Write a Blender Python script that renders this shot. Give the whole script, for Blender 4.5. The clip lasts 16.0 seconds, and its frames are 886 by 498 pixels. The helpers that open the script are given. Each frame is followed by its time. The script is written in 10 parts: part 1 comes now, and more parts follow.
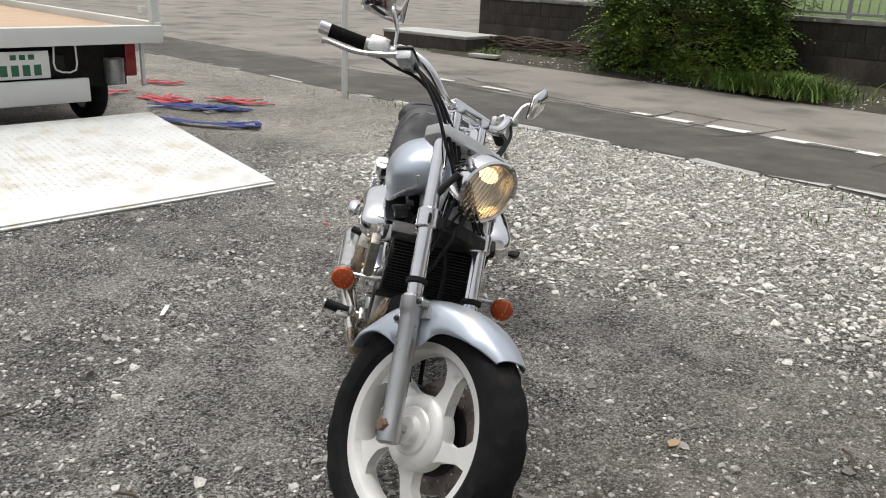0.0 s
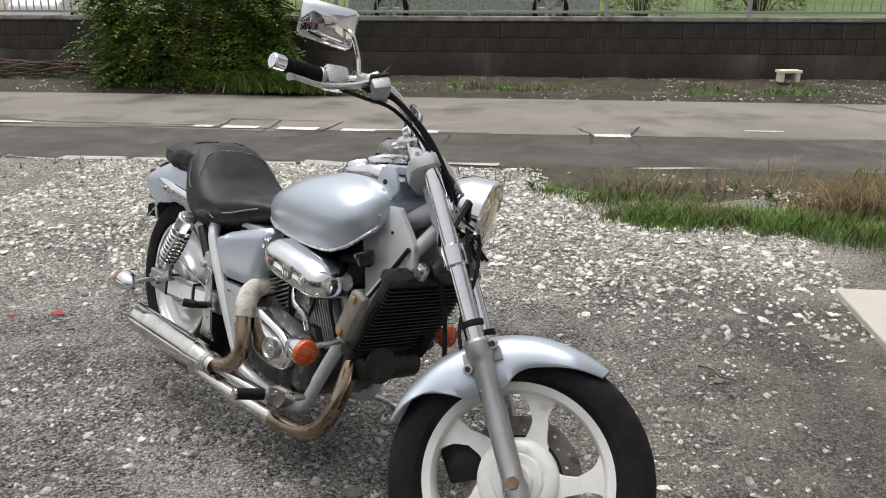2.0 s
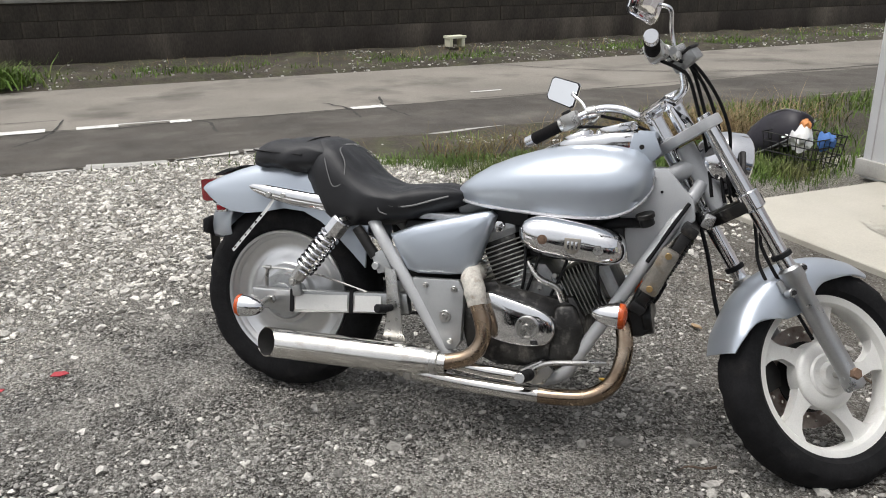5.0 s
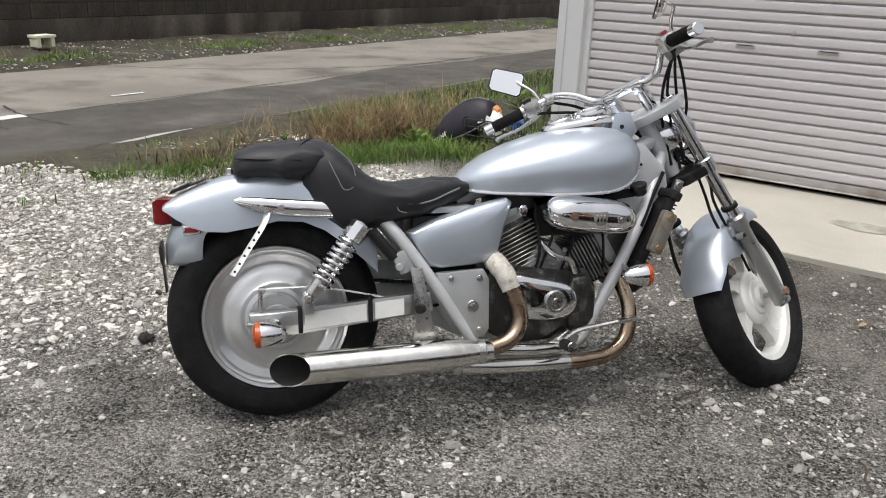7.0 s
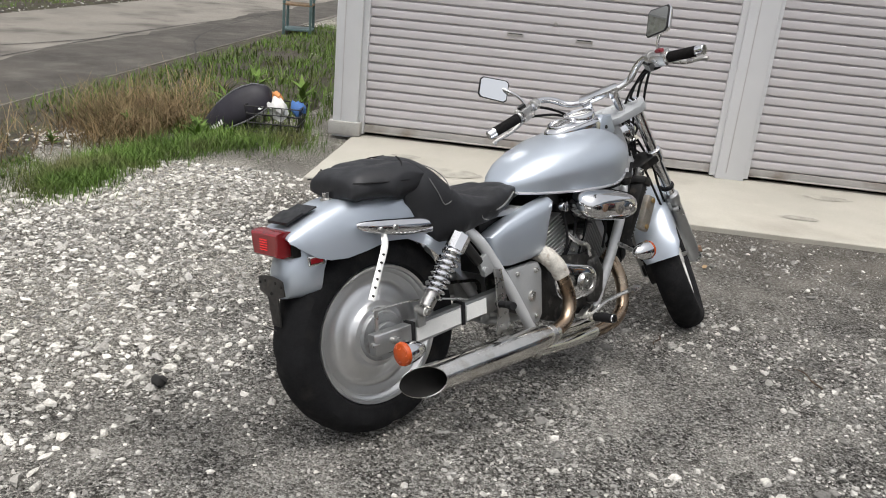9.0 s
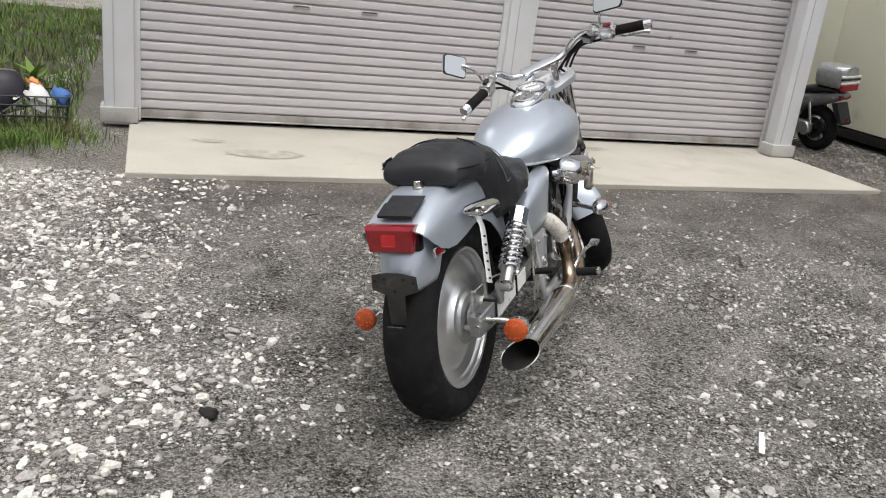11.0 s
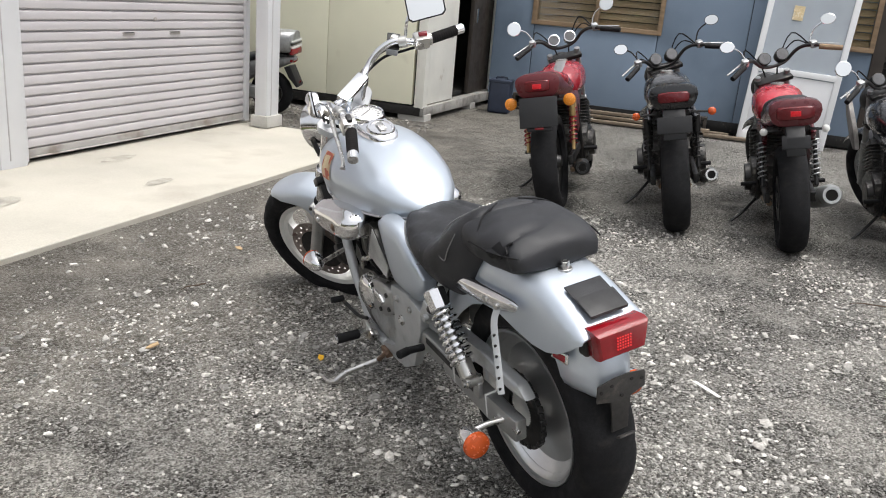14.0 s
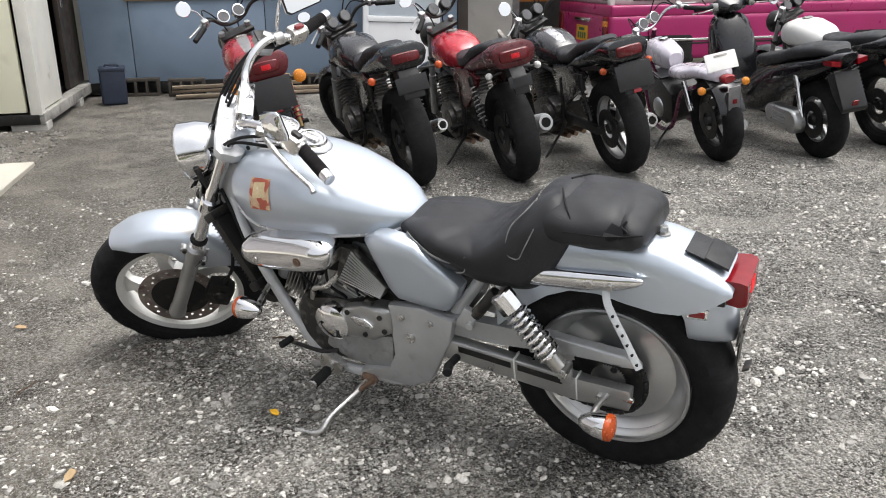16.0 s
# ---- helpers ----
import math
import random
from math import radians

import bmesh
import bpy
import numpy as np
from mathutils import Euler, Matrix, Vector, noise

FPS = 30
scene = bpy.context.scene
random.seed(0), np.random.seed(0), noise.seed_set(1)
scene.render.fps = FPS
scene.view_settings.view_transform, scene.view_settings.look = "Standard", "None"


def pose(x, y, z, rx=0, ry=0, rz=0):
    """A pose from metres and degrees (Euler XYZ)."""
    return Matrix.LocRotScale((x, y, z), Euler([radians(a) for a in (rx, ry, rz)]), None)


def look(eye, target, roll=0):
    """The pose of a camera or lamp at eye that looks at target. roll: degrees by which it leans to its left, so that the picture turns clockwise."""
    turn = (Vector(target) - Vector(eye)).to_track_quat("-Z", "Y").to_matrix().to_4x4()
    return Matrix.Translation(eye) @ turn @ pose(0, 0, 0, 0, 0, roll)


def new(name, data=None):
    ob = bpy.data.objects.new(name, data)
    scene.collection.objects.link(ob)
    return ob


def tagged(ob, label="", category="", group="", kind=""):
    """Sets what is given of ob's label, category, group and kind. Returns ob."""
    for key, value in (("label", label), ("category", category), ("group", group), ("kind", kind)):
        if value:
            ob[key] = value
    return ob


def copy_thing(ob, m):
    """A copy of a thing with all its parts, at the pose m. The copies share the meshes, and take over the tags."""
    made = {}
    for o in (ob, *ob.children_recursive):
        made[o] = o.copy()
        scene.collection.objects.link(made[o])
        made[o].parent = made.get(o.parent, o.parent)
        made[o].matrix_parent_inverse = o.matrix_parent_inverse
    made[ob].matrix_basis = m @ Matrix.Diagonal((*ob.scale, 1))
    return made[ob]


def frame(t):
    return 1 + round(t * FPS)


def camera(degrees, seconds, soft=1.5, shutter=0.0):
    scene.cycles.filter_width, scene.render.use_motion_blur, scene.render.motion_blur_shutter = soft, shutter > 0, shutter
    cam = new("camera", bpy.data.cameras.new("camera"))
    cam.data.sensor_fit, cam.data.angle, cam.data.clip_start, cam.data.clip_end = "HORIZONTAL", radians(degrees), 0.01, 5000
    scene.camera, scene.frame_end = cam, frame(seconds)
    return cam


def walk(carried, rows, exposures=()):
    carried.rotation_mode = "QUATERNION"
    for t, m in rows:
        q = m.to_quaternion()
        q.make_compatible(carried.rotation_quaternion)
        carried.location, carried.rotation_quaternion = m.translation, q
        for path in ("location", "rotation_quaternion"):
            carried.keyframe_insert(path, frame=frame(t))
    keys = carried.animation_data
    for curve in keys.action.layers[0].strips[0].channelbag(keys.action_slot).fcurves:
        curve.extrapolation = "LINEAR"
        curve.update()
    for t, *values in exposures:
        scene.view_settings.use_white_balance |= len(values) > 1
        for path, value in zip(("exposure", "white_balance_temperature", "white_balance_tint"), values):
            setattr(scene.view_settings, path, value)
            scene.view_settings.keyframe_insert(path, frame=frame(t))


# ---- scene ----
cam = camera(56.3, 16.0, 1.0)

PATH = [
    (0, (3.368, -0.015, 1.321), (1.477, 0.11, 0.68), 2.2),
    (0.5, (3.284, -0.401, 1.304), (1.442, 0.047, 0.666), 0.9),
    (1, (3.127, -0.705, 1.305), (1.383, 0.028, 0.655), -0.0),
    (1.5, (2.93, -0.933, 1.317), (1.286, 0.019, 0.693), -0.8),
    (2, (2.708, -1.152, 1.321), (1.286, 0.116, 0.712), -0.1),
    (2.5, (2.456, -1.325, 1.325), (1.23, 0.134, 0.718), 0.7),
    (3, (2.282, -1.486, 1.336), (1.104, 0.002, 0.703), 0.2),
    (3.5, (2.142, -1.717, 1.353), (1.047, -0.202, 0.643), 0.1),
    (4, (1.906, -1.86, 1.345), (0.933, -0.27, 0.621), 0.4),
    (4.5, (1.573, -2.01, 1.353), (0.716, -0.338, 0.669), -0.1),
    (5, (1.263, -2.178, 1.341), (0.665, -0.39, 0.673), -0.5),
    (5.2, (1.149, -2.225, 1.319), (0.643, -0.406, 0.657), -0.2),
    (7.3, (-0.363, -2.24, 1.3), (0.234, -0.443, 0.654), 3.0),
    (7.5, (-0.542, -2.212, 1.314), (0.121, -0.442, 0.658), 3.7),
    (8, (-0.856, -2.078, 1.32), (0.011, -0.394, 0.678), 6.1),
    (8.5, (-1.083, -1.909, 1.366), (-0.003, -0.349, 0.734), 6.6),
    (9, (-1.395, -1.718, 1.387), (-0.106, -0.344, 0.716), 5.4),
    (9.2, (-1.494, -1.634, 1.386), (-0.138, -0.332, 0.704), 5.1),
    (11.3, (-2.224, -0.479, 1.285), (-0.386, -0.006, 0.655), 7.5),
    (11.5, (-2.265, -0.326, 1.282), (-0.391, 0.008, 0.668), 7.9),
    (12, (-2.279, 0.018, 1.274), (-0.368, 0.063, 0.688), 7.1),
    (12.5, (-2.199, 0.366, 1.286), (-0.298, 0.145, 0.707), 6.6),
    (13, (-2.061, 0.682, 1.257), (-0.226, 0.153, 0.662), 7.3),
    (13.5, (-1.822, 0.991, 1.261), (-0.074, 0.232, 0.654), 7.2),
    (14, (-1.547, 1.259, 1.282), (0.124, 0.332, 0.691), 4.9),
    (14.5, (-1.381, 1.548, 1.293), (0.084, 0.33, 0.685), 3.5),
    (15, (-1.115, 1.736, 1.268), (0.184, 0.349, 0.642), 3.0),
    (15.5, (-0.856, 1.871, 1.305), (0.295, 0.365, 0.666), 1.8),
    (16, (-0.579, 2.013, 1.301), (0.356, 0.365, 0.66), -0.7),
]
walk(cam, [(t, look(eye, target, roll)) for t, eye, target, roll in PATH], ((0.0, 0.07), (3.0, 0.15), (5.0, 0.12), (9.0, 0.1), (11.5, 0.13), (13.0, 0.4), (14.5, 0.57), (16.0, 0.66)))


# ---- world ----
world = bpy.data.worlds.new("world")
scene.world = world
world.use_nodes = True
wn = world.node_tree
wn.nodes.clear()
sky = wn.nodes.new("ShaderNodeTexSky")
sky.sky_type = "NISHITA"
sky.sun_disc = False
SUN_ELEV, SUN_AZ = 76.0, 205.0
sky.sun_elevation, sky.sun_rotation = radians(SUN_ELEV), radians(90 - SUN_AZ)
sky.air_density, sky.dust_density, sky.ozone_density = 1.0, 6.0, 1.0
# high thin cloud greys the blue of the sky
hsv = wn.nodes.new("ShaderNodeHueSaturation")
hsv.inputs["Saturation"].default_value = 0.22
hsv.inputs["Value"].default_value = 1.17
bg = wn.nodes.new("ShaderNodeBackground")
bg.inputs["Strength"].default_value = 0.15
wout = wn.nodes.new("ShaderNodeOutputWorld")
wn.links.new(sky.outputs[0], hsv.inputs["Color"])
wn.links.new(hsv.outputs[0], bg.inputs["Color"])
wn.links.new(bg.outputs[0], wout.inputs["Surface"])

sun_data = bpy.data.lights.new("sun", "SUN")
sun_data.energy, sun_data.angle, sun_data.color = 1.1, radians(45), (1.0, 0.975, 0.94)
sun = new("sun", sun_data)
_az, _el = radians(SUN_AZ), radians(SUN_ELEV)
sun.matrix_world = look((12 * math.cos(_az), 12 * math.sin(_az), 14), (12 * math.cos(_az) - math.cos(_az) * math.cos(_el), 12 * math.sin(_az) - math.sin(_az) * math.cos(_el), 14 - math.sin(_el)))


# ---- materials ----
def mat(name, base, rough=0.5, metal=0.0, var=0.12, scale=6.0, grain=0.06, gscale=120.0, bump=0.0, bscale=200.0,
        second=None, cover=0.5, sharp=0.12, rvar=0.1, coat=0.0, glow=None, transmit=0.0, island=0.0, spec=0.5, stretch=(1, 1, 1), random_tint=0.0):
    """A surface with slow stains, fine grain and relief. second: a colour in patches (rust, dirt, wear)."""
    m = bpy.data.materials.new(name)
    m.use_nodes = True
    nt = m.node_tree
    nd, lk = nt.nodes, nt.links
    b = nd["Principled BSDF"]
    tc = nd.new("ShaderNodeTexCoord")
    mp = nd.new("ShaderNodeMapping")
    mp.inputs["Scale"].default_value = stretch
    lk.new(tc.outputs["Object"], mp.inputs[0])

    def noise_node(sc, detail=4.0):
        n = nd.new("ShaderNodeTexNoise")
        n.inputs["Scale"].default_value, n.inputs["Detail"].default_value = sc, detail
        lk.new(mp.outputs[0], n.inputs["Vector"])
        return n.outputs["Fac"]

    def value_of(fac, lo, hi, frm=0.3, to=0.7):
        r = nd.new("ShaderNodeMapRange")
        r.inputs["From Min"].default_value, r.inputs["From Max"].default_value = frm, to
        r.inputs["To Min"].default_value, r.inputs["To Max"].default_value = lo, hi
        lk.new(fac, r.inputs["Value"])
        return r.outputs[0]

    def mul(col, fac):
        x = nd.new("ShaderNodeVectorMath")
        x.operation = "SCALE"
        lk.new(col, x.inputs[0])
        lk.new(fac, x.inputs["Scale"])
        return x.outputs[0]

    rgb = nd.new("ShaderNodeRGB")
    rgb.outputs[0].default_value = (*base, 1)
    col = rgb.outputs[0]
    slow = noise_node(scale)
    if second:
        mix = nd.new("ShaderNodeMix")
        mix.data_type = "RGBA"
        mix.inputs["B"].default_value = (*second, 1)
        lk.new(value_of(noise_node(scale * 1.7, 6.0), 0, 1, 1 - cover - sharp, 1 - cover + sharp), mix.inputs["Factor"])
        lk.new(col, mix.inputs["A"])
        col = mix.outputs["Result"]
    if var:
        col = mul(col, value_of(slow, 1 - var, 1 + var))
    if grain:
        col = mul(col, value_of(noise_node(gscale, 3.0), 1 - grain, 1 + grain))
    if island:
        g = nd.new("ShaderNodeNewGeometry")
        col = mul(col, value_of(g.outputs["Random Per Island"], 1 - island, 1 + island, 0, 1))
    if random_tint:
        oi = nd.new("ShaderNodeObjectInfo")
        col = mul(col, value_of(oi.outputs["Random"], 1 - random_tint, 1 + random_tint, 0, 1))
    lk.new(col, b.inputs["Base Color"])
    b.inputs["Metallic"].default_value = metal
    b.inputs["Specular IOR Level"].default_value = spec
    b.inputs["Coat Weight"].default_value = coat
    b.inputs["Coat Roughness"].default_value = 0.08
    b.inputs["Transmission Weight"].default_value = transmit
    lk.new(value_of(noise_node(scale * 3.1), max(0.02, rough - rvar), min(1, rough + rvar)), b.inputs["Roughness"])
    if bump:
        bp = nd.new("ShaderNodeBump")
        bp.inputs["Strength"].default_value, bp.inputs["Distance"].default_value = 1.0, bump
        lk.new(noise_node(bscale, 5.0), bp.inputs["Height"])
        lk.new(bp.outputs[0], b.inputs["Normal"])
    if glow:
        b.inputs["Emission Color"].default_value = (*glow[:3], 1)
        b.inputs["Emission Strength"].default_value = glow[3]
    return m


SILVER = mat("silver_paint", (0.5, 0.55, 0.615), 0.34, 0.65, 0.05, 3, 0.03, 900, coat=0.35, rvar=0.05)
SILVER_DULL = mat("dull_silver_paint", (0.44, 0.45, 0.455), 0.45, 0.5, 0.1, 9, 0.04, 300, second=(0.27, 0.265, 0.26), cover=0.26, sharp=0.12)
CHROME = mat("chrome", (0.78, 0.78, 0.79), 0.09, 1.0, 0.06, 14, 0.02, 300, rvar=0.05, second=(0.42, 0.38, 0.34), cover=0.24, sharp=0.05)
STEEL = mat("brushed_steel", (0.55, 0.54, 0.52), 0.3, 1.0, 0.12, 12, 0.05, 240, rvar=0.1)
CAST = mat("cast_aluminium", (0.4, 0.41, 0.415), 0.48, 0.75, 0.16, 15, 0.08, 300, bump=0.0006, bscale=400, second=(0.2, 0.18, 0.16), cover=0.32)
FORK_ALU = mat("fork_aluminium", (0.44, 0.445, 0.445), 0.36, 0.9, 0.08, 9, 0.05, 260)
WHEEL_WHITE = mat("pale_painted_alloy", (0.76, 0.755, 0.725), 0.4, 0.15, 0.05, 12, 0.04, 260, second=(0.46, 0.43, 0.37), cover=0.25)
SPUN = mat("spun_aluminium", (0.66, 0.665, 0.67), 0.3, 0.9, 0.03, 3, 0.02, 90, rvar=0.02)
TYRE = mat("tyre_rubber", (0.01, 0.01, 0.011), 0.85, 0, 0.25, 10, 0.2, 160, bump=0.0006, bscale=300, second=(0.024, 0.022, 0.02), cover=0.3, spec=0.2)
RUBBER = mat("black_rubber", (0.01, 0.01, 0.011), 0.72, 0, 0.2, 20, 0.1, 200, spec=0.25)
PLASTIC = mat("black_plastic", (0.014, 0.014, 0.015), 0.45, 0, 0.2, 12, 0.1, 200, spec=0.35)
VINYL = mat("black_vinyl", (0.017, 0.0175, 0.02), 0.5, 0, 0.3, 7, 0.08, 500, bump=0.0008, bscale=350, spec=0.38)
GRIP_RUBBER = mat("matt_grip_rubber", (0.012, 0.011, 0.011), 0.9, 0, 0.2, 20, 0.15, 300, spec=0.12, bump=0.0006, bscale=500)
VINYL_SEAM = mat("seam_thread", (0.17, 0.17, 0.17), 0.5)
BLACK_METAL = mat("black_metal", (0.016, 0.0155, 0.0155), 0.42, 0.3, 0.3, 14, 0.15, 200, second=(0.1, 0.085, 0.07), cover=0.3)
ENGINE_DARK = mat("dark_engine_metal", (0.06, 0.058, 0.056), 0.42, 0.8, 0.3, 18, 0.15, 200, second=(0.25, 0.24, 0.22), cover=0.35)
FIN_EDGE = mat("polished_fin", (0.42, 0.42, 0.41), 0.38, 0.9, 0.15, 20, 0.05, 200)
BLUED = mat("heat_tinted_pipe", (0.33, 0.24, 0.17), 0.33, 0.95, 0.25, 7, 0.08, 150, second=(0.2, 0.13, 0.09), cover=0.45, sharp=0.2)
HEAT_PIPE = mat("browned_stainless_pipe", (0.44, 0.36, 0.275), 0.26, 1.0, 0.2, 6, 0.06, 200, second=(0.2, 0.125, 0.075), cover=0.5, sharp=0.25)
PIPE = mat("stainless_pipe", (0.68, 0.665, 0.63), 0.16, 1.0, 0.1, 9, 0.04, 200, second=(0.46, 0.4, 0.33), cover=0.26, sharp=0.2)
# one black for soot, scrap, and the shade in holes, arches, under the truck
SOOT_SHADE = mat("soot_shade_black", (0.012, 0.011, 0.01), 0.9, 0, 0.2)
WRAP = mat("exhaust_bandage", (0.52, 0.495, 0.445), 0.85, 0, 0.15, 30, 0.15, 160, bump=0.002, bscale=150, second=(0.28, 0.22, 0.17), cover=0.36)
AMBER = mat("amber_lens", (0.62, 0.1, 0.018), 0.22, 0, 0.1, 30, 0.08, 300, transmit=0.25, spec=0.6, bump=0.001, bscale=250)
AMBER_PALE = mat("orange_lens", (0.85, 0.3, 0.03), 0.22, 0, 0.1, 30, 0.08, 300, transmit=0.2, spec=0.6)
DARK_LENS = mat("dark_red_lens", (0.1, 0.005, 0.008), 0.2, 0, 0.2, 30, 0.06, 300, spec=0.5)
GAUGE = mat("dull_gauge_glass", (0.1, 0.1, 0.105), 0.35, 0.0, 0.2, 20, spec=0.4)
BULB_RED = mat("bright_red_lens", (0.62, 0.012, 0.02), 0.3, 0, 0.1, 30, 0.06, 300, spec=0.5)
RED_LENS = mat("red_lens", (0.23, 0.006, 0.011), 0.15, 0, 0.15, 30, 0.06, 300, transmit=0.15, spec=0.6)
RED_GLOW = mat("lit_red_lens", (0.6, 0.02, 0.02), 0.2, glow=(1.0, 0.03, 0.04, 0.4))
LAMP_GLOW = mat("warm_bulb", (1, 0.75, 0.4), 0.3, glow=(1.0, 0.62, 0.26, 4.0))
GLASS = mat("lamp_glass", (0.92, 0.93, 0.93), 0.05, 0, 0, 5, 0, rvar=0.02, transmit=0.95)
MIRROR = mat("mirror_glass", (0.9, 0.91, 0.92), 0.02, 1.0, 0.02, 5, 0.0, rvar=0.01)
DIAL = mat("dial_face", (0.62, 0.62, 0.6), 0.4, 0, 0.05)
STRAP_ALU = mat("drilled_aluminium_strip", (0.48, 0.48, 0.47), 0.42, 0.75, 0.1, 20)
BRACKET = mat("scratched_dark_steel", (0.045, 0.043, 0.042), 0.5, 0.5, 0.2, 20, 0.12, 200, second=(0.12, 0.1, 0.085), cover=0.3)
GALV = mat("galvanised_sheet", (0.3, 0.28, 0.245), 0.45, 0.7, 0.2, 20, 0.1, 200, second=(0.22, 0.16, 0.1), cover=0.36)
RUST = mat("rusty_steel", (0.2, 0.13, 0.09), 0.7, 0.4, 0.3, 20, 0.15, 200)
DISC = mat("brake_disc_steel", (0.42, 0.37, 0.34), 0.42, 0.7, 0.2, 20, 0.08, 200, second=(0.14, 0.06, 0.05), cover=0.36)
NECK = mat("pale_silver_frame_paint", (0.56, 0.57, 0.58), 0.42, 0.2, 0.07, 8, 0.04, 300, second=(0.36, 0.35, 0.33), cover=0.24)
RED_PAINT = mat("red_paint", (0.27, 0.014, 0.024), 0.25, 0.1, 0.1, 6, 0.03, 400, coat=0.5)
BRIGHT_RED = mat("pinkish_red_paint", (0.42, 0.02, 0.035), 0.22, 0.2, 0.15, 6, 0.03, 400, coat=0.5, second=(0.72, 0.2, 0.2), cover=0.35)
GREY_PAINT = mat("faded_grey_paint", (0.2, 0.2, 0.205), 0.4, 0.3, 0.2, 8, 0.05, 300, second=(0.34, 0.34, 0.34), cover=0.35)
BLACK_PAINT = mat("black_paint", (0.006, 0.006, 0.0075), 0.22, 0.0, 0.1, 8, 0.03, 300, coat=0.5, spec=0.4)
DARK_GREY = mat("dark_grey_paint", (0.022, 0.022, 0.025), 0.24, 0.2, 0.15, 8, 0.03, 300, coat=0.6, second=(0.045, 0.045, 0.048), cover=0.3)
SILVER_TANK = mat("light_silver_paint", (0.5, 0.5, 0.52), 0.3, 0.5, 0.08, 6, 0.03, 300, coat=0.4)
DARK_RED = mat("dark_maroon_paint", (0.085, 0.008, 0.012), 0.3, 0.1, 0.15, 8, 0.03, 300, coat=0.3)
MAROON_BLACK = mat("worn_maroon_black_paint", (0.1, 0.009, 0.013), 0.35, 0.1, 0.15, 8, 0.03, 300, coat=0.2)
PURPLE = mat("dark_purple_paint", (0.11, 0.015, 0.05), 0.3, 0.2, 0.15, 8, 0.03, 300, coat=0.4)
LILAC = mat("faded_lilac_paint", (0.5, 0.47, 0.53), 0.3, 0.1, 0.08, 5, 0.02, 300, coat=0.4)
WHITE_PAINT = mat("white_paint", (0.76, 0.76, 0.74), 0.35, 0, 0.06, 5, 0.03, 200, second=(0.56, 0.54, 0.5), cover=0.22, bump=0.0003)
STICKER_RED = mat("sticker_red", (0.42, 0.1, 0.06), 0.6, second=(0.6, 0.42, 0.27), cover=0.5, scale=25, sharp=0.03)
STICKER_PALE = mat("sticker_cream", (0.62, 0.5, 0.3), 0.5, second=(0.75, 0.68, 0.55), cover=0.4, scale=30, sharp=0.03)
BRASS = mat("dull_brass", (0.42, 0.29, 0.13), 0.4, 0.8, 0.2, 20)
YELLOW = mat("yellow_plate", (0.75, 0.42, 0.02), 0.4)
GREEN_INK = mat("green_ink", (0.02, 0.12, 0.06), 0.5)


# ---- building helpers ----
def dense(rows, k):
    """More rows between the given ones, on smooth curves."""
    P = [rows[0]] + list(rows) + [rows[-1]]
    out = []
    for i in range(1, len(P) - 2):
        a, b, c, d = P[i - 1:i + 3]
        for j in range(k):
            t = j / k
            out.append(tuple(0.5 * (2 * q + (r - p) * t + (2 * p - 5 * q + 4 * r - s) * t * t + (3 * q - p - 3 * r + s) * t ** 3) for p, q, r, s in zip(a, b, c, d)))
    out.append(rows[-1])
    return out


def crease(x, y, z, seed, amount, size=7.0):
    """Soft folds in stretched vinyl: narrow valleys along wandering lines."""
    n = noise.noise((x * size + seed, y * size * 0.8, z * size))
    m = noise.noise((x * size * 2.6 + seed, y * size * 2.2 + 3, z * size * 2.4))
    return -amount * max(0.0, 1 - abs(n) * 7) + amount * 0.6 * m


def T(x, y, z):
    return Matrix.Translation((x, y, z))


def along(a, b):
    """A pose at a whose z axis points to b."""
    a, b = Vector(a), Vector(b)
    return Matrix.Translation(a) @ (b - a).to_track_quat("Z", "Y").to_matrix().to_4x4()


def thing(name, label, category, group="", m=None):
    ob = new(name)
    if m is not None:
        ob.matrix_basis = m
    return tagged(ob, label, category, group)


def mesh_of(name, bm, material, angle=38):
    bmesh.ops.recalc_face_normals(bm, faces=bm.faces)
    lim = radians(angle)
    for f in bm.faces:
        f.smooth = True
    for e in bm.edges:
        if len(e.link_faces) == 2 and e.calc_face_angle(0) > lim:
            e.smooth = False
    me = bpy.data.meshes.new(name)
    bm.to_mesh(me)
    bm.free()
    me.materials.append(material)
    return me


def part(name, bm, material, parent, label="", angle=38):
    ob = new(name, mesh_of(name, bm, material, angle))
    ob.parent = parent
    if label:
        ob["label"] = label
    return ob


def spline(pts, n=6):
    """A smooth line through the points."""
    if n < 2 or len(pts) < 3:
        return [Vector(p) for p in pts]
    P = [Vector(p) for p in pts]
    P = [P[0] * 2 - P[1]] + P + [P[-1] * 2 - P[-2]]
    out = []
    for i in range(1, len(P) - 2):
        a, b, c, d = P[i - 1:i + 3]
        for k in range(n):
            t = k / n
            out.append(0.5 * ((2 * b) + (c - a) * t + (2 * a - 5 * b + 4 * c - d) * t * t + (3 * b - a - 3 * c + d) * t ** 3))
    out.append(P[-2])
    return out


def loft(bm, rings, cap=True, loop=True):
    vs = [[bm.verts.new(p) for p in r] for r in rings]
    n = len(vs[0])
    for a, b in zip(vs, vs[1:]):
        for i in range(n if loop else n - 1):
            j = (i + 1) % n
            bm.faces.new((a[i], a[j], b[j], b[i]))
    if cap:
        bm.faces.new(vs[0][::-1])
        bm.faces.new(vs[-1])
    return bm


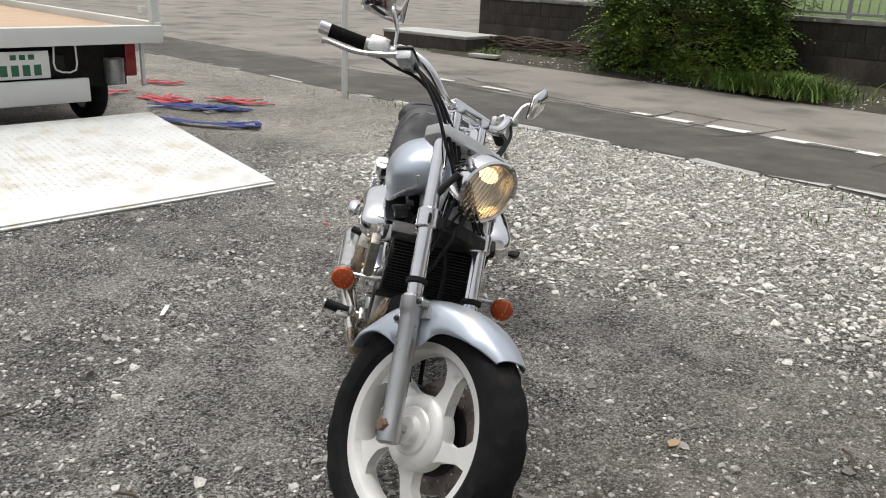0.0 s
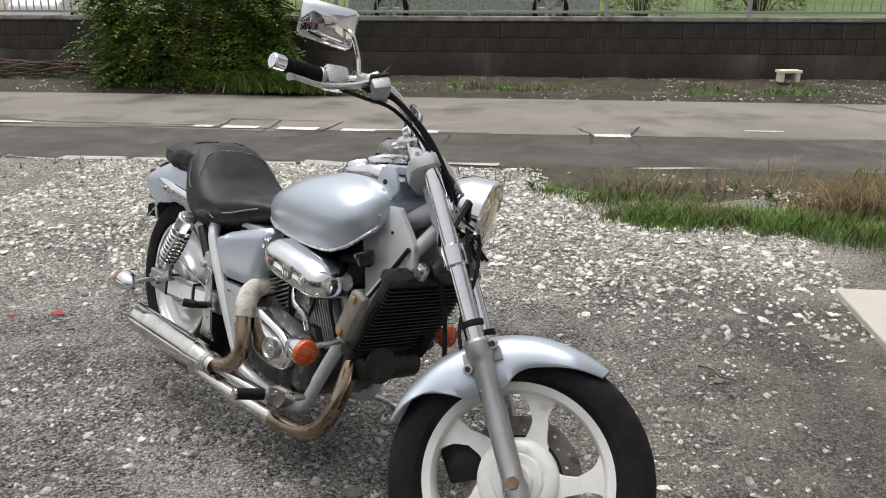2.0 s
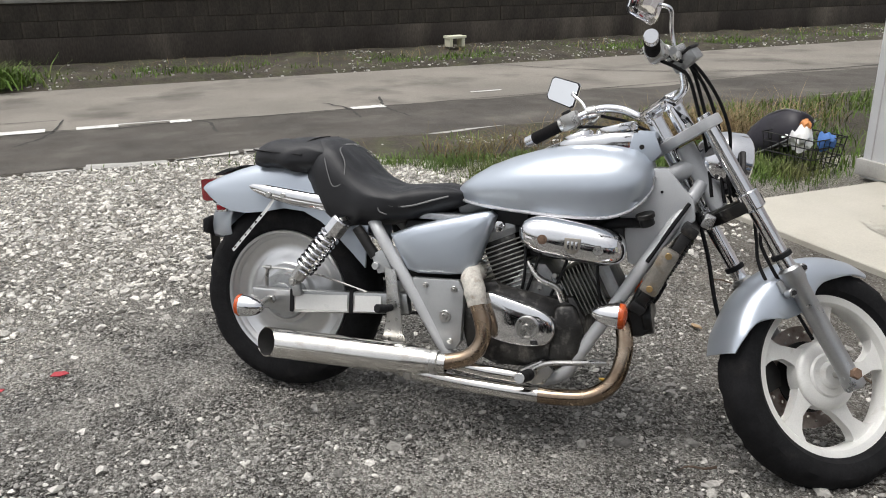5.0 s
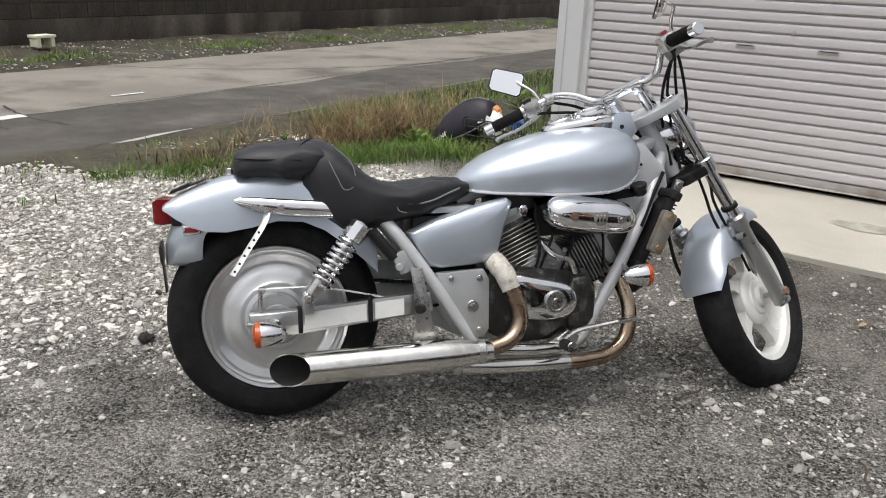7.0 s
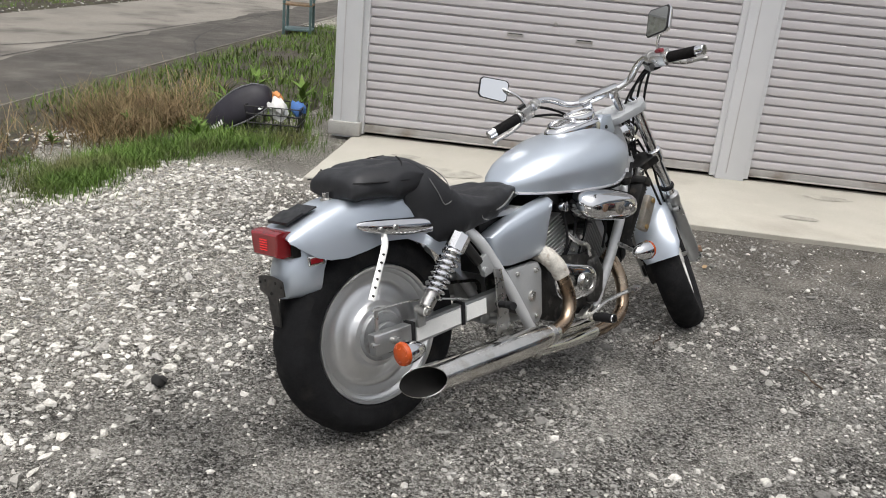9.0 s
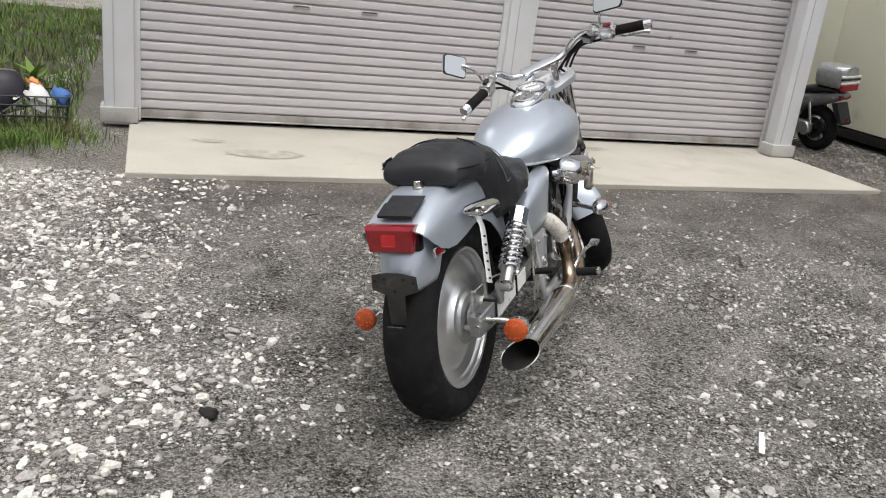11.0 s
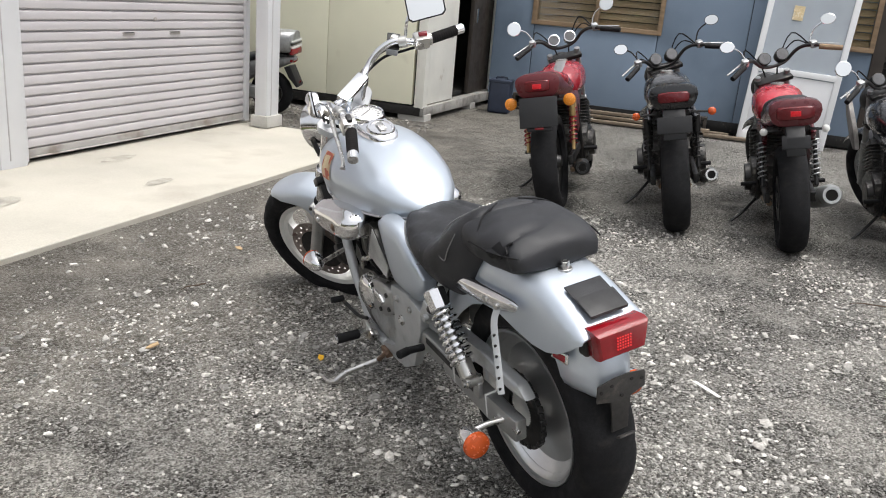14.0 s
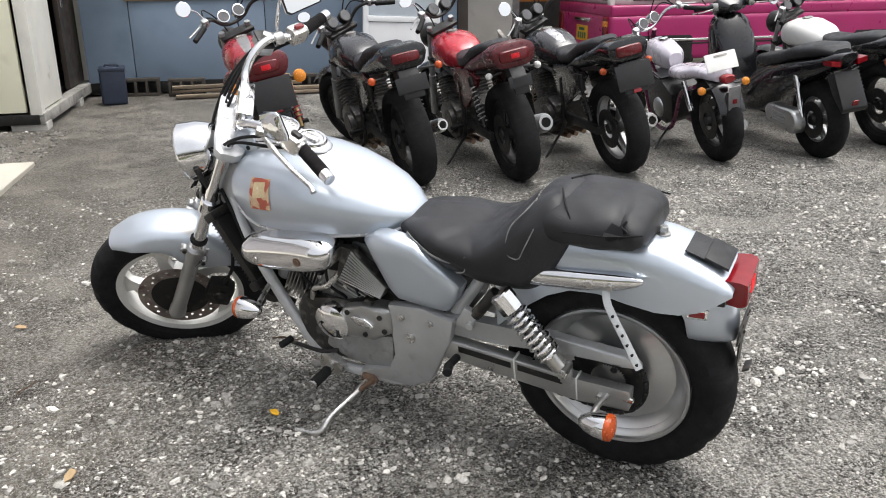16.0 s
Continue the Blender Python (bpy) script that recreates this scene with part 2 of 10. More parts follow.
def tube(bm, pts, r, seg=10, n=6, flat=1.0):
    """A round bar along a smooth line; r may be a list, one for each point."""
    path = spline(pts, n)
    m = len(path)
    if isinstance(r, (list, tuple)):
        k = (len(pts) - 1) / (m - 1)
        rad = [r[min(int(i * k), len(r) - 2)] * (1 - (i * k - min(int(i * k), len(r) - 2))) + r[min(int(i * k), len(r) - 2) + 1] * (i * k - min(int(i * k), len(r) - 2)) for i in range(m)]
    else:
        rad = [r] * m
    up = None
    rings = []
    for i, p in enumerate(path):
        d = (path[min(i + 1, m - 1)] - path[max(i - 1, 0)]).normalized()
        if up is None:
            up = d.orthogonal().normalized() if abs(d.z) > 0.95 else (Vector((0, 0, 1)) - d * d.z).normalized()
        up = (up - d * up.dot(d)).normalized()
        side = d.cross(up)
        rings.append([p + (side * math.cos(2 * math.pi * j / seg) + up * math.sin(2 * math.pi * j / seg) * flat) * rad[i] for j in range(seg)])
    return loft(bm, rings)


def lathe(bm, prof, m, seg=32, closed=False, wobble=None):
    """Turns the profile (radius, height) about the z axis of m."""
    rings = []
    for r, h in prof:
        ring = []
        for j in range(seg):
            a = 2 * math.pi * j / seg
            rr = r + (wobble(j, h, r) if wobble else 0)
            ring.append(m @ Vector((rr * math.cos(a), rr * math.sin(a), h)))
        rings.append(ring)
    if closed:
        rings.append(rings[0])
        vs = [[bm.verts.new(p) for p in r] for r in rings[:-1]]
        vs.append(vs[0])
        for a, b in zip(vs, vs[1:]):
            for i in range(seg):
                j = (i + 1) % seg
                bm.faces.new((a[i], a[j], b[j], b[i]))
        return bm
    return loft(bm, rings)


def box(bm, sx, sy, sz, m=Matrix(), bev=0.0, seg=2):
    c = bmesh.new()
    bmesh.ops.create_cube(c, size=1.0, matrix=Matrix.Diagonal((sx, sy, sz, 1)))
    if bev:
        bmesh.ops.bevel(c, geom=c.edges[:] + c.verts[:], offset=bev, segments=seg, profile=0.6, affect="EDGES")
    c.transform(m)
    return add(bm, c)


def add(bm, other):
    me = bpy.data.meshes.new("tmp")
    other.to_mesh(me)
    other.free()
    bm.from_mesh(me)
    bpy.data.meshes.remove(me)
    return bm


def prism(bm, pts, depth, m=Matrix(), bev=0.0, seg=2):
    """A flat outline in the xy plane of m, thickened along its z."""
    c = bmesh.new()
    lo = [c.verts.new((x, y, -depth / 2)) for x, y in pts]
    hi = [c.verts.new((x, y, depth / 2)) for x, y in pts]
    c.faces.new(lo[::-1])
    c.faces.new(hi)
    k = len(pts)
    for i in range(k):
        j = (i + 1) % k
        c.faces.new((lo[i], lo[j], hi[j], hi[i]))
    if bev:
        bmesh.ops.bevel(c, geom=c.edges[:], offset=bev, segments=seg, profile=0.6, affect="EDGES")
    c.transform(m)
    return add(bm, c)


def cyl(bm, a, b, r, seg=14, r2=None, bev=0.0):
    """A round piece from a to b, its rims slightly rounded."""
    m = along(a, b)
    h = (Vector(b) - Vector(a)).length
    q = r if r2 is None else r2
    e = bev or min(r, q, h) * 0.12
    return lathe(bm, [(max(r - e, 0.0005), 0), (r, e), (q, h - e), (max(q - e, 0.0005), h)], m, seg)


def sphere(bm, c, rx, ry, rz, seg=14, m=Matrix()):
    k = bmesh.new()
    bmesh.ops.create_uvsphere(k, u_segments=seg, v_segments=max(6, seg // 2 + 2), radius=1.0, matrix=m @ T(*c) @ Matrix.Diagonal((rx, ry, rz, 1)))
    return add(bm, k)


def oval(x, zc, half_w, up, down, n=24, p=2.4, yc=0.0):
    """A rounded ring across x: half width, height above and below zc."""
    out = []
    for i in range(n):
        a = 2 * math.pi * i / n
        ca, sa = math.cos(a), math.sin(a)
        y = half_w * math.copysign(abs(ca) ** (2 / p), ca)
        z = (up if sa >= 0 else down) * math.copysign(abs(sa) ** (2 / p), sa)
        out.append(Vector((x, yc + y, zc + z)))
    return out


B_ = bmesh.new
SIDE = Matrix(((1, 0, 0, 0), (0, 0, 1, 0), (0, 1, 0, 0), (0, 0, 0, 1)))  # draws (x, z) outlines, thick along y
YARD = pose(0, 0, 0, 0, 0, 41)


# ---- ground, road, walls ----
GRAVEL = None


def gravel_material():
    """Packed grey gravel: crushed stone of two sizes, wet dark dirt and coloured-in shade between, paler towards the
    road.
    """
    m = bpy.data.materials.new("packed_gravel")
    m.use_nodes = True
    nt = m.node_tree
    nd, lk = nt.nodes, nt.links
    b = nd["Principled BSDF"]
    tc = nd.new("ShaderNodeTexCoord")
    cells = []
    for sc in (115.0, 260.0):
        v = nd.new("ShaderNodeTexVoronoi")
        v.inputs["Scale"].default_value = sc
        v.inputs["Randomness"].default_value = 1.0
        lk.new(tc.outputs["Object"], v.inputs["Vector"])
        cells.append(v)
    bw = nd.new("ShaderNodeRGBToBW")
    lk.new(cells[0].outputs["Color"], bw.inputs[0])
    bw2 = nd.new("ShaderNodeRGBToBW")
    lk.new(cells[1].outputs["Color"], bw2.inputs[0])
    mixv = nd.new("ShaderNodeMath")
    mixv.operation = "MULTIPLY"
    lk.new(bw.outputs[0], mixv.inputs[0])
    lk.new(bw2.outputs[0], mixv.inputs[1])
    ramp = nd.new("ShaderNodeValToRGB")
    e = ramp.color_ramp.elements
    # the ramp's dark end also paints shadow between the stones
    e[0].position, e[0].color = 0.06, (0.034, 0.031, 0.027, 1)
    e[1].position, e[1].color = 0.58, (0.66, 0.645, 0.605, 1)
    mid = ramp.color_ramp.elements.new(0.22)
    mid.color = (0.225, 0.216, 0.196, 1)
    lk.new(mixv.outputs[0], ramp.inputs[0])
    patch = nd.new("ShaderNodeTexNoise")
    patch.inputs["Scale"].default_value, patch.inputs["Detail"].default_value = 0.9, 5
    lk.new(tc.outputs["Object"], patch.inputs["Vector"])
    pr = nd.new("ShaderNodeMapRange")
    pr.inputs["From Min"].default_value, pr.inputs["From Max"].default_value = 0.35, 0.65
    pr.inputs["To Min"].default_value, pr.inputs["To Max"].default_value = 0.7, 1.3
    lk.new(patch.outputs["Fac"], pr.inputs["Value"])
    sc_ = nd.new("ShaderNodeVectorMath")
    sc_.operation = "SCALE"
    lk.new(ramp.outputs[0], sc_.inputs[0])
    lk.new(pr.outputs[0], sc_.inputs["Scale"])
    # bands across the yard: pale coarse stone near the road, brownish soil by the garage and round the parked row
    sep = nd.new("ShaderNodeSeparateXYZ")
    lk.new(tc.outputs["Object"], sep.inputs[0])
    wob = nd.new("ShaderNodeMath")
    wob.operation = "MULTIPLY_ADD"
    lk.new(patch.outputs["Fac"], wob.inputs[0])
    wob.inputs[1].default_value = 2.4
    lk.new(sep.outputs["Y"], wob.inputs[2])
    band = nd.new("ShaderNodeMapRange")
    band.inputs["From Min"].default_value, band.inputs["From Max"].default_value = 1.5, 3.1
    lk.new(wob.outputs[0], band.inputs["Value"])
    mx = nd.new("ShaderNodeMix")
    mx.data_type = "RGBA"
    pale = nd.new("ShaderNodeVectorMath")
    pale.operation = "MULTIPLY_ADD"
    lk.new(sc_.outputs[0], pale.inputs[0])
    pale.inputs[1].default_value = (1.55, 1.5, 1.4)
    pale.inputs[2].default_value = (0.085, 0.08, 0.07)
    lk.new(band.outputs[0], mx.inputs["Factor"])
    lk.new(sc_.outputs[0], mx.inputs["A"])
    lk.new(pale.outputs[0], mx.inputs["B"])
    soil = nd.new("ShaderNodeMapRange")
    soil.inputs["From Min"].default_value, soil.inputs["From Max"].default_value = 2.2, 3.5
    wx = nd.new("ShaderNodeMath")
    wx.operation = "MULTIPLY_ADD"
    lk.new(patch.outputs["Fac"], wx.inputs[0])
    wx.inputs[1].default_value = 2.6
    lk.new(sep.outputs["X"], wx.inputs[2])
    lk.new(wx.outputs[0], soil.inputs["Value"])
    inv = nd.new("ShaderNodeMath")
    inv.operation = "SUBTRACT"
    inv.use_clamp = True
    lk.new(soil.outputs[0], inv.inputs[0])
    lk.new(band.outputs[0], inv.inputs[1])
    half = nd.new("ShaderNodeMath")
    half.operation = "MULTIPLY"
    lk.new(inv.outputs[0], half.inputs[0])
    half.inputs[1].default_value = 0.55
    # trodden fines fill the gaps between the stones in ragged patches
    dust = nd.new("ShaderNodeTexNoise")
    dust.inputs["Scale"].default_value, dust.inputs["Detail"].default_value, dust.inputs["Roughness"].default_value = 3.4, 9, 0.68
    lk.new(tc.outputs["Object"], dust.inputs["Vector"])
    cover = nd.new("ShaderNodeMapRange")
    cover.inputs["From Min"].default_value, cover.inputs["From Max"].default_value = 0.43, 0.6
    cover.inputs["To Max"].default_value = 0.55
    lk.new(dust.outputs["Fac"], cover.inputs["Value"])
    grit = nd.new("ShaderNodeTexNoise")
    grit.inputs["Scale"].default_value, grit.inputs["Detail"].default_value = 130, 6
    lk.new(tc.outputs["Object"], grit.inputs["Vector"])
    gritr = nd.new("ShaderNodeValToRGB")
    ge = gritr.color_ramp.elements
    ge[0].position, ge[0].color = 0.36, (0.062, 0.057, 0.049, 1)
    ge[1].position, ge[1].color = 0.64, (0.5, 0.478, 0.435, 1)
    lk.new(grit.outputs["Fac"], gritr.inputs[0])
    fines = nd.new("ShaderNodeMix")
    fines.data_type = "RGBA"
    lk.new(cover.outputs[0], fines.inputs["Factor"])
    lk.new(mx.outputs["Result"], fines.inputs["A"])
    lk.new(gritr.outputs[0], fines.inputs["B"])
    mx2 = nd.new("ShaderNodeMix")
    mx2.data_type = "RGBA"
    mx2.inputs["B"].default_value = (0.175, 0.155, 0.127, 1)
    lk.new(half.outputs[0], mx2.inputs["Factor"])
    lk.new(fines.outputs["Result"], mx2.inputs["A"])
    lk.new(mx2.outputs["Result"], b.inputs["Base Color"])
    b.inputs["Roughness"].default_value = 0.9
    b.inputs["Specular IOR Level"].default_value = 0.25
    hs = nd.new("ShaderNodeMath")
    hs.operation = "MULTIPLY_ADD"
    lk.new(cells[0].outputs["Distance"], hs.inputs[0])
    hs.inputs[1].default_value = 1.5
    lk.new(cells[1].outputs["Distance"], hs.inputs[2])
    bp = nd.new("ShaderNodeBump")
    bp.invert = True
    bp.inputs["Strength"].default_value, bp.inputs["Distance"].default_value = 1.0, 0.018
    soft = nd.new("ShaderNodeMapRange")
    soft.inputs["To Min"].default_value, soft.inputs["To Max"].default_value = 1.0, 0.5
    lk.new(cover.outputs[0], soft.inputs["Value"])
    lk.new(soft.outputs[0], bp.inputs["Strength"])
    lk.new(hs.outputs[0], bp.inputs["Height"])
    lk.new(bp.outputs[0], b.inputs["Normal"])
    return m


GRAVEL = gravel_material()
ASPHALT = mat("old_asphalt", (0.215, 0.198, 0.172), 0.85, 0, 0.18, 0.7, 0.18, 160, bump=0.004, bscale=140, second=(0.11, 0.1, 0.087), cover=0.4, sharp=0.09, spec=0.3)
ASPHALT_PATCH = mat("asphalt_patch", (0.075, 0.068, 0.059), 0.85, 0, 0.25, 1.4, 0.2, 160, bump=0.004, bscale=140, second=(0.125, 0.115, 0.1), cover=0.36, sharp=0.14, spec=0.3)
CRACK = mat("crack_filling", (0.035, 0.033, 0.03), 0.95, 0, 0.2)
ROAD_WHITE = mat("worn_road_paint", (0.62, 0.61, 0.58), 0.8, 0, 0.15, 10, 0.15, 120, second=(0.25, 0.24, 0.22), cover=0.36, sharp=0.06)
CONCRETE = mat("concrete", (0.42, 0.41, 0.385), 0.85, 0, 0.14, 2.5, 0.1, 120, bump=0.002, bscale=120, second=(0.28, 0.26, 0.23), cover=0.32)
SLAB_C = mat("smooth_concrete_slab", (0.44, 0.418, 0.36), 0.75, 0, 0.1, 1.2, 0.07, 140, bump=0.0008, bscale=90, second=(0.35, 0.32, 0.27), cover=0.34, sharp=0.1)
SLAB_STAIN = mat("dried_stain", (0.33, 0.312, 0.268), 0.8, 0, 0.25, 9, 0.15, 140, second=(0.42, 0.4, 0.345), cover=0.42, sharp=0.2)
ORANGE_BOARD = mat("orange_board", (0.42, 0.15, 0.03), 0.6, 0, 0.15, 4, 0.08, 120)
BAY_WALL = mat("shaded_grey_wall", (0.11, 0.105, 0.1), 0.9, 0, 0.3, 2, 0.1, 60)
BLOCK = mat("stained_block_wall", (0.082, 0.068, 0.054), 0.95, 0, 0.45, 1.1, 0.28, 60, bump=0.005, bscale=60, second=(0.02, 0.0185, 0.016), cover=0.5, sharp=0.2, random_tint=0.06, stretch=(1, 1, 0.45))
STAINED = mat("streaked_concrete", (0.042, 0.035, 0.029), 0.95, 0, 0.45, 1.1, 0.28, 60, bump=0.005, bscale=50, second=(0.11, 0.095, 0.076), cover=0.38, sharp=0.12, stretch=(1, 1, 0.3))
MORTAR = mat("dark_mortar", (0.058, 0.05, 0.042), 0.95, 0, 0.3, 5)
COPING = mat("grey_coping", (0.3, 0.29, 0.27), 0.9, 0, 0.25, 3, 0.15, 90, second=(0.12, 0.11, 0.1), cover=0.42)
DIRT = mat("verge_dirt", (0.05, 0.041, 0.03), 0.95, 0, 0.35, 3, 0.35, 60, bump=0.02, bscale=40, second=(0.062, 0.066, 0.03), cover=0.42)
LAWN = mat("lawn_soil", (0.085, 0.13, 0.03), 0.95, 0, 0.3, 2, 0.3, 60)
SHUTTER = mat("shutter_grey_lilac", (0.52, 0.497, 0.507), 0.5, 0.05, 0.05, 2, 0.03, 200, second=(0.4, 0.38, 0.37), cover=0.28, stretch=(1, 0.25, 1))
SHUTTER_BAR = mat("shutter_bottom_bar", (0.4, 0.385, 0.37), 0.5, 0.2, 0.1, 3, 0.05, 200, second=(0.24, 0.21, 0.18), cover=0.4)
POST_GREY = mat("pale_grey_post", (0.63, 0.635, 0.65), 0.5, 0, 0.06, 2, 0.03, 200)
CREAM = mat("cream_wall_panel", (0.8, 0.785, 0.62), 0.55, 0, 0.06, 1.5, 0.03, 150, second=(0.5, 0.47, 0.33), cover=0.25)
CREAM_WHITE = mat("off_white_trim", (0.76, 0.75, 0.69), 0.5, 0, 0.08, 3, 0.04, 150, second=(0.42, 0.36, 0.27), cover=0.26, sharp=0.05)
# near-black colour carries the shade inside cabin and workshop
SHADE_VOID = mat("shade_black_interior", (0.02, 0.019, 0.018), 0.9, 0, 0.3, 2)
BROWN_DOOR = mat("dark_brown_door", (0.045, 0.036, 0.03), 0.5, 0, 0.2, 4, 0.1, 100)
BLUE_WALL = mat("slate_blue_wall", (0.19, 0.25, 0.33), 0.65, 0, 0.08, 1.5, 0.05, 140, second=(0.15, 0.2, 0.265), cover=0.35, bump=0.0006)
WOOD = mat("weathered_wood", (0.26, 0.18, 0.11), 0.8, 0, 0.2, 3, 0.15, 60, stretch=(1, 8, 8), random_tint=0.2, bump=0.001)
BLIND = mat("tan_blind", (0.34, 0.24, 0.13), 0.75, 0, 0.1, 6, 0.1, 90)
# pale body colour stands in for the door pane's bluish-white reflection
PANE_SHEEN = mat("sheen_pale_glass", (0.62, 0.68, 0.74), 0.12, 0, 0.06, 3, 0, transmit=0.45, rvar=0.05)
PANE = mat("window_glass", (0.75, 0.78, 0.8), 0.04, 0, 0.02, 3, 0, transmit=1.0, rvar=0.02)
ALU_WHITE = mat("white_aluminium", (0.74, 0.75, 0.76), 0.45, 0.1, 0.05, 4, 0.03, 100)
DIAMOND = mat("white_tread_plate", (0.64, 0.65, 0.63), 0.45, 0.1, 0.08, 3, 0.05, 120, second=(0.46, 0.4, 0.29), cover=0.36, sharp=0.14)
TRUCK_WHITE = mat("truck_white", (0.68, 0.69, 0.66), 0.4, 0, 0.06, 2, 0.03, 200, second=(0.45, 0.4, 0.33), cover=0.24)
PLY = mat("worn_plywood", (0.46, 0.33, 0.22), 0.75, 0, 0.14, 2, 0.12, 80, stretch=(8, 1, 1))
MAGENTA = mat("magenta_van_paint", (0.36, 0.01, 0.115), 0.35, 0.05, 0.05, 3, 0.02, 200, coat=0.5)


def plain(name, bm, material, m=YARD, label="", category="", kind="structure"):
    ob = new(name, mesh_of(name, bm, material))
    ob.matrix_basis = m
    return tagged(ob, label, category, "", kind)


def sheet(x0, x1, y0, y1, z, cell, height):
    """A gently uneven sheet."""
    bm = B_()
    nx, ny = max(1, round((x1 - x0) / cell)), max(1, round((y1 - y0) / cell))
    rows = []
    for j in range(ny + 1):
        row = []
        for i in range(nx + 1):
            x, y = x0 + (x1 - x0) * i / nx, y0 + (y1 - y0) * j / ny
            row.append(bm.verts.new((x, y, z + height(x, y))))
        rows.append(row)
    for a, b in zip(rows, rows[1:]):
        for i in range(nx):
            bm.faces.new((a[i], a[i + 1], b[i + 1], b[i]))
    return bm


def ground_height(x, y):
    """The lie of the yard in its own axes; the verge beyond the road rises a little."""
    h = 0.006 * (noise.noise((x * 0.9, y * 0.9, 0)) + 0.5 * noise.noise((x * 3.1, y * 3.1, 4)))
    if y > 3.45:
        h -= 0.05 * min(1, (y - 3.45) / 0.15)
    if y > 7.58:
        h += 0.05 * min(1, (y - 7.58) / 0.1) + 0.1 * min(1, (y - 7.58) / 1.2) + 0.02 * noise.noise((x * 2.3, y * 2.3, 9))
    return h


# one sheet: fine near the walk, wide cells out to the horizon
bm = sheet(-9, 9, -9, 10, 0, 0.12, ground_height)
for (x0, x1, y0, y1) in ((-400, -9, -400, 400), (9, 400, -400, 400), (-9, 9, -400, -9), (-9, 9, 10, 400)):
    v = [bm.verts.new(p) for p in ((x0, y0, -0.02), (x1, y0, -0.02), (x1, y1, -0.02), (x0, y1, -0.02))]
    bm.faces.new(v)
plain("ground", bm, GRAVEL, label="packed grey gravel yard with paler stones by the road", category="ground")

bm = B_()
rd = [(-60, 2.9), (-6.1, 3.43), (-1, 3.58), (4, 3.7), (9, 3.85), (60, 4.6)]
fr = [(60, 7.8), (14, 7.6), (5.3, 7.5), (0, 7.55), (-4.4, 7.5), (-7.8, 7.5), (-9.5, 11.5), (-15, 60), (-60, 60)]
top = [bm.verts.new((x, y, -0.008)) for x, y in rd + fr]
bm.faces.new(top)
ext = bmesh.ops.extrude_face_region(bm, geom=bm.faces[:])
for g in ext["geom"]:
    if isinstance(g, bmesh.types.BMVert):
        g.co.z -= 0.12
plain("road", bm, ASPHALT, label="old cracked grey asphalt road with worn paint", category="road")


def wavy_strip(bm, pts, width, z, jitter=0.0, seed=1):
    rng = random.Random(seed)
    path = spline(pts, 8)
    left, right = [], []
    for i, p in enumerate(path):
        d = path[min(i + 1, len(path) - 1)] - path[max(i - 1, 0)]
        nrm = Vector((-d.y, d.x, 0)).normalized()
        w = width * (1 + jitter * rng.uniform(-1, 1)) / 2
        off = nrm * width * jitter * rng.uniform(-1.2, 1.2)
        left.append(bm.verts.new((p.x + off.x + nrm.x * w, p.y + off.y + nrm.y * w, z)))
        right.append(bm.verts.new((p.x + off.x - nrm.x * w, p.y + off.y - nrm.y * w, z)))
    for i in range(len(path) - 1):
        bm.faces.new((left[i], left[i + 1], right[i + 1], right[i]))
    return bm


# darker mended lane on the near side, with a ragged edge
bm = B_()
edge = [(x * 0.35 - 14, 5.0 + 0.012 * (x * 0.35 - 14) + 0.22 * noise.noise((x * 0.21, 0, 3)) + 0.1 * noise.noise((x * 0.9, 2, 3))) for x in range(110)]
lo = [bm.verts.new((x, max(3.615 + 0.028 * x, 3.46 + 0.0098 * (x + 6.1)), -0.0045)) for x, y in edge]
hi = [bm.verts.new((x, y, -0.0045)) for x, y in edge]
for i in range(len(edge) - 1):
    bm.faces.new((lo[i], lo[i + 1], hi[i + 1], hi[i]))
plain("asphalt_repair", bm, ASPHALT_PATCH, label="darker damp repaired strip of asphalt", category="road")

bm = B_()
for k, pts in enumerate([[(-9.60, 5.02), (-2.24, 5.05), (0.50, 5.00), (4.08, 5.07), (9.35, 5.23), (14.59, 4.89)], [(-1.11, 4.49), (-0.88, 4.89), (-0.78, 5.57)], [(1.66, 4.55), (1.68, 5.06), (1.55, 5.45)],
                         [(2.08, 4.44), (2.03, 5.00), (2.18, 5.57)], [(4.33, 7.54), (5.17, 6.47), (6.63, 5.57), (9.12, 4.89)], [(0.41, 4.44), (0.31, 5.00), (-0.44, 4.91)],
                         [(-5.00, 5.57), (-3.72, 5.23), (-2.14, 5.18)], [(-1.96, 4.66), (-1.93, 5.23), (-1.96, 5.62)], [(-1.43, 4.66), (-1.40, 5.17), (-1.43, 5.57)], [(-1.99, 5.61), (-0.83, 5.54)], [(7.39, 3.76), (9.52, 4.55), (13.55, 5.00)], [(-5.58, 4.66), (-4.75, 4.89), (-3.49, 4.83)]]):
    wavy_strip(bm, [(*p, 0) for p in pts], 0.022, -0.002, 0.5, k)
plain("road_cracks", bm, CRACK, label="dark cracks across the asphalt", category="road")

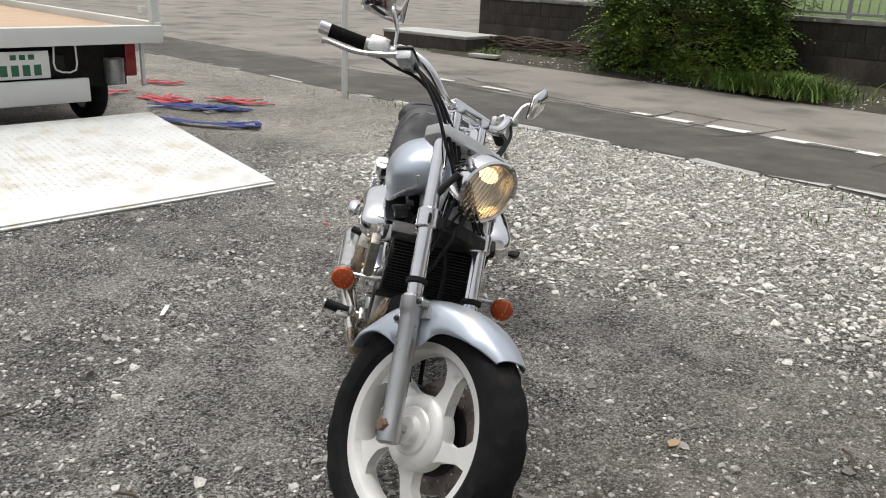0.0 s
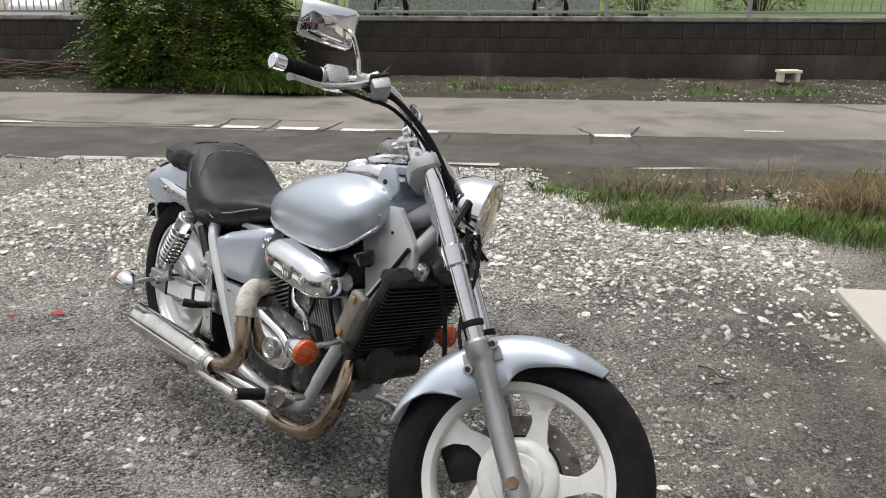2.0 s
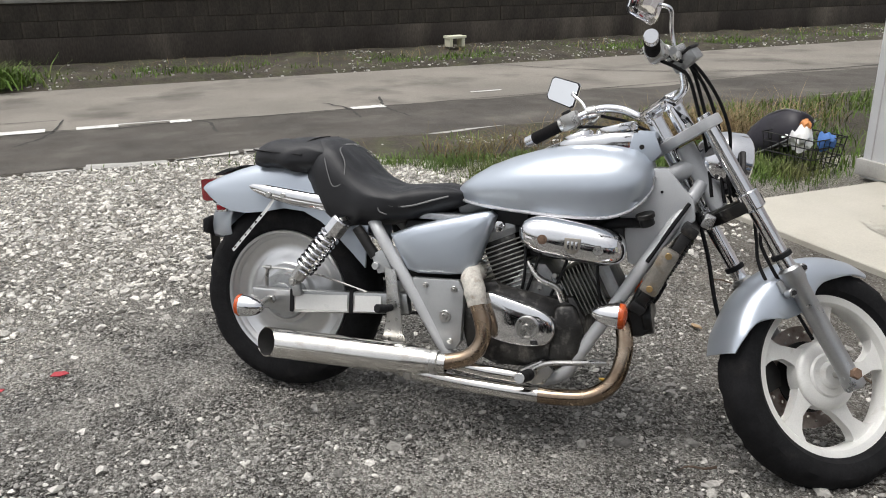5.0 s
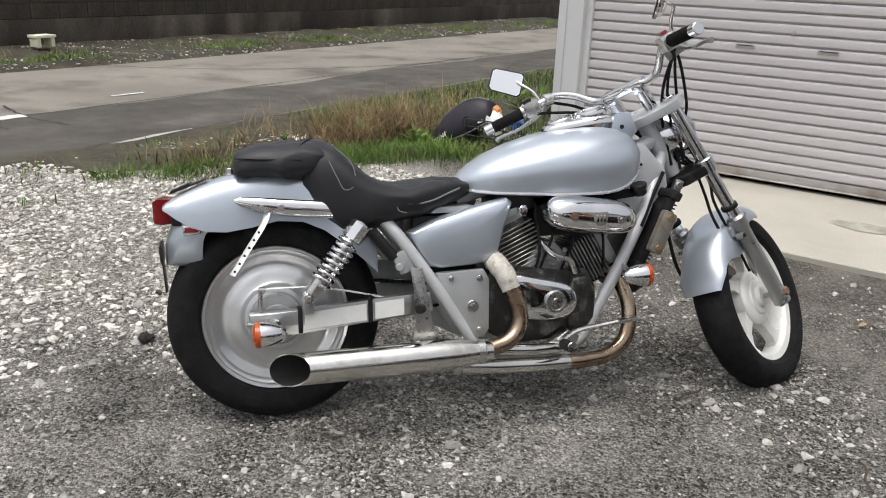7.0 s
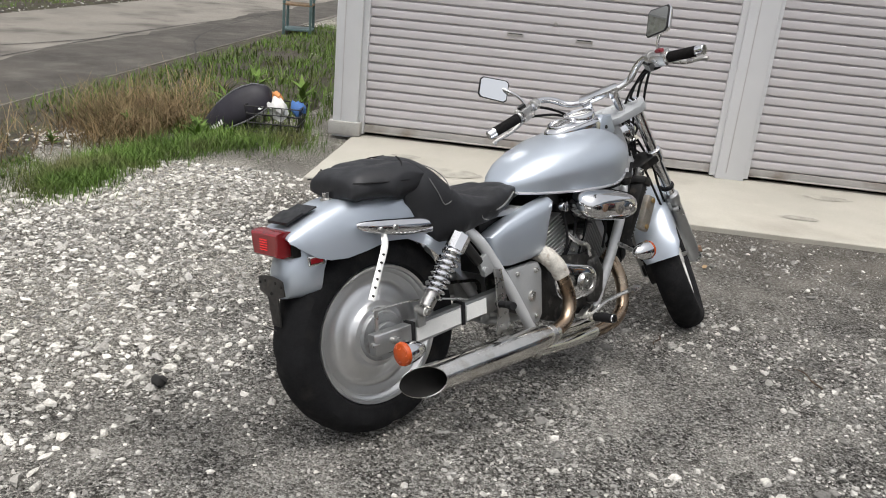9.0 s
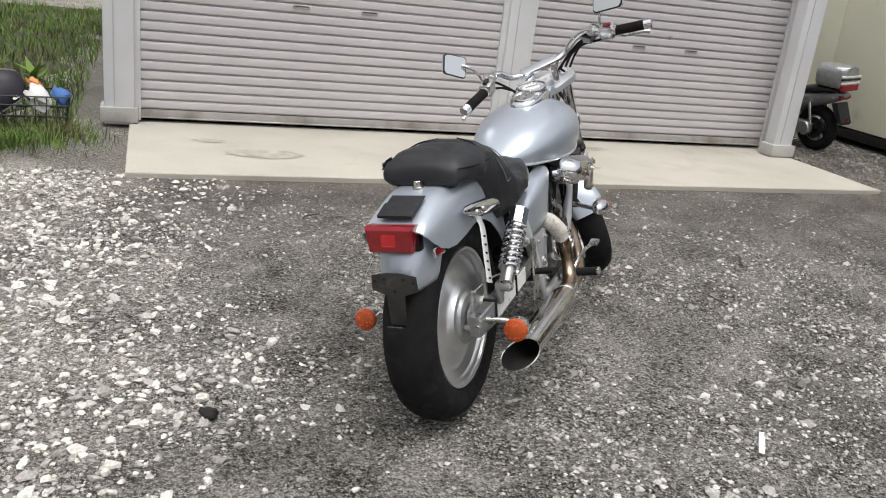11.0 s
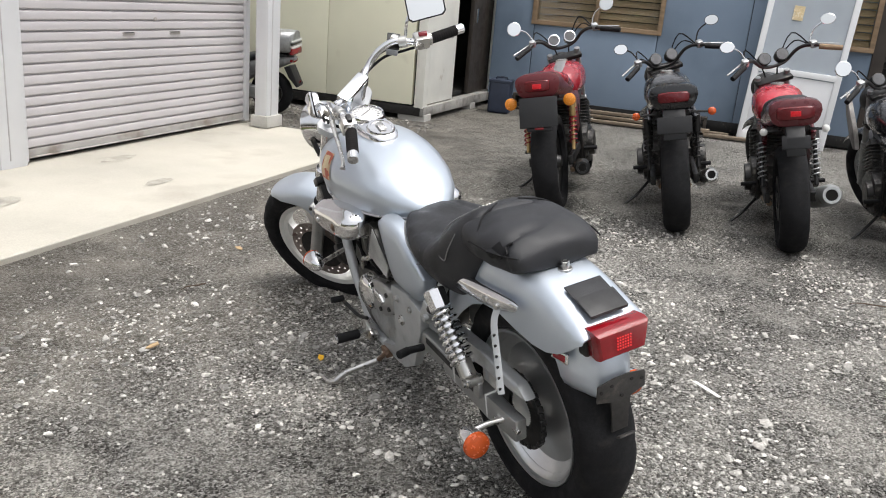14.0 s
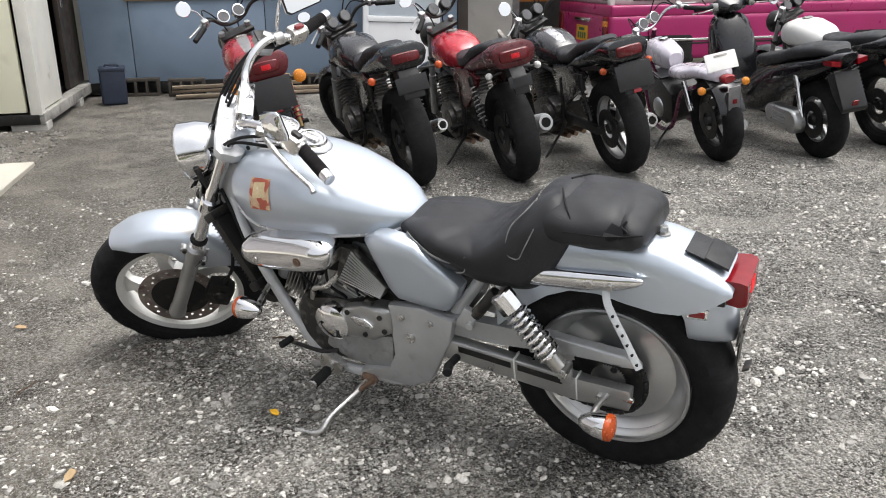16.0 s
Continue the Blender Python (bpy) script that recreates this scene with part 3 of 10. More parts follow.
for x0, x1, y, w in ((-2.18, -1.98, 5.12, 0.11), (-1.87, -1.51, 5.10, 0.14), (-1.31, -0.91, 5.08, 0.15), (-0.67, -0.34, 5.06, 0.13), (0.08, 0.26, 5.05, 0.13), (-0.34, 0.08, 5.11, 0.03), (1.71, 2.04, 5.02, 0.14), (3.13, 3.48, 5.43, 0.05), (-5.28, -4.86, 5.18, 0.09), (-4.33, -3.91, 5.16, 0.09)):
    bm = B_()
    n = 7
    lo = [bm.verts.new((x0 + (x1 - x0) * i / n, y - w / 2 + 0.02 * noise.noise((x0 * 9 + i, 1, 2)), 0.001)) for i in range(n + 1)]
    hi = [bm.verts.new((x0 + (x1 - x0) * i / n, y + w / 2 + 0.02 * noise.noise((x0 * 9 + i, 5, 2)), 0.001)) for i in range(n + 1)]
    for i in range(n):
        bm.faces.new((lo[i], lo[i + 1], hi[i + 1], hi[i]))
    plain("road_marking", bm, ROAD_WHITE, label="worn white painted dash on the road", category="road marking")

# pale broken concrete edge of the yard along the road
edging = tagged(new("road_edging"), "pale broken concrete edging along the gravel", "kerb", "", "structure")
edging.matrix_basis = YARD
rng = random.Random(5)
x = -8.0
edge_meshes = []
for k in range(5):
    bm = B_()
    L = 0.28 + 0.09 * k
    box(bm, L, 0.085, 0.09, T(0, 0, 0), 0.012)
    for v in bm.verts:
        v.co += Vector((rng.uniform(-1, 1) * 0.012, rng.uniform(-1, 1) * 0.014, rng.uniform(-1, 1) * 0.006))
    edge_meshes.append((mesh_of("edging_stone", bm, CONCRETE), L))
while x < 2.6:
    me, L = edge_meshes[rng.randrange(5)]
    if rng.random() < 0.8:
        ob = new("edging_stone", me)
        ob.parent = edging
        ob.matrix_basis = pose(x + L / 2, 3.6 + 0.02 * x + rng.uniform(-0.012, 0.012), -0.045 + rng.uniform(-0.012, 0.006), rng.uniform(-2, 2), rng.uniform(-2, 2), rng.uniform(-2, 2))
    x += L + rng.uniform(0.01, 0.06)

# bare damp soil between the grass and the road
bm = sheet(0.6, 12.0, 1.2, 4.0, 0, 0.1, lambda x, y: ground_height(x, min(y, 3.4)) + 0.012 + 0.02 * noise.noise((x * 2.1, y * 2.1, 6)) - 0.09 * max(0.0, (2.78 if x < 3.2 else 1.7) - y + 0.5 * max(0.0, 1.9 - x)) - 0.06 * max(0.0, 1.3 - x) - 0.6 * max(0.0, y - 3.6 - 0.02 * x) - (0.0 if x > 3.95 else 1.0 * max(0.0, 2.3 - y) * max(0.0, 3.95 - x)))
plain("soil_strip", bm, DIRT, label="bare dark soil strip beside the road", category="soil")

# verge beyond the road
bm = sheet(-8.0, 18, 7.48, 8.96, 0.012, 0.12, lambda x, y: ground_height(x, y) + 0.02 * noise.noise((x * 4, y * 4, 1)) + 0.004)
plain("verge", bm, DIRT, label="dirt verge with weeds and rubble below the wall", category="verge")

# block wall: courses of separate blocks with recessed joints
WALL_Y, WALL_H = 8.9, 0.89
wall = tagged(new("wall_road"), "dark stained concrete block wall with grey coping", "wall", "", "structure")
wall.matrix_basis = YARD
bm = B_()
box(bm, 30.0, 0.13, WALL_H + 0.2, T(7.0, WALL_Y + 0.1, (WALL_H - 0.2) / 2 - 0.02))
part("wall_core", bm, MORTAR, wall)
bm = B_()
box(bm, 0.394, 0.15, 0.19, Matrix(), 0.003, 1)
block_me = mesh_of("block", bm, BLOCK)
bm = B_()
box(bm, 0.194, 0.15, 0.19, Matrix(), 0.003, 1)
half_me = mesh_of("block_half", bm, BLOCK)
rng = random.Random(8)
for c in (2, 3):
    for i in range(56):
        x = -7.8 + i * 0.4 + (0.2 if c % 2 else 0)
        ob = new("block", block_me)
        ob.parent = wall
        ob.location = (x, WALL_Y + 0.095 + rng.uniform(-0.002, 0.002), 0.145 + 0.195 * c)
    if c % 2:
        ob = new("block", half_me)
        ob.parent = wall
        ob.location = (-7.9, WALL_Y + 0.095, 0.145 + 0.195 * c)
bm = B_()
box(bm, 30.0, 0.168, 0.6, T(7.0, WALL_Y + 0.101, 0.135), 0.01)
part("footing_wall", bm, STAINED, wall, "dark poured concrete base of the wall")
bm = B_()
box(bm, 30.0, 0.2, 0.06, T(7.0, WALL_Y + 0.1, WALL_H - 0.012), 0.008)
part("coping", bm, COPING, wall, "grey concrete coping")
# raised ground behind the wall
bm = sheet(-7.9, 26, WALL_Y + 0.17, 24, WALL_H - 0.26, 0.8, lambda x, y: 0.05 * noise.noise((x * 0.5, y * 0.5, 2)) + 0.02 * max(0, y - 9))
plain("lawn", bm, LAWN, label="grass lot behind the block wall", category="lawn")

# ---- garage with roller shutters ----
GX = 3.80
slab = B_()
box(slab, 1.4, 5.36, 0.06, T(3.28, -1.68, 0.003), 0.006, 1)
plain("garage_slab", slab, SLAB_C, label="smooth beige concrete apron before the garage", category="slab")
for k, (x, y, a, b) in enumerate(((3.31, -1.1, 0.09, 0.2), (3.08, 0.18, 0.11, 0.24), (3.62, -2.4, 0.06, 0.16), (3.0, -2.05, 0.05, 0.12), (3.4, 0.5, 0.05, 0.1))):
    bm = B_()
    bm.faces.new([bm.verts.new((x + a * r_ * math.cos(q), y + b * r_ * math.sin(q), 0.0365)) for q, r_ in ((2 * math.pi * i / 28, 1 + 0.35 * noise.noise((i * 0.9, k * 3.1, 2))) for i in range(28))])
    plain("slab_stain", bm, SLAB_STAIN, label="dried grey stain on the concrete apron", category="stain")

garage = tagged(new("garage"), "pale grey garage front with two roller shutters", "garage", "", "structure")
garage.matrix_basis = YARD
for k, (x0, y0, w, d) in enumerate(((3.84, 1.06, 0.19, 0.16), (3.865, -1.785, 0.2, 0.14), (3.6, -4.255, 0.19, 0.12))):
    bm = B_()
    box(bm, d, w, 2.83, T(x0 + d / 2, y0, 1.435), 0.008)
    post = part("post", bm, POST_GREY, garage, "pale grey painted steel post")
    if k != 1:
        bm = B_()
        box(bm, d + 0.05, w + 0.05, 0.1, T(x0 + d / 2, y0, 0.09), 0.008)
        part("post_base", bm, CONCRETE, post, "concrete footing")
    # folded seams down the sheet-metal cladding
    bm = B_()
    box(bm, 0.008, 0.006, 2.74, T(x0 - 0.002, y0 + 0.03, 1.45), 0.002)
    part("seam", bm, SHUTTER, post)
# shutters: each slat a strip of its own with a flat face and a deep joint below it
SL = 0.0655
SX = 3.93
for yc, wide, pull_y, hz in ((-0.36, 2.64, (0.23, -0.26), 0.885), (-3.1, 2.43, (0.23, -0.27), 0.82)):
    bm = B_()
    prof = [(0.005, 0.0), (0.003, 0.006), (-0.0085, 0.0085), (-0.0112, 0.012), (-0.0122, 0.034), (-0.0115, 0.053), (-0.0095, 0.0575), (0.003, 0.0605), (0.008, 0.0645), (0.012, 0.0645), (0.012, 0.0)]
    loft(bm, [[Vector((x, -wide / 2 + 0.03, z)) for x, z in prof], [Vector((x, wide / 2 - 0.03, z)) for x, z in prof]])
    slat_me = mesh_of("slat", bm, SHUTTER, 30)
    sh = tagged(new("roller_shutter"), "closed lilac-grey steel roller shutter, slightly dented", "shutter", "garage shutters")
    sh.matrix_basis = YARD @ T(SX, yc, 0)
    rng = random.Random(int(yc * 10))
    for i in range(39):
        ob = new("slat", slat_me)
        ob.parent = sh
        ob.matrix_basis = pose(rng.uniform(-0.0012, 0.0012), 0, 0.122 + i * SL, rng.uniform(-0.04, 0.04), rng.uniform(-0.8, 0.8), rng.uniform(-0.02, 0.02))
    bm = B_()
    box(bm, 0.03, wide - 0.05, 0.062, T(0.004, 0, 0.088), 0.004)
    bar = part("bottom_bar", bm, SHUTTER_BAR, sh, "dirty steel bottom bar")
    bm = B_()
    box(bm, 0.02, wide - 0.06, 0.008, T(-0.016, 0, 0.066), 0.002, 1)
    part("bar_lip", bm, SHUTTER_BAR, bar)
    for s in (-1, 1):
        bm = B_()
        box(bm, 0.05, 0.055, 2.6, T(-0.012, s * (wide / 2 - 0.008), 1.345), 0.004)
        part("guide_rail", bm, POST_GREY, sh)
    for hy in pull_y:
        bm = B_()
        box(bm, 0.006, 0.12, 0.026, T(-0.0145, hy, hz), 0.003)
        pull = part("handle", bm, SHUTTER_BAR, sh, "recessed grey pull handle")
        bm = B_()
        box(bm, 0.006, 0.1, 0.006, T(-0.017, hy, hz + 0.006), 0.002)
        part("handle_slot", bm, BLACK_METAL, pull)
    bm = B_()
    cyl(bm, (-0.01, (pull_y[0] + pull_y[1]) / 2 - 0.03, hz + 0.1), (-0.02, (pull_y[0] + pull_y[1]) / 2 - 0.03, hz + 0.1), 0.014)
    part("lock", bm, SHUTTER_BAR, sh)
bm = B_()
box(bm, 0.3, 5.8, 0.4, T(GX + 0.15, -1.65, 2.86), 0.02)
part("lintel", bm, POST_GREY, garage)
bm = B_()
box(bm, 5.2, 0.12, 2.95, T(GX + 2.85, 1.07, 1.5), 0.01)
box(bm, 5.0, 0.12, 2.95, T(GX + 2.75, -4.42, 1.5), 0.01)
box(bm, 0.12, 5.4, 2.95, T(GX + 5.3, -1.66, 1.5), 0.01)
part("side_wall", bm, POST_GREY, garage)
bm = B_()
box(bm, 5.7, 5.7, 0.12, T(GX + 2.7, -1.66, 3.05), 0.02)
part("roof", bm, SHUTTER_BAR, garage)

# ---- cream prefabricated cabin ----
cabin = tagged(new("prefab_cabin"), "cream prefabricated cabin with a dark open doorway", "cabin", "", "structure")
cabin.matrix_basis = YARD
CX, CY = 2.88, -5.86
for i in range(5):
    bm = B_()
    box(bm, 0.985, 0.06, 2.4, T(CX + 0.1 + 0.99 * (i + 0.5), CY - 0.03, 0.16 + 1.2), 0.006)
    part("wall_panel", bm, CREAM, cabin)
bm = B_()
box(bm, 5.1, 0.1, 0.09, T(CX + 2.55, CY - 0.04, 0.1), 0.008)
part("base_rail", bm, BLACK_METAL, cabin, "black steel base rail")
bm = B_()
box(bm, 0.1, 0.12, 2.45, T(CX + 0.02, CY - 0.05, 0.14 + 1.22), 0.008)
part("corner_post", bm, CREAM_WHITE, cabin, "off-white corner post, rusty at the foot")
bm = B_()
box(bm, 0.06, 0.75, 2.4, T(CX + 0.03, CY - 0.11 - 0.42, 0.16 + 1.2), 0.006)
part("wall_panel", bm, CREAM_WHITE, cabin)
bm = B_()
box(bm, 0.06, 0.95, 2.4, T(CX + 0.03, CY - 2.75, 0.16 + 1.2), 0.006)
part("wall_panel", bm, CREAM_WHITE, cabin)
bm = B_()
box(bm, 0.05, 0.72, 2.1, T(CX + 0.09, CY - 1.95, 0.16 + 1.05), 0.006)
door = part("sliding_door", bm, BROWN_DOOR, cabin, "dark brown half-open sliding door")
bm = B_()
box(bm, 0.02, 0.05, 0.16, T(CX + 0.055, CY - 1.68, 1.05), 0.004)
part("door_pull", bm, CHROME, door)
bm = B_()
box(bm, 0.12, 3.2, 0.1, T(CX + 0.02, CY - 1.6, 0.1), 0.008)
part("sill", bm, COPING, cabin)
# shell coloured as an unlit inside, seen through the doorway
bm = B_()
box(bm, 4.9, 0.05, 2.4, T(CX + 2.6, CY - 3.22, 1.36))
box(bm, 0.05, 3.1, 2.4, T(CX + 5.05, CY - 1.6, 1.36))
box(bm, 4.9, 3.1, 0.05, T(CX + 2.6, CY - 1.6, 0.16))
part("inner_shell", bm, SHADE_VOID, cabin)
bm = B_()
box(bm, 5.4, 3.5, 0.12, T(CX + 2.5, CY - 1.6, 2.65), 0.02)
part("roof", bm, COPING, cabin)
for dx, dy in ((0.1, -0.1), (2.5, -0.1), (0.1, -1.5), (0.15, -2.9)):
    bm = B_()
    box(bm, 0.3, 0.18, 0.1, T(CX + dx, CY + dy, 0.02), 0.01)
    part("footing_block", bm, CONCRETE, cabin)

# ---- slate blue workshop ----
# the workshop front and the bay stand in axes of their own
SHOP_AT = T(-0.08, -0.12, 0) @ Matrix.Scale(1.03, 4)
shop = tagged(new("workshop"), "slate blue workshop wall with a blind-covered window", "building", "", "structure")
shop.matrix_basis = YARD @ SHOP_AT
SY = -7.6
for i, (x0, x1) in enumerate(((2.85, 2.36), (0.95, 0.02), (0.02, -1.2))):
    bm = B_()
    box(bm, abs(x1 - x0) - 0.006, 0.1, 2.5, T((x0 + x1) / 2, SY - 0.05, 0.14 + 1.25), 0.004)
    part("wall_panel", bm, BLUE_WALL, shop)
bm = B_()
box(bm, 1.4, 0.1, 0.84, T(1.655, SY - 0.05, 0.14 + 0.42), 0.004)
box(bm, 1.4, 0.1, 0.62, T(1.655, SY - 0.05, 2.32), 0.004)
part("wall_panel", bm, BLUE_WALL, shop)
win = B_()
for x, z, sx, sz in ((1.655, 1.005, 1.48, 0.05), (1.655, 2.0, 1.48, 0.05), (0.94, 1.5, 0.05, 0.97), (2.37, 1.5, 0.05, 0.97), (1.655, 1.5, 0.035, 0.97)):
    box(win, sx, 0.13, sz, T(x, SY - 0.04, z), 0.006)
window = part("window", win, WOOD, shop, "dark brown wooden window frame")
bm = B_()
for i in range(13):
    box(bm, 1.38, 0.006, 0.066, T(1.655, SY - 0.1, 1.06 + i * 0.074) @ pose(0, 0, 0, 14, 0, 0))
part("blind", bm, BLIND, window, "tan slatted blind")
bm = B_()
box(bm, 1.4, 0.008, 0.96, T(1.655, SY - 0.05, 1.5))
part("pane", bm, PANE, window).visible_shadow = False
# second, smaller window behind the loose door
win = B_()
for x, z, sx, sz in ((-0.78, 1.03, 0.84, 0.05), (-0.78, 1.93, 0.84, 0.05), (-0.385, 1.48, 0.05, 0.86), (-1.175, 1.48, 0.05, 0.86)):
    box(win, sx, 0.06, sz, T(x, SY + 0.033, z), 0.006)
window = part("window", win, WOOD, shop, "dark brown wooden window frame")
bm = B_()
for i in range(11):
    box(bm, 0.73, 0.006, 0.066, T(-0.78, SY + 0.018, 1.09 + i * 0.074) @ pose(0, 0, 0, 14, 0, 0))
part("blind", bm, BLIND, window, "tan slatted blind")
bm = B_()
box(bm, 0.74, 0.006, 0.84, T(-0.78, SY + 0.045, 1.48))
part("pane", bm, PANE, window).visible_shadow = False
bm = B_()
box(bm, 4.05, 0.12, 0.12, T(0.83, SY - 0.06, 0.08), 0.01)
part("base_rail", bm, BLACK_METAL, shop)
bm = B_()
box(bm, 0.12, 0.16, 2.6, T(-1.26, SY - 0.06, 1.3), 0.01)
part("end_post", bm, BROWN_DOOR, shop)
bm = B_()
box(bm, 4.3, 3.2, 0.14, T(0.8, SY - 1.5, 2.72), 0.02)
part("roof", bm, COPING, shop)
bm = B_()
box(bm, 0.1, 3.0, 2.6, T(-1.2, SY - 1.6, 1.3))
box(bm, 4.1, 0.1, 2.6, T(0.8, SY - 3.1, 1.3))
part("back_wall", bm, SHADE_VOID, shop)
# the open bay beside it: dark inside, shade put into the wall colour; a grey pillar, a louvred back wall
bay = tagged(new("open_bay"), "dim open workshop bay with a grey pillar", "building", "", "structure")
bay.matrix_basis = YARD @ SHOP_AT
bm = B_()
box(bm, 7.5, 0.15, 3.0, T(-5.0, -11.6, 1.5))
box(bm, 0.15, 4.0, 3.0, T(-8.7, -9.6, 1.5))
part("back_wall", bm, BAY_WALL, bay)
bm = B_()
box(bm, 7.6, 3.2, 0.15, T(-4.9, -10.1, 3.0))
part("roof", bm, COPING, bay)
bm = B_()
box(bm, 0.62, 0.3, 2.9, T(-1.79, -8.6, 1.45), 0.015)
part("pillar", bm, CONCRETE, bay, "pale grey concrete pillar")
part("door_post", box(B_(), 0.09, 0.16, 2.9, T(-2.15, -8.55, 1.45), 0.01), GREY_PAINT, bay, "grey steel door post")
part("door_leaf", box(B_(), 0.5, 0.05, 2.0, T(-2.45, -8.75, 1.85), 0.008), ORANGE_BOARD, bay, "orange-brown door leaf")
bm = B_()
box(bm, 6.8, 3.6, 0.03, T(-4.9, -9.75, 0.012), 0.006)
part("bay_floor", bm, SLAB_C, bay, "pale concrete floor of the bay")
for i in range(9):
    bm = B_()
    box(bm, 0.75, 0.02, 0.06, T(-1.55, -11.4, 0.75 + i * 0.085) @ pose(0, 0, 0, 25, 0, 0), 0.003)
    part("louvre_slat", bm, COPING, bay)

# houses and a hedge line close the place behind the camera's back and along the road
far_wall = B_()
box(far_wall, 0.3, 46, 3.2, T(-34, -6, 1.5), 0.02)
box(far_wall, 60, 0.3, 3.0, T(-8, -24, 1.4), 0.02)
box(far_wall, 46, 0.3, 2.6, T(30, 25, 1.8), 0.02)
plain("distant_wall", far_wall, COPING, label="plain grey walls far across the lot", category="wall")


# ---- the silver cruiser ----
LEAN, STEER, RAKE = -11.5, 37.8, 33.4
BIKE = T(0, 0.002, 0.004) @ pose(0, 0, 0, LEAN, 0, 0)
FORK = T(1.339, 0, 0.62) @ pose(0, 0, 0, 0, -RAKE, 0) @ pose(0, 0, 0, 0, 0, STEER)
WHEEL_U = -0.452
bike = thing("motorcycle", "silver cruiser motorcycle with black seat, leaning on its side stand", "motorcycle", "", BIKE)


def fpart(name, bm, material, parent=None, label="", angle=38):
    """A part of the steered front end, drawn in the fork's own axes (ahead, left, up the steering axis)."""
    bm.transform(FORK)
    return part(name, bm, material, parent or bike, label, angle)


AX = pose(0, 0, 0, -90, 0, 0)  # local z runs to the left


def tyre_profile(R, rb, w):
    """From bead to bead, round the crown."""
    h = R - rb
    return [(rb, -w * 0.36), (rb + h * 0.12, -w * 0.45), (rb + h * 0.35, -w * 0.5), (rb + h * 0.6, -w * 0.485), (rb + h * 0.8, -w * 0.40), (rb + h * 0.93, -w * 0.26), (R - 0.001, -w * 0.12), (R, 0.0),
            (R - 0.001, w * 0.12), (rb + h * 0.93, w * 0.26), (rb + h * 0.8, w * 0.40), (rb + h * 0.6, w * 0.485), (rb + h * 0.35, w * 0.5), (rb + h * 0.12, w * 0.45), (rb, w * 0.36), (rb - 0.01, w * 0.3), (rb - 0.01, -w * 0.3)]


def tread(w, every=7, depth=0.005, limit=0.25):
    """Slanted grooves on the shoulders and one down the middle."""
    def f(j, h, r):
        if abs(h) < 1e-6 or r < limit:
            return 0
        if abs(h) < w * 0.2:
            return -depth if (j + (3 if h > 0 else 0)) % every == 0 else 0
        if abs(h) < w * 0.42:
            return -depth if (j + (2 if h > 0 else -1)) % every in (0, 1) else 0
        return 0
    return f


# front wheel
FW = T(0.02, 0, WHEEL_U) @ AX
bm = B_()
lathe(bm, tyre_profile(0.305, 0.222, 0.122), FW, 112, True, tread(0.122))
front_wheel = new("front_wheel")
front_wheel.parent = bike


def wheel_part(name, bm, material, wheel, label="", angle=38, steered=True):
    if steered:
        bm.transform(FORK)
    return part(name, bm, material, wheel, label, angle)


wheel_part("tyre", bm, TYRE, front_wheel, "worn black rubber tyre", 30)
bm = B_()
lathe(bm, [(0.224, -0.046), (0.231, -0.047), (0.232, -0.042), (0.227, -0.042), (0.213, -0.04), (0.199, -0.035), (0.193, -0.025), (0.191, 0), (0.193, 0.025), (0.199, 0.035), (0.213, 0.04), (0.227, 0.042), (0.232, 0.042), (0.231, 0.047), (0.224, 0.046), (0.215, 0.026), (0.21, 0), (0.215, -0.026)], FW, 96, True)
wheel_part("rim", bm, WHEEL_WHITE, front_wheel, "pale painted alloy rim")
# five swept spokes, flared into hub and rim
side_line = [(0.084, 0.042), (0.088, 0.032), (0.096, 0.024), (0.112, 0.0195), (0.135, 0.0185), (0.155, 0.019), (0.17, 0.022), (0.181, 0.029), (0.188, 0.042)]


def spoke_outline():
    def at(r, h, s):
        a = radians(15.0) * (1 - (r - 0.085) / 0.105) + s * h / r
        return (r * math.cos(a), r * math.sin(a))
    one = [at(r, h, -1) for r, h in side_line] + [at(0.198, 0.052, -1)]
    arc = [at(0.198, 0.052 * k / 4, 1) for k in range(-3, 4)]
    two = [at(0.198, 0.052, 1)] + [at(r, h, 1) for r, h in side_line[::-1]]
    root = [at(0.08, 0.05 * k / 2, 1) for k in (1, 0, -1)]
    return one + arc + two + root


for i in range(5):
    bm = B_()
    prism(bm, spoke_outline(), 0.032, FW @ pose(0, 0, 0, 0, 0, 72 * i - 60), 0.004, 2)
    wheel_part("spoke", bm, WHEEL_WHITE, front_wheel, "", 50)
bm = B_()
lathe(bm, [(0.01, -0.056), (0.03, -0.056), (0.034, -0.05), (0.037, -0.041), (0.055, -0.039), (0.06, -0.033), (0.066, -0.034), (0.082, -0.03), (0.091, -0.024), (0.093, -0.018), (0.093, 0.02), (0.085, 0.03), (0.05, 0.034), (0.01, 0.05)], FW, 48)
wheel_part("hub", bm, WHEEL_WHITE, front_wheel)
# drilled brake disc on the left
bm = B_()
radii = [0.096, 0.106, 0.113, 0.121, 0.128, 0.142]
dm = FW @ T(0, 0, 0.058)
grid = [[bm.verts.new(dm @ Vector((r * math.cos(2 * math.pi * j / 90), r * math.sin(2 * math.pi * j / 90), 0))) for j in range(90)] for r in radii]
for k in range(5):
    for j in range(90):
        if (k == 1 and j % 6 == 0) or (k == 3 and j % 6 == 3):
            continue
        bm.faces.new((grid[k][j], grid[k][(j + 1) % 90], grid[k + 1][(j + 1) % 90], grid[k + 1][j]))
bmesh.ops.solidify(bm, geom=bm.faces[:], thickness=0.005)
wheel_part("brake_disc", bm, DISC, front_wheel, "drilled brake disc, rusty brown")
bm = B_()
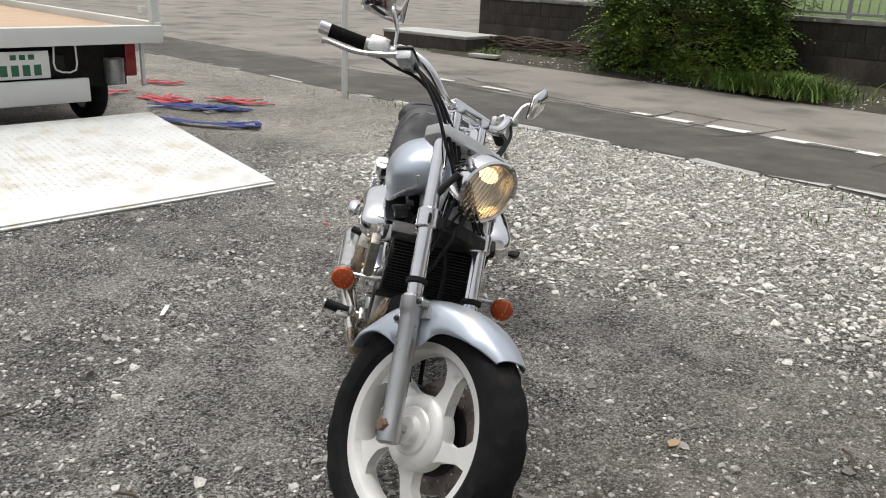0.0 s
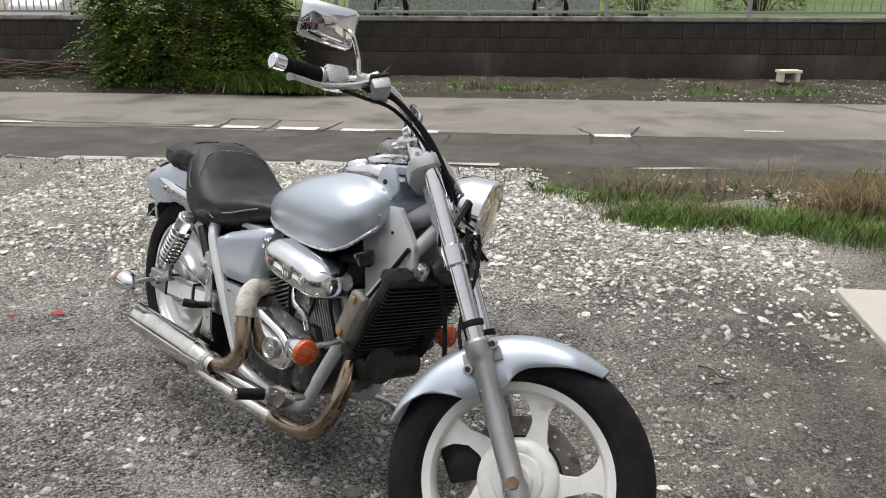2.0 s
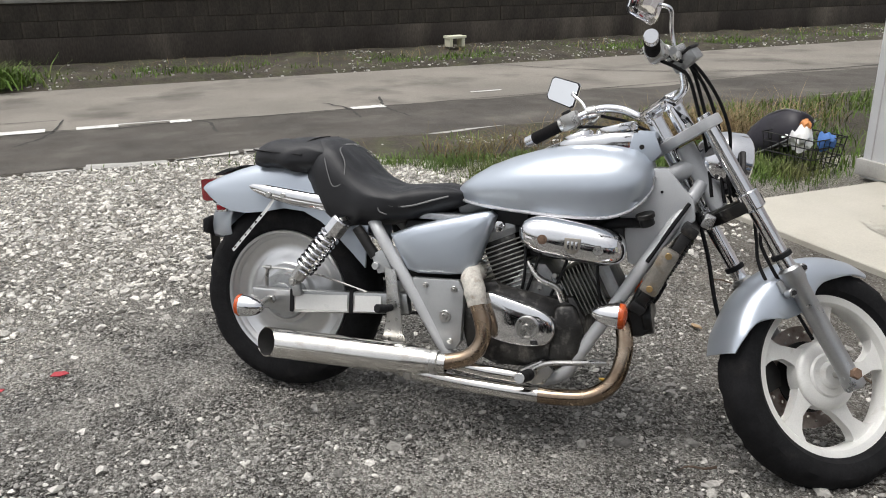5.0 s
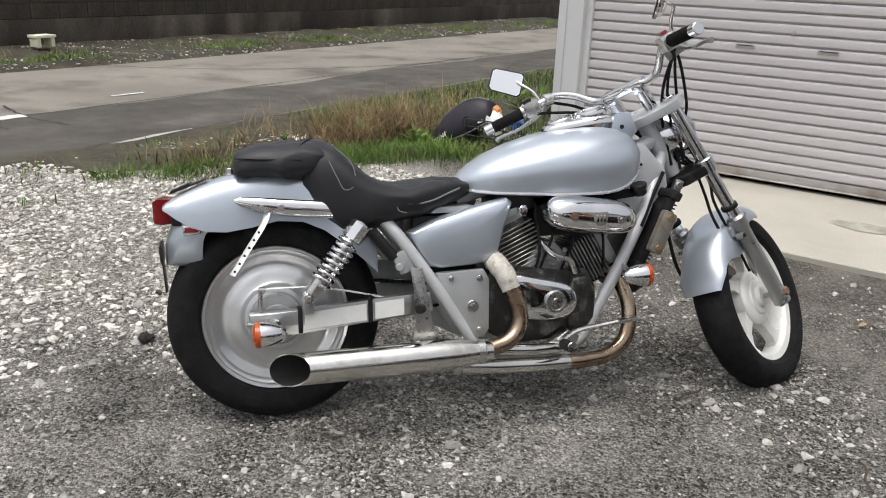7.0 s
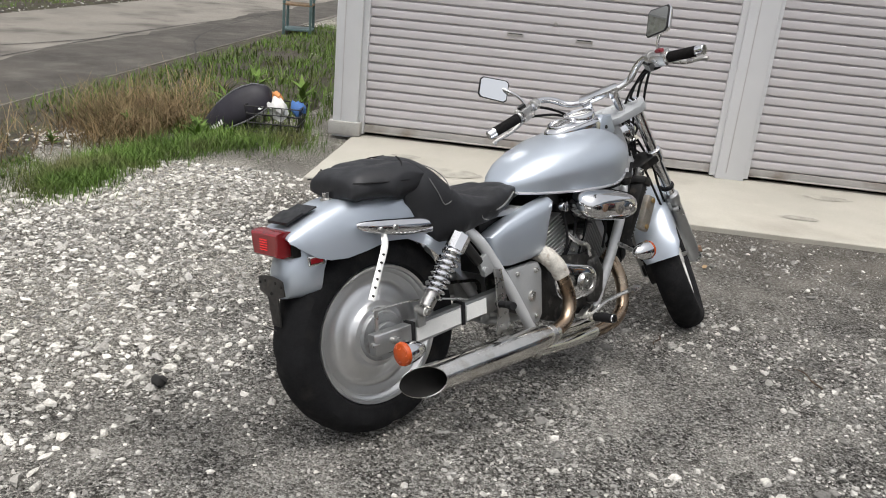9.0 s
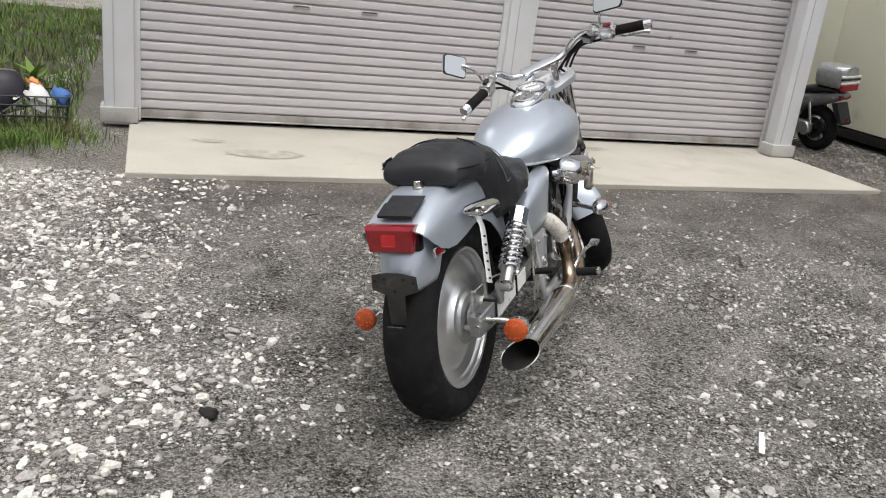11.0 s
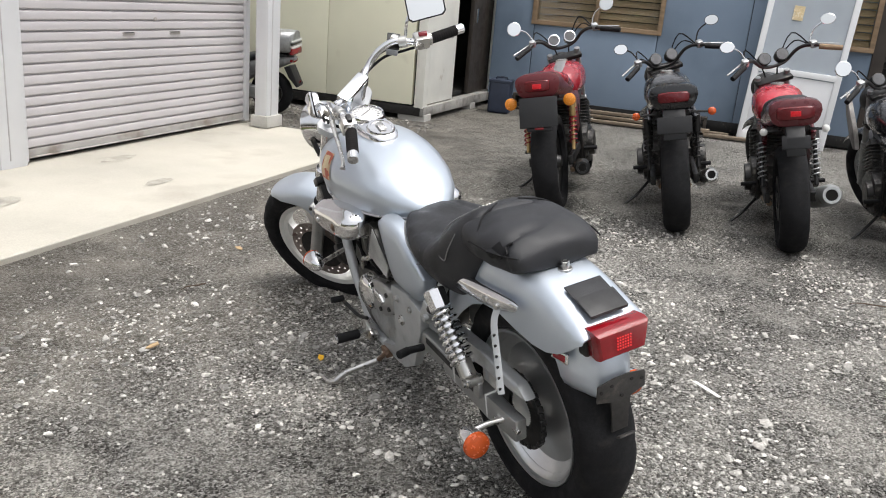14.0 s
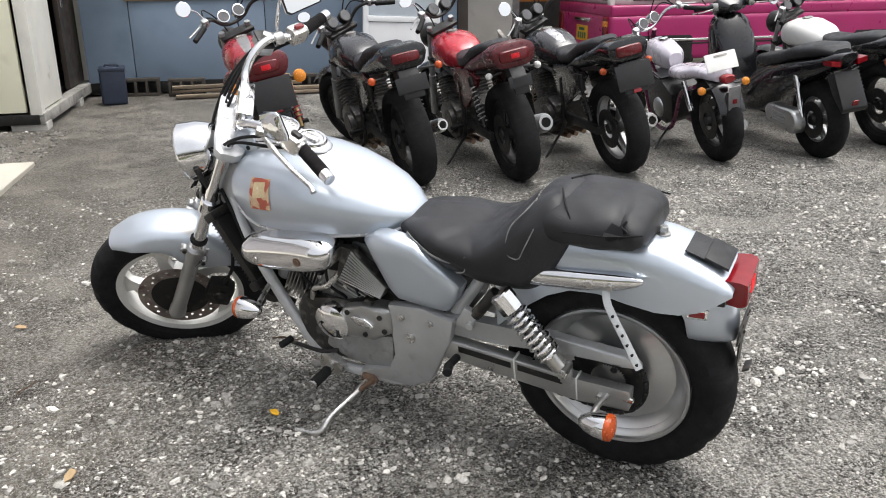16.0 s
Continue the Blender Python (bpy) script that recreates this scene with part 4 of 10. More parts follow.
lathe(bm, [(0.05, 0.045), (0.098, 0.052), (0.098, 0.058), (0.05, 0.06)], FW, 40)
wheel_part("disc_carrier", bm, BLACK_METAL, front_wheel)

# fork legs
front_fork = new("front_fork")
front_fork.parent = bike
for s in (-1, 1):
    y = 0.104 * s
    bm = B_()
    cyl(bm, (0.02, y, -0.16), (0.02, y, 0.315), 0.0205, 20)
    fpart("upper_tube", bm, CHROME, front_fork, "chromed upper fork tube")
    bm = B_()
    lathe(bm, [(0.024, 0), (0.029, 0.004), (0.029, 0.03), (0.0255, 0.04), (0.0255, 0.3), (0.028, 0.315), (0.031, 0.322), (0.031, 0.352), (0.024, 0.36)], T(0.02, y, WHEEL_U - 0.04), 24)
    box(bm, 0.055, 0.022, 0.05, T(0.02, y, WHEEL_U - 0.018), 0.008)
    for f in (-0.034, 0.034):
        cyl(bm, (0.02 + f, y - 0.012, WHEEL_U + 0.278 + f * 0.6), (0.02 + f, y + 0.012, WHEEL_U + 0.278 + f * 0.6), 0.012, 12)
        box(bm, 0.03, 0.016, 0.02, T(0.02 + f * 0.6, y, WHEEL_U + 0.278 + f * 0.6), 0.004)
    fpart("lower_slider", bm, FORK_ALU, front_fork, "dull grey fork slider")
    bm = B_()
    cyl(bm, (0.02, y, -0.104), (0.02, y, -0.09), 0.0275, 20)
    fpart("dust_seal", bm, RUBBER, front_fork)
    for f in (-0.034, 0.034):
        bm = B_()
        cyl(bm, (0.02 + f, y + s * 0.012, WHEEL_U + 0.278 + f * 0.6), (0.02 + f, y + s * 0.018, WHEEL_U + 0.278 + f * 0.6), 0.007, 6)
        fpart("bolt", bm, BLACK_METAL, front_fork)
    bm = B_()
    cyl(bm, (0.02, y, 0.315), (0.02, y, 0.327), 0.019, 18)
    fpart("fork_cap", bm, CHROME, front_fork)
bm = B_()
cyl(bm, (0.02, -0.128, WHEEL_U), (0.02, 0.128, WHEEL_U), 0.009, 12)
fpart("axle", bm, STEEL, front_fork)
bm = B_()
cyl(bm, (0.02, -0.118, WHEEL_U), (0.02, -0.14, WHEEL_U), 0.0155, 6)
fpart("axle_nut", bm, RUST, front_fork, "rusty axle nut")
# clamps
bm = B_()
prism(bm, [(-0.045, -0.05), (0.0, -0.125), (0.045, -0.125), (0.05, -0.05), (0.05, 0.05), (0.045, 0.125), (0.0, 0.125), (-0.045, 0.05)], 0.034, T(0, 0, 0.06), 0.007)
fpart("lower_clamp", bm, BLACK_METAL, front_fork)
for s in (-1, 1):
    bm = B_()
    cyl(bm, (0.02, s * 0.104, 0.04), (0.02, s * 0.104, 0.092), 0.029, 20)
    fpart("clamp_ring", bm, CHROME, front_fork)
bm = B_()
prism(bm, [(-0.052, -0.045), (-0.028, -0.125), (-0.008, -0.142), (0.036, -0.142), (0.052, -0.125), (0.055, -0.05), (0.055, 0.05), (0.052, 0.125), (0.036, 0.142), (-0.008, 0.142), (-0.028, 0.125), (-0.052, 0.045)], 0.03, T(0, 0, 0.3), 0.007)
upper_clamp = fpart("upper_clamp", bm, NECK, front_fork, "grey upper fork clamp")
for y in (-0.075, -0.025, 0.025, 0.075):
    bm = B_()
    cyl(bm, (0.03, y, 0.313), (0.03, y, 0.3165), 0.0085, 14)
    fpart("clamp_dimple", bm, SILVER_DULL, upper_clamp)
for s in (-1, 1):
    bm = B_()
    box(bm, 0.046, 0.03, 0.105, T(-0.008, s * 0.052, 0.352), 0.011, 3)
    box(bm, 0.05, 0.036, 0.03, T(-0.008, s * 0.052, 0.398), 0.008)
    riser = fpart("riser", bm, CHROME, front_fork, "chrome handlebar riser")
    for k in range(3):
        bm = B_()
        cyl(bm, (-0.008, s * 0.0665, 0.322 + 0.026 * k), (-0.008, s * 0.0685, 0.322 + 0.026 * k), 0.0062, 12)
        fpart("riser_dimple", bm, SILVER_DULL, riser)
bm = B_()
box(bm, 0.045, 0.15, 0.022, T(-0.008, 0, 0.412), 0.007)
fpart("bar_clamp", bm, CHROME, front_fork)

# front fender: an arched sheet with skirts round the fork mounts
bm = B_()
rings = []
N = 42
edge_r = [(34, 0.300), (45, 0.283), (58, 0.262), (68, 0.250), (74, 0.236), (80, 0.208), (86, 0.198), (98, 0.198), (108, 0.214), (116, 0.252), (122, 0.280), (128, 0.294), (134, 0.303), (141, 0.312)]


def edge_at(a):
    for (a0, r0), (a1, r1) in zip(edge_r, edge_r[1:]):
        if a <= a1:
            return r0 + (r1 - r0) * max(0, a - a0) / (a1 - a0)
    return edge_r[-1][1]


for i in range(N + 1):
    deg = 34 + (141 - 34) * i / N
    a = radians(deg)
    t = i / N
    R = 0.322 + 0.005 * math.sin(math.pi * t)
    w = 0.083 * min(1.0, 0.62 + 3.0 * t, 0.78 + 2.5 * (1 - t))
    low = edge_at(deg)
    outer = []
    for k in range(17):
        q = -1 + k / 8.0
        c = math.cos(q * math.pi / 2)
        yy = w * math.copysign(min(1.0, abs(q) * 1.28) ** 0.92, q) if abs(q) < 0.78 else w * math.copysign(1.0, q)
        drop = (1 - math.sqrt(max(0, 1 - min(1, abs(q) / 0.78) ** 2.4))) * 0.045
        rr = R - drop
        if abs(q) >= 0.78:
            rr = (R - 0.045) + (low - (R - 0.045)) * (abs(q) - 0.75) / 0.25
        outer.append((max(rr, low) if low < R - 0.045 else R - (R - low) * min(1, drop / 0.045), yy))
    inner = [(r - 0.0035, y * 0.965) for r, y in outer[::-1]]
    rings.append([Vector((0.02 + r * math.cos(a), y, WHEEL_U + r * math.sin(a))) for r, y in outer + inner])
loft(bm, rings)
fpart("front_fender", bm, SILVER, None, "silver front fender with a chipped edge", 50)
for s in (-1, 1):
    bm = B_()
    box(bm, 0.09, 0.012, 0.035, T(0.022, s * 0.086, WHEEL_U + 0.28), 0.005)
    fpart("fender_bracket", bm, SILVER_DULL, None)

# brake caliper
bm = B_()
prism(bm, [(-0.05, -0.05), (0.02, -0.055), (0.04, -0.02), (0.035, 0.045), (-0.02, 0.06), (-0.055, 0.03)], 0.05, T(-0.095, 0.066, WHEEL_U + 0.075) @ SIDE, 0.01)
cyl(bm, (-0.105, 0.088, WHEEL_U + 0.08), (-0.105, 0.104, WHEEL_U + 0.08), 0.024, 16)
fpart("brake_caliper", bm, BLACK_METAL, None, "black brake caliper")
bm = B_()
tube(bm, [(-0.1, 0.09, WHEEL_U + 0.13), (-0.11, 0.1, -0.2), (-0.06, 0.07, -0.02), (-0.05, 0.03, 0.1)], 0.006, 8)
fpart("brake_hose", bm, RUBBER, None)

# headlight
HL = T(0.085, 0, 0.187) @ pose(0, 0, 0, 0, 90 + RAKE + 4, 0)
bm = B_()
lathe(bm, [(0.006, -0.085), (0.04, -0.078), (0.068, -0.055), (0.083, -0.02), (0.088, 0.02), (0.09, 0.034), (0.086, 0.04), (0.079, 0.036), (0.077, 0.03), (0.075, 0.02), (0.06, -0.018), (0.006, -0.05)], HL, 44)
headlight = fpart("headlight", bm, CHROME, None, "round chrome headlight, lit warm yellow")
bm = B_()
lathe(bm, [(0.004, -0.042), (0.02, -0.04), (0.04, -0.03), (0.06, -0.012), (0.072, 0.01), (0.0765, 0.033), (0.077, 0.031), (0.073, 0.008), (0.061, -0.014), (0.04, -0.032), (0.02, -0.042), (0.004, -0.044)], HL, 40)
fpart("reflector_bowl", bm, SPUN, headlight, "bright reflector bowl")
bm = B_()
lathe(bm, [(0.004, 0.046), (0.03, 0.0455), (0.055, 0.042), (0.078, 0.034), (0.078, 0.031), (0.055, 0.039), (0.03, 0.0425), (0.004, 0.043)], HL, 40)
lens = fpart("lens", bm, GLASS, headlight, "ribbed glass lens")
lens.visible_shadow = False
bm = B_()
for i in range(13):
    y = -0.066 + 0.011 * i
    L = math.sqrt(max(0.0, 0.074 ** 2 - y * y))
    box(bm, 2 * L, 0.003, 0.003, HL @ T(0, y, 0.041 - 0.07 * (y * y) * 20), 0)
rib = fpart("lens_rib", bm, GLASS, lens)
rib.visible_shadow = False
bm = B_()
sphere(bm, (0, 0, 0), 0.02, 0.034, 0.014, 16, HL @ T(-0.034, 0, -0.002))
fpart("bulb", bm, LAMP_GLOW, headlight, "glowing warm bulb")
for s in (-1, 1):
    bm = B_()
    tube(bm, [(0.02, s * 0.1, 0.12), (0.05, s * 0.1, 0.15), (0.085, s * 0.088, 0.187)], 0.009, 8)
    fpart("headlight_bracket", bm, BLACK_METAL, None)

# handlebar
bm = B_()
half = [(-0.008, 0.0, 0.402), (-0.006, 0.07, 0.403), (0.002, 0.12, 0.415), (-0.01, 0.165, 0.462), (-0.045, 0.205, 0.497), (-0.1, 0.232, 0.507), (-0.148, 0.277, 0.514), (-0.177, 0.323, 0.5192), (-0.206, 0.369, 0.5245)]
full = [(f, -y, u) for f, y, u in half[:0:-1]] + half
tube(bm, full, 0.0125, 14, 6)
handlebar = fpart("handlebar", bm, CHROME, None, "wide chrome handlebar")
for s in (-1, 1):
    g0, g1 = Vector((-0.148, s * 0.277, 0.514)), Vector((-0.206, s * 0.369, 0.5245))
    d = (g1 - g0).normalized()
    bm = B_()
    prof = [(0.0155, 0.0), (0.0185, 0.003)]
    for k in range(10):
        prof += [(0.0185, 0.006 + k * 0.0095), (0.0179, 0.008 + k * 0.0095), (0.0179, 0.0115 + k * 0.0095), (0.0185, 0.0135 + k * 0.0095)]
    prof += [(0.0185, 0.105), (0.015, 0.108)]
    lathe(bm, prof, along(g0, g1), 20)
    grip = fpart("grip", bm, GRIP_RUBBER, handlebar, "black ribbed rubber grip")
    bm = B_()
    cyl(bm, g0 + d * 0.104, g0 + d * 0.135, 0.0175, 20)
    fpart("bar_end", bm, CHROME, handlebar, "chrome bar end")
    # switch housing
    c0, c1 = Vector((-0.104, s * 0.234, 0.5075)), Vector((-0.146, s * 0.2755, 0.514))
    bm = B_()
    box(bm, 0.048, 0.05, 0.058, along(c0, c1) @ T(0, 0, 0.03), 0.012)
    cyl(bm, c1 - (c1 - c0).normalized() * 0.006, c1 + (c1 - c0).normalized() * 0.008, 0.021, 18)
    sw = fpart("switch_housing", bm, STEEL, handlebar, "polished switch housing")
    bm = B_()
    box(bm, 0.016, 0.03, 0.012, along(c0, c1) @ T(0, 0.028, 0.034) @ pose(0, 0, 0, 90, 0, 0), 0.003)
    fpart("switch", bm, RED_PAINT if s < 0 else BLACK_METAL, sw, "red stop switch" if s < 0 else "")
    # lever perch and lever
    bm = B_()
    cyl(bm, (-0.06, s * 0.212, 0.497), (-0.085, s * 0.226, 0.5065), 0.02, 16)
    box(bm, 0.05, 0.024, 0.022, T(-0.05, s * 0.225, 0.495), 0.006)
    fpart("lever_perch", bm, STEEL, handlebar)
    bm = B_()
    tube(bm, [(-0.05, s * 0.228, 0.486), (-0.085, s * 0.265, 0.474), (-0.138, s * 0.32, 0.468), (-0.18, s * 0.375, 0.478), (-0.19, s * 0.394, 0.475)], [0.009, 0.008, 0.0065, 0.006, 0.009], 8, 5)
    fpart("lever", bm, STEEL, handlebar, "dull aluminium hand lever")
    # mirror
    mc = Vector((-0.10, -0.285, 0.63)) if s < 0 else Vector((-0.05, 0.333, 0.611))
    root = Vector((-0.067, s * 0.25, 0.505))
    bm = B_()
    tube(bm, [tuple(root), (-0.058, s * 0.262, 0.545), (-0.055, s * 0.29, 0.585), tuple(mc + Vector((0.022, -s * 0.012, -0.012))), tuple(mc + Vector((0.008, 0, 0.004)))], 0.0055, 10)
    mirror = fpart("mirror", bm, CHROME, handlebar, "chrome mirror on a bent stalk")
    wn_ = Vector((-0.85, 0.43, 0.1) if s < 0 else (-0.42, -0.86, 0.28)).normalized()
    wr = Vector((0, 0, 1)).cross(wn_).normalized()
    face = Matrix((wr, wn_.cross(wr), wn_)).transposed().to_4x4()
    mm = T(*mc) @ (BIKE @ FORK).to_3x3().inverted().to_4x4() @ face @ pose(0, 0, 0, 0, 0, 16 if s < 0 else -8) @ Matrix.Scale(1.0 if s < 0 else 0.86, 4)
    bm = B_()
    shape = [(-0.07, -0.032), (-0.058, -0.044), (0.05, -0.05), (0.062, -0.04), (0.062, 0.036), (0.05, 0.045), (-0.058, 0.044), (-0.07, 0.034)]
    shape = [(x * (1 if s > 0 else -1), y) for x, y in shape][::(1 if s > 0 else -1)]
    rr = []
    for sc_, dz in ((0.985, 0.003), (1.0, -0.003), (0.9, -0.014), (0.62, -0.024), (0.2, -0.028)):
        rr.append([mm @ Vector((x * sc_, y * sc_, dz)) for x, y in shape])
    loft(bm, rr)
    fpart("mirror_shell", bm, CHROME, mirror)
    bm = B_()
    prism(bm, [(x * 1.0, y * 1.0) for x, y in shape], 0.005, mm @ T(0, 0, 0.0035), 0.0015, 1)
    fpart("mirror_rim", bm, PLASTIC, mirror, "black plastic rim")
    bm = B_()
    prism(bm, [(x * 0.925, y * 0.91) for x, y in shape], 0.003, mm @ T(0, 0, 0.0055))
    fpart("mirror_glass", bm, MIRROR, mirror, "mirror glass")
# master cylinder on the right
bm = B_()
box(bm, 0.042, 0.07, 0.03, T(-0.035, -0.225, 0.462) @ pose(0, 0, 0, -6, 0, 25), 0.006)
fpart("brake_fluid_reservoir", bm, CAST, handlebar, "square grey brake fluid reservoir")
bm = B_()
box(bm, 0.046, 0.074, 0.008, T(-0.035, -0.225, 0.48) @ pose(0, 0, 0, -6, 0, 25), 0.003)
fpart("reservoir_lid", bm, BLACK_METAL, handlebar)
# cables
cables = [
    [(-0.09, -0.24, 0.495), (-0.055, -0.23, 0.465), (-0.01, -0.195, 0.44), (0.02, -0.14, 0.385), (0.035, -0.09, 0.31), (0.035, -0.05, 0.2), (0.0, -0.03, 0.09)],
    [(-0.06, -0.225, 0.485), (-0.015, -0.205, 0.445), (0.028, -0.155, 0.375), (0.045, -0.11, 0.29), (0.045, -0.07, 0.21), (0.02, -0.04, 0.1)],
    [(-0.045, -0.225, 0.49), (0.0, -0.205, 0.43), (0.04, -0.165, 0.345), (0.055, -0.125, 0.26), (0.055, -0.08, 0.2), (0.04, -0.04, 0.12)],
    [(-0.12, -0.25, 0.485), (-0.075, -0.23, 0.455), (-0.02, -0.18, 0.425), (0.02, -0.1, 0.35), (0.03, -0.04, 0.25), (-0.02, -0.02, 0.12)],
    [(-0.12, 0.25, 0.485), (-0.07, 0.23, 0.455), (-0.005, 0.165, 0.39), (0.025, 0.08, 0.29), (0.03, 0.02, 0.2), (-0.02, 0.02, 0.1)],
    [(-0.045, 0.225, 0.48), (0.0, 0.18, 0.42), (0.03, 0.11, 0.32), (0.035, 0.05, 0.22), (0.0, 0.03, 0.12)],
    [(0.05, -0.03, 0.28), (0.07, -0.05, 0.2), (0.05, -0.07, 0.08), (0.03, -0.08, 0.0), (0.0, -0.075, -0.06), (0.0, -0.07, -0.2), (0.01, -0.06, -0.34)],
    [(0.045, -0.01, 0.2), (0.08, -0.02, 0.13), (0.06, -0.04, 0.04), (0.02, -0.05, -0.03), (-0.02, -0.055, -0.1), (-0.03, -0.06, -0.22)],
]
for c in cables:
    bm = B_()
    tube(bm, c, 0.0048, 8, 6)
    fpart("cable", bm, RUBBER, handlebar)
bm = B_()
rng = random.Random(2)
for k in range(12):
    a = (0.04 + rng.uniform(-0.02, 0.02), rng.uniform(-0.05, 0.04), 0.16 + rng.uniform(-0.05, 0.06))
    b = (0.06 + rng.uniform(-0.02, 0.02), rng.uniform(-0.07, 0.05), 0.1 + rng.uniform(-0.05, 0.05))
    c = (0.02, rng.uniform(-0.04, 0.04), 0.22 + rng.uniform(-0.05, 0.06))
    tube(bm, [c, a, b], 0.004, 6, 4)
fpart("wiring_bundle", bm, RUBBER, None, "tangle of black wires behind the headlight")

# ---- frame and tank ----
hd = Vector((-math.sin(radians(RAKE)), 0, math.cos(radians(RAKE))))
P0 = Vector((1.339, 0, 0.62))
bm = B_()
cyl(bm, P0 + hd * 0.082, P0 + hd * 0.28, 0.026, 20)
part("steering_head", bm, NECK, bike, "silver steering head")
bm = B_()
tube(bm, [tuple(P0 + hd * 0.22), (1.1, 0, 0.74), (0.95, 0, 0.72), (0.75, 0, 0.69), (0.55, 0, 0.63)], 0.026, 12)
part("backbone_tube", bm, NECK, bike)
for s in (-1, 1):
    bm = B_()
    k_in = 0.05 if s > 0 else 0.0
    tube(bm, [tuple(P0 + hd * 0.16 + Vector((-0.01, s * 0.015, 0))), (1.19, s * 0.06, 0.66), (1.12, s * 0.1, 0.54), (1.03, s * 0.115, 0.38), (0.965, s * 0.115, 0.27), (0.92, s * 0.115, 0.195), (0.85, s * 0.115, 0.165), (0.7, s * 0.12, 0.165), (0.6, s * 0.125, 0.185), (0.56, s * 0.13 - k_in, 0.23), (0.46, s * 0.138 - k_in, 0.38), (0.365, s * 0.136 - k_in, 0.515), (0.325, s * 0.12 - k_in, 0.565), (0.29, s * 0.085 - k_in, 0.6)], 0.0185 if s < 0 else 0.0172, 14, 6)
    part("frame_tube", bm, NECK, bike, "silver painted frame tube", 50)
for s in (-1, 1):
    bm = B_()
    prism(bm, [(1.0, 0.745), (1.06, 0.785), (1.15, 0.79), (1.225, 0.71), (1.235, 0.655), (1.185, 0.6), (1.1, 0.515), (1.065, 0.52), (1.05, 0.6)], 0.02, T(0, s * 0.06, 0) @ SIDE, 0.006)
    part("frame_gusset", bm, NECK, bike, "pale silver frame gusset")
    bm = B_()
    cyl(bm, (1.14, s * 0.068, 0.725), (1.14, s * 0.074, 0.725), 0.004, 10)
    part("rubber_plug", bm, RUBBER, bike)
    bm = B_()
    tube(bm, [(1.215, s * 0.075, 0.70), (1.165, s * 0.095, 0.615), (1.12, s * 0.118, 0.535)], 0.006, 8)
    part("wiring_sleeve", bm, RUBBER, bike)

# tank: rings from the tail to the nose
bm = B_()
tank_rows = [  # x, top, bottom edge, half width
    (0.545, 0.688, 0.664, 0.03), (0.565, 0.708, 0.660, 0.062), (0.60, 0.735, 0.655, 0.095), (0.65, 0.766, 0.651, 0.125), (0.72, 0.796, 0.648, 0.152), (0.80, 0.822, 0.646, 0.170), (0.88, 0.839, 0.645, 0.180),
    (0.95, 0.847, 0.646, 0.183), (1.01, 0.847, 0.652, 0.180), (1.055, 0.84, 0.668, 0.170), (1.085, 0.828, 0.69, 0.156), (1.105, 0.808, 0.715, 0.132), (1.115, 0.788, 0.738, 0.105)]
rings = []
edge_line = []
for x, top_z, bot, w in tank_rows:
    mid = bot + (top_z - bot) * 0.36
    ring = []
    for k in range(29):
        a = math.pi * k / 28
        ca, sa = math.cos(a), math.sin(a)
        ring.append(Vector((x, w * math.copysign(abs(ca) ** 0.8, ca), mid + (top_z - mid) * sa ** 0.92)))
    ring = [Vector((x, w * 0.9, bot)), Vector((x, w * 0.97, bot + (mid - bot) * 0.5))] + ring + [Vector((x, -w * 0.97, bot + (mid - bot) * 0.5)), Vector((x, -w * 0.9, bot))]
    ring += [Vector((x, -w * 0.45, bot + 0.03)), Vector((x, w * 0.45, bot + 0.03))]
    rings.append(ring)
loft(bm, rings)
tank = part("fuel_tank", bm, SILVER, bike, "silver teardrop fuel tank", 60)
for s in (-1, 1):
    bm = B_()
    tube(bm, [(x, s * w * 0.905, bot) for x, _, bot, w in tank_rows] + [(1.118, s * 0.1, 0.765)], 0.005, 8, 3)
    part("tank_flange", bm, SILVER_TANK, tank)
# sticker on the left front of the tank, plain blocks of colour
bm = B_()
for (x0, x1, z0, z1) in ((0.925, 1.0, 0.715, 0.8),):
    v = []
    for x, z in ((x0, z0 + 0.004), (x1, z0), (x1 - 0.004, z1), (x0 + 0.006, z1)):
        v.append(bm.verts.new((x, 0.1835, z)))
    bm.faces.new(v)
bmesh.ops.subdivide_edges(bm, edges=bm.edges[:], cuts=3, use_grid_fill=True)


def on_tank(v, lift=0.002):
    """The tank's half width at this length and height."""
    for a, b in zip(tank_rows, tank_rows[1:]):
        if a[0] <= v.x <= b[0]:
            t = (v.x - a[0]) / (b[0] - a[0])
            top_z, bot, w = [a[i] + (b[i] - a[i]) * t for i in (1, 2, 3)]
            mid = bot + (top_z - bot) * 0.36
            if v.z <= mid:
                return w * (0.9 + 0.1 * (v.z - bot) / (mid - bot)) + lift
            sa = min(1, ((v.z - mid) / (top_z - mid)) ** (1 / 0.92))
            return w * math.sqrt(max(0, 1 - sa * sa)) ** 0.8 + lift
    return v.y


for v in bm.verts:
    v.co.y = on_tank(v.co, 0.003)
part("sticker", bm, STICKER_RED, tank, "torn red and cream sticker")
bm = B_()
v = [bm.verts.new(p) for p in ((0.94, 0.18, 0.755), (0.985, 0.18, 0.75), (0.982, 0.18, 0.79), (0.944, 0.18, 0.793))]
bm.faces.new(v)
bmesh.ops.subdivide_edges(bm, edges=bm.edges[:], cuts=3, use_grid_fill=True)
for v in bm.verts:
    v.co.y = on_tank(v.co, 0.0045)
part("sticker_patch", bm, STICKER_PALE, tank)

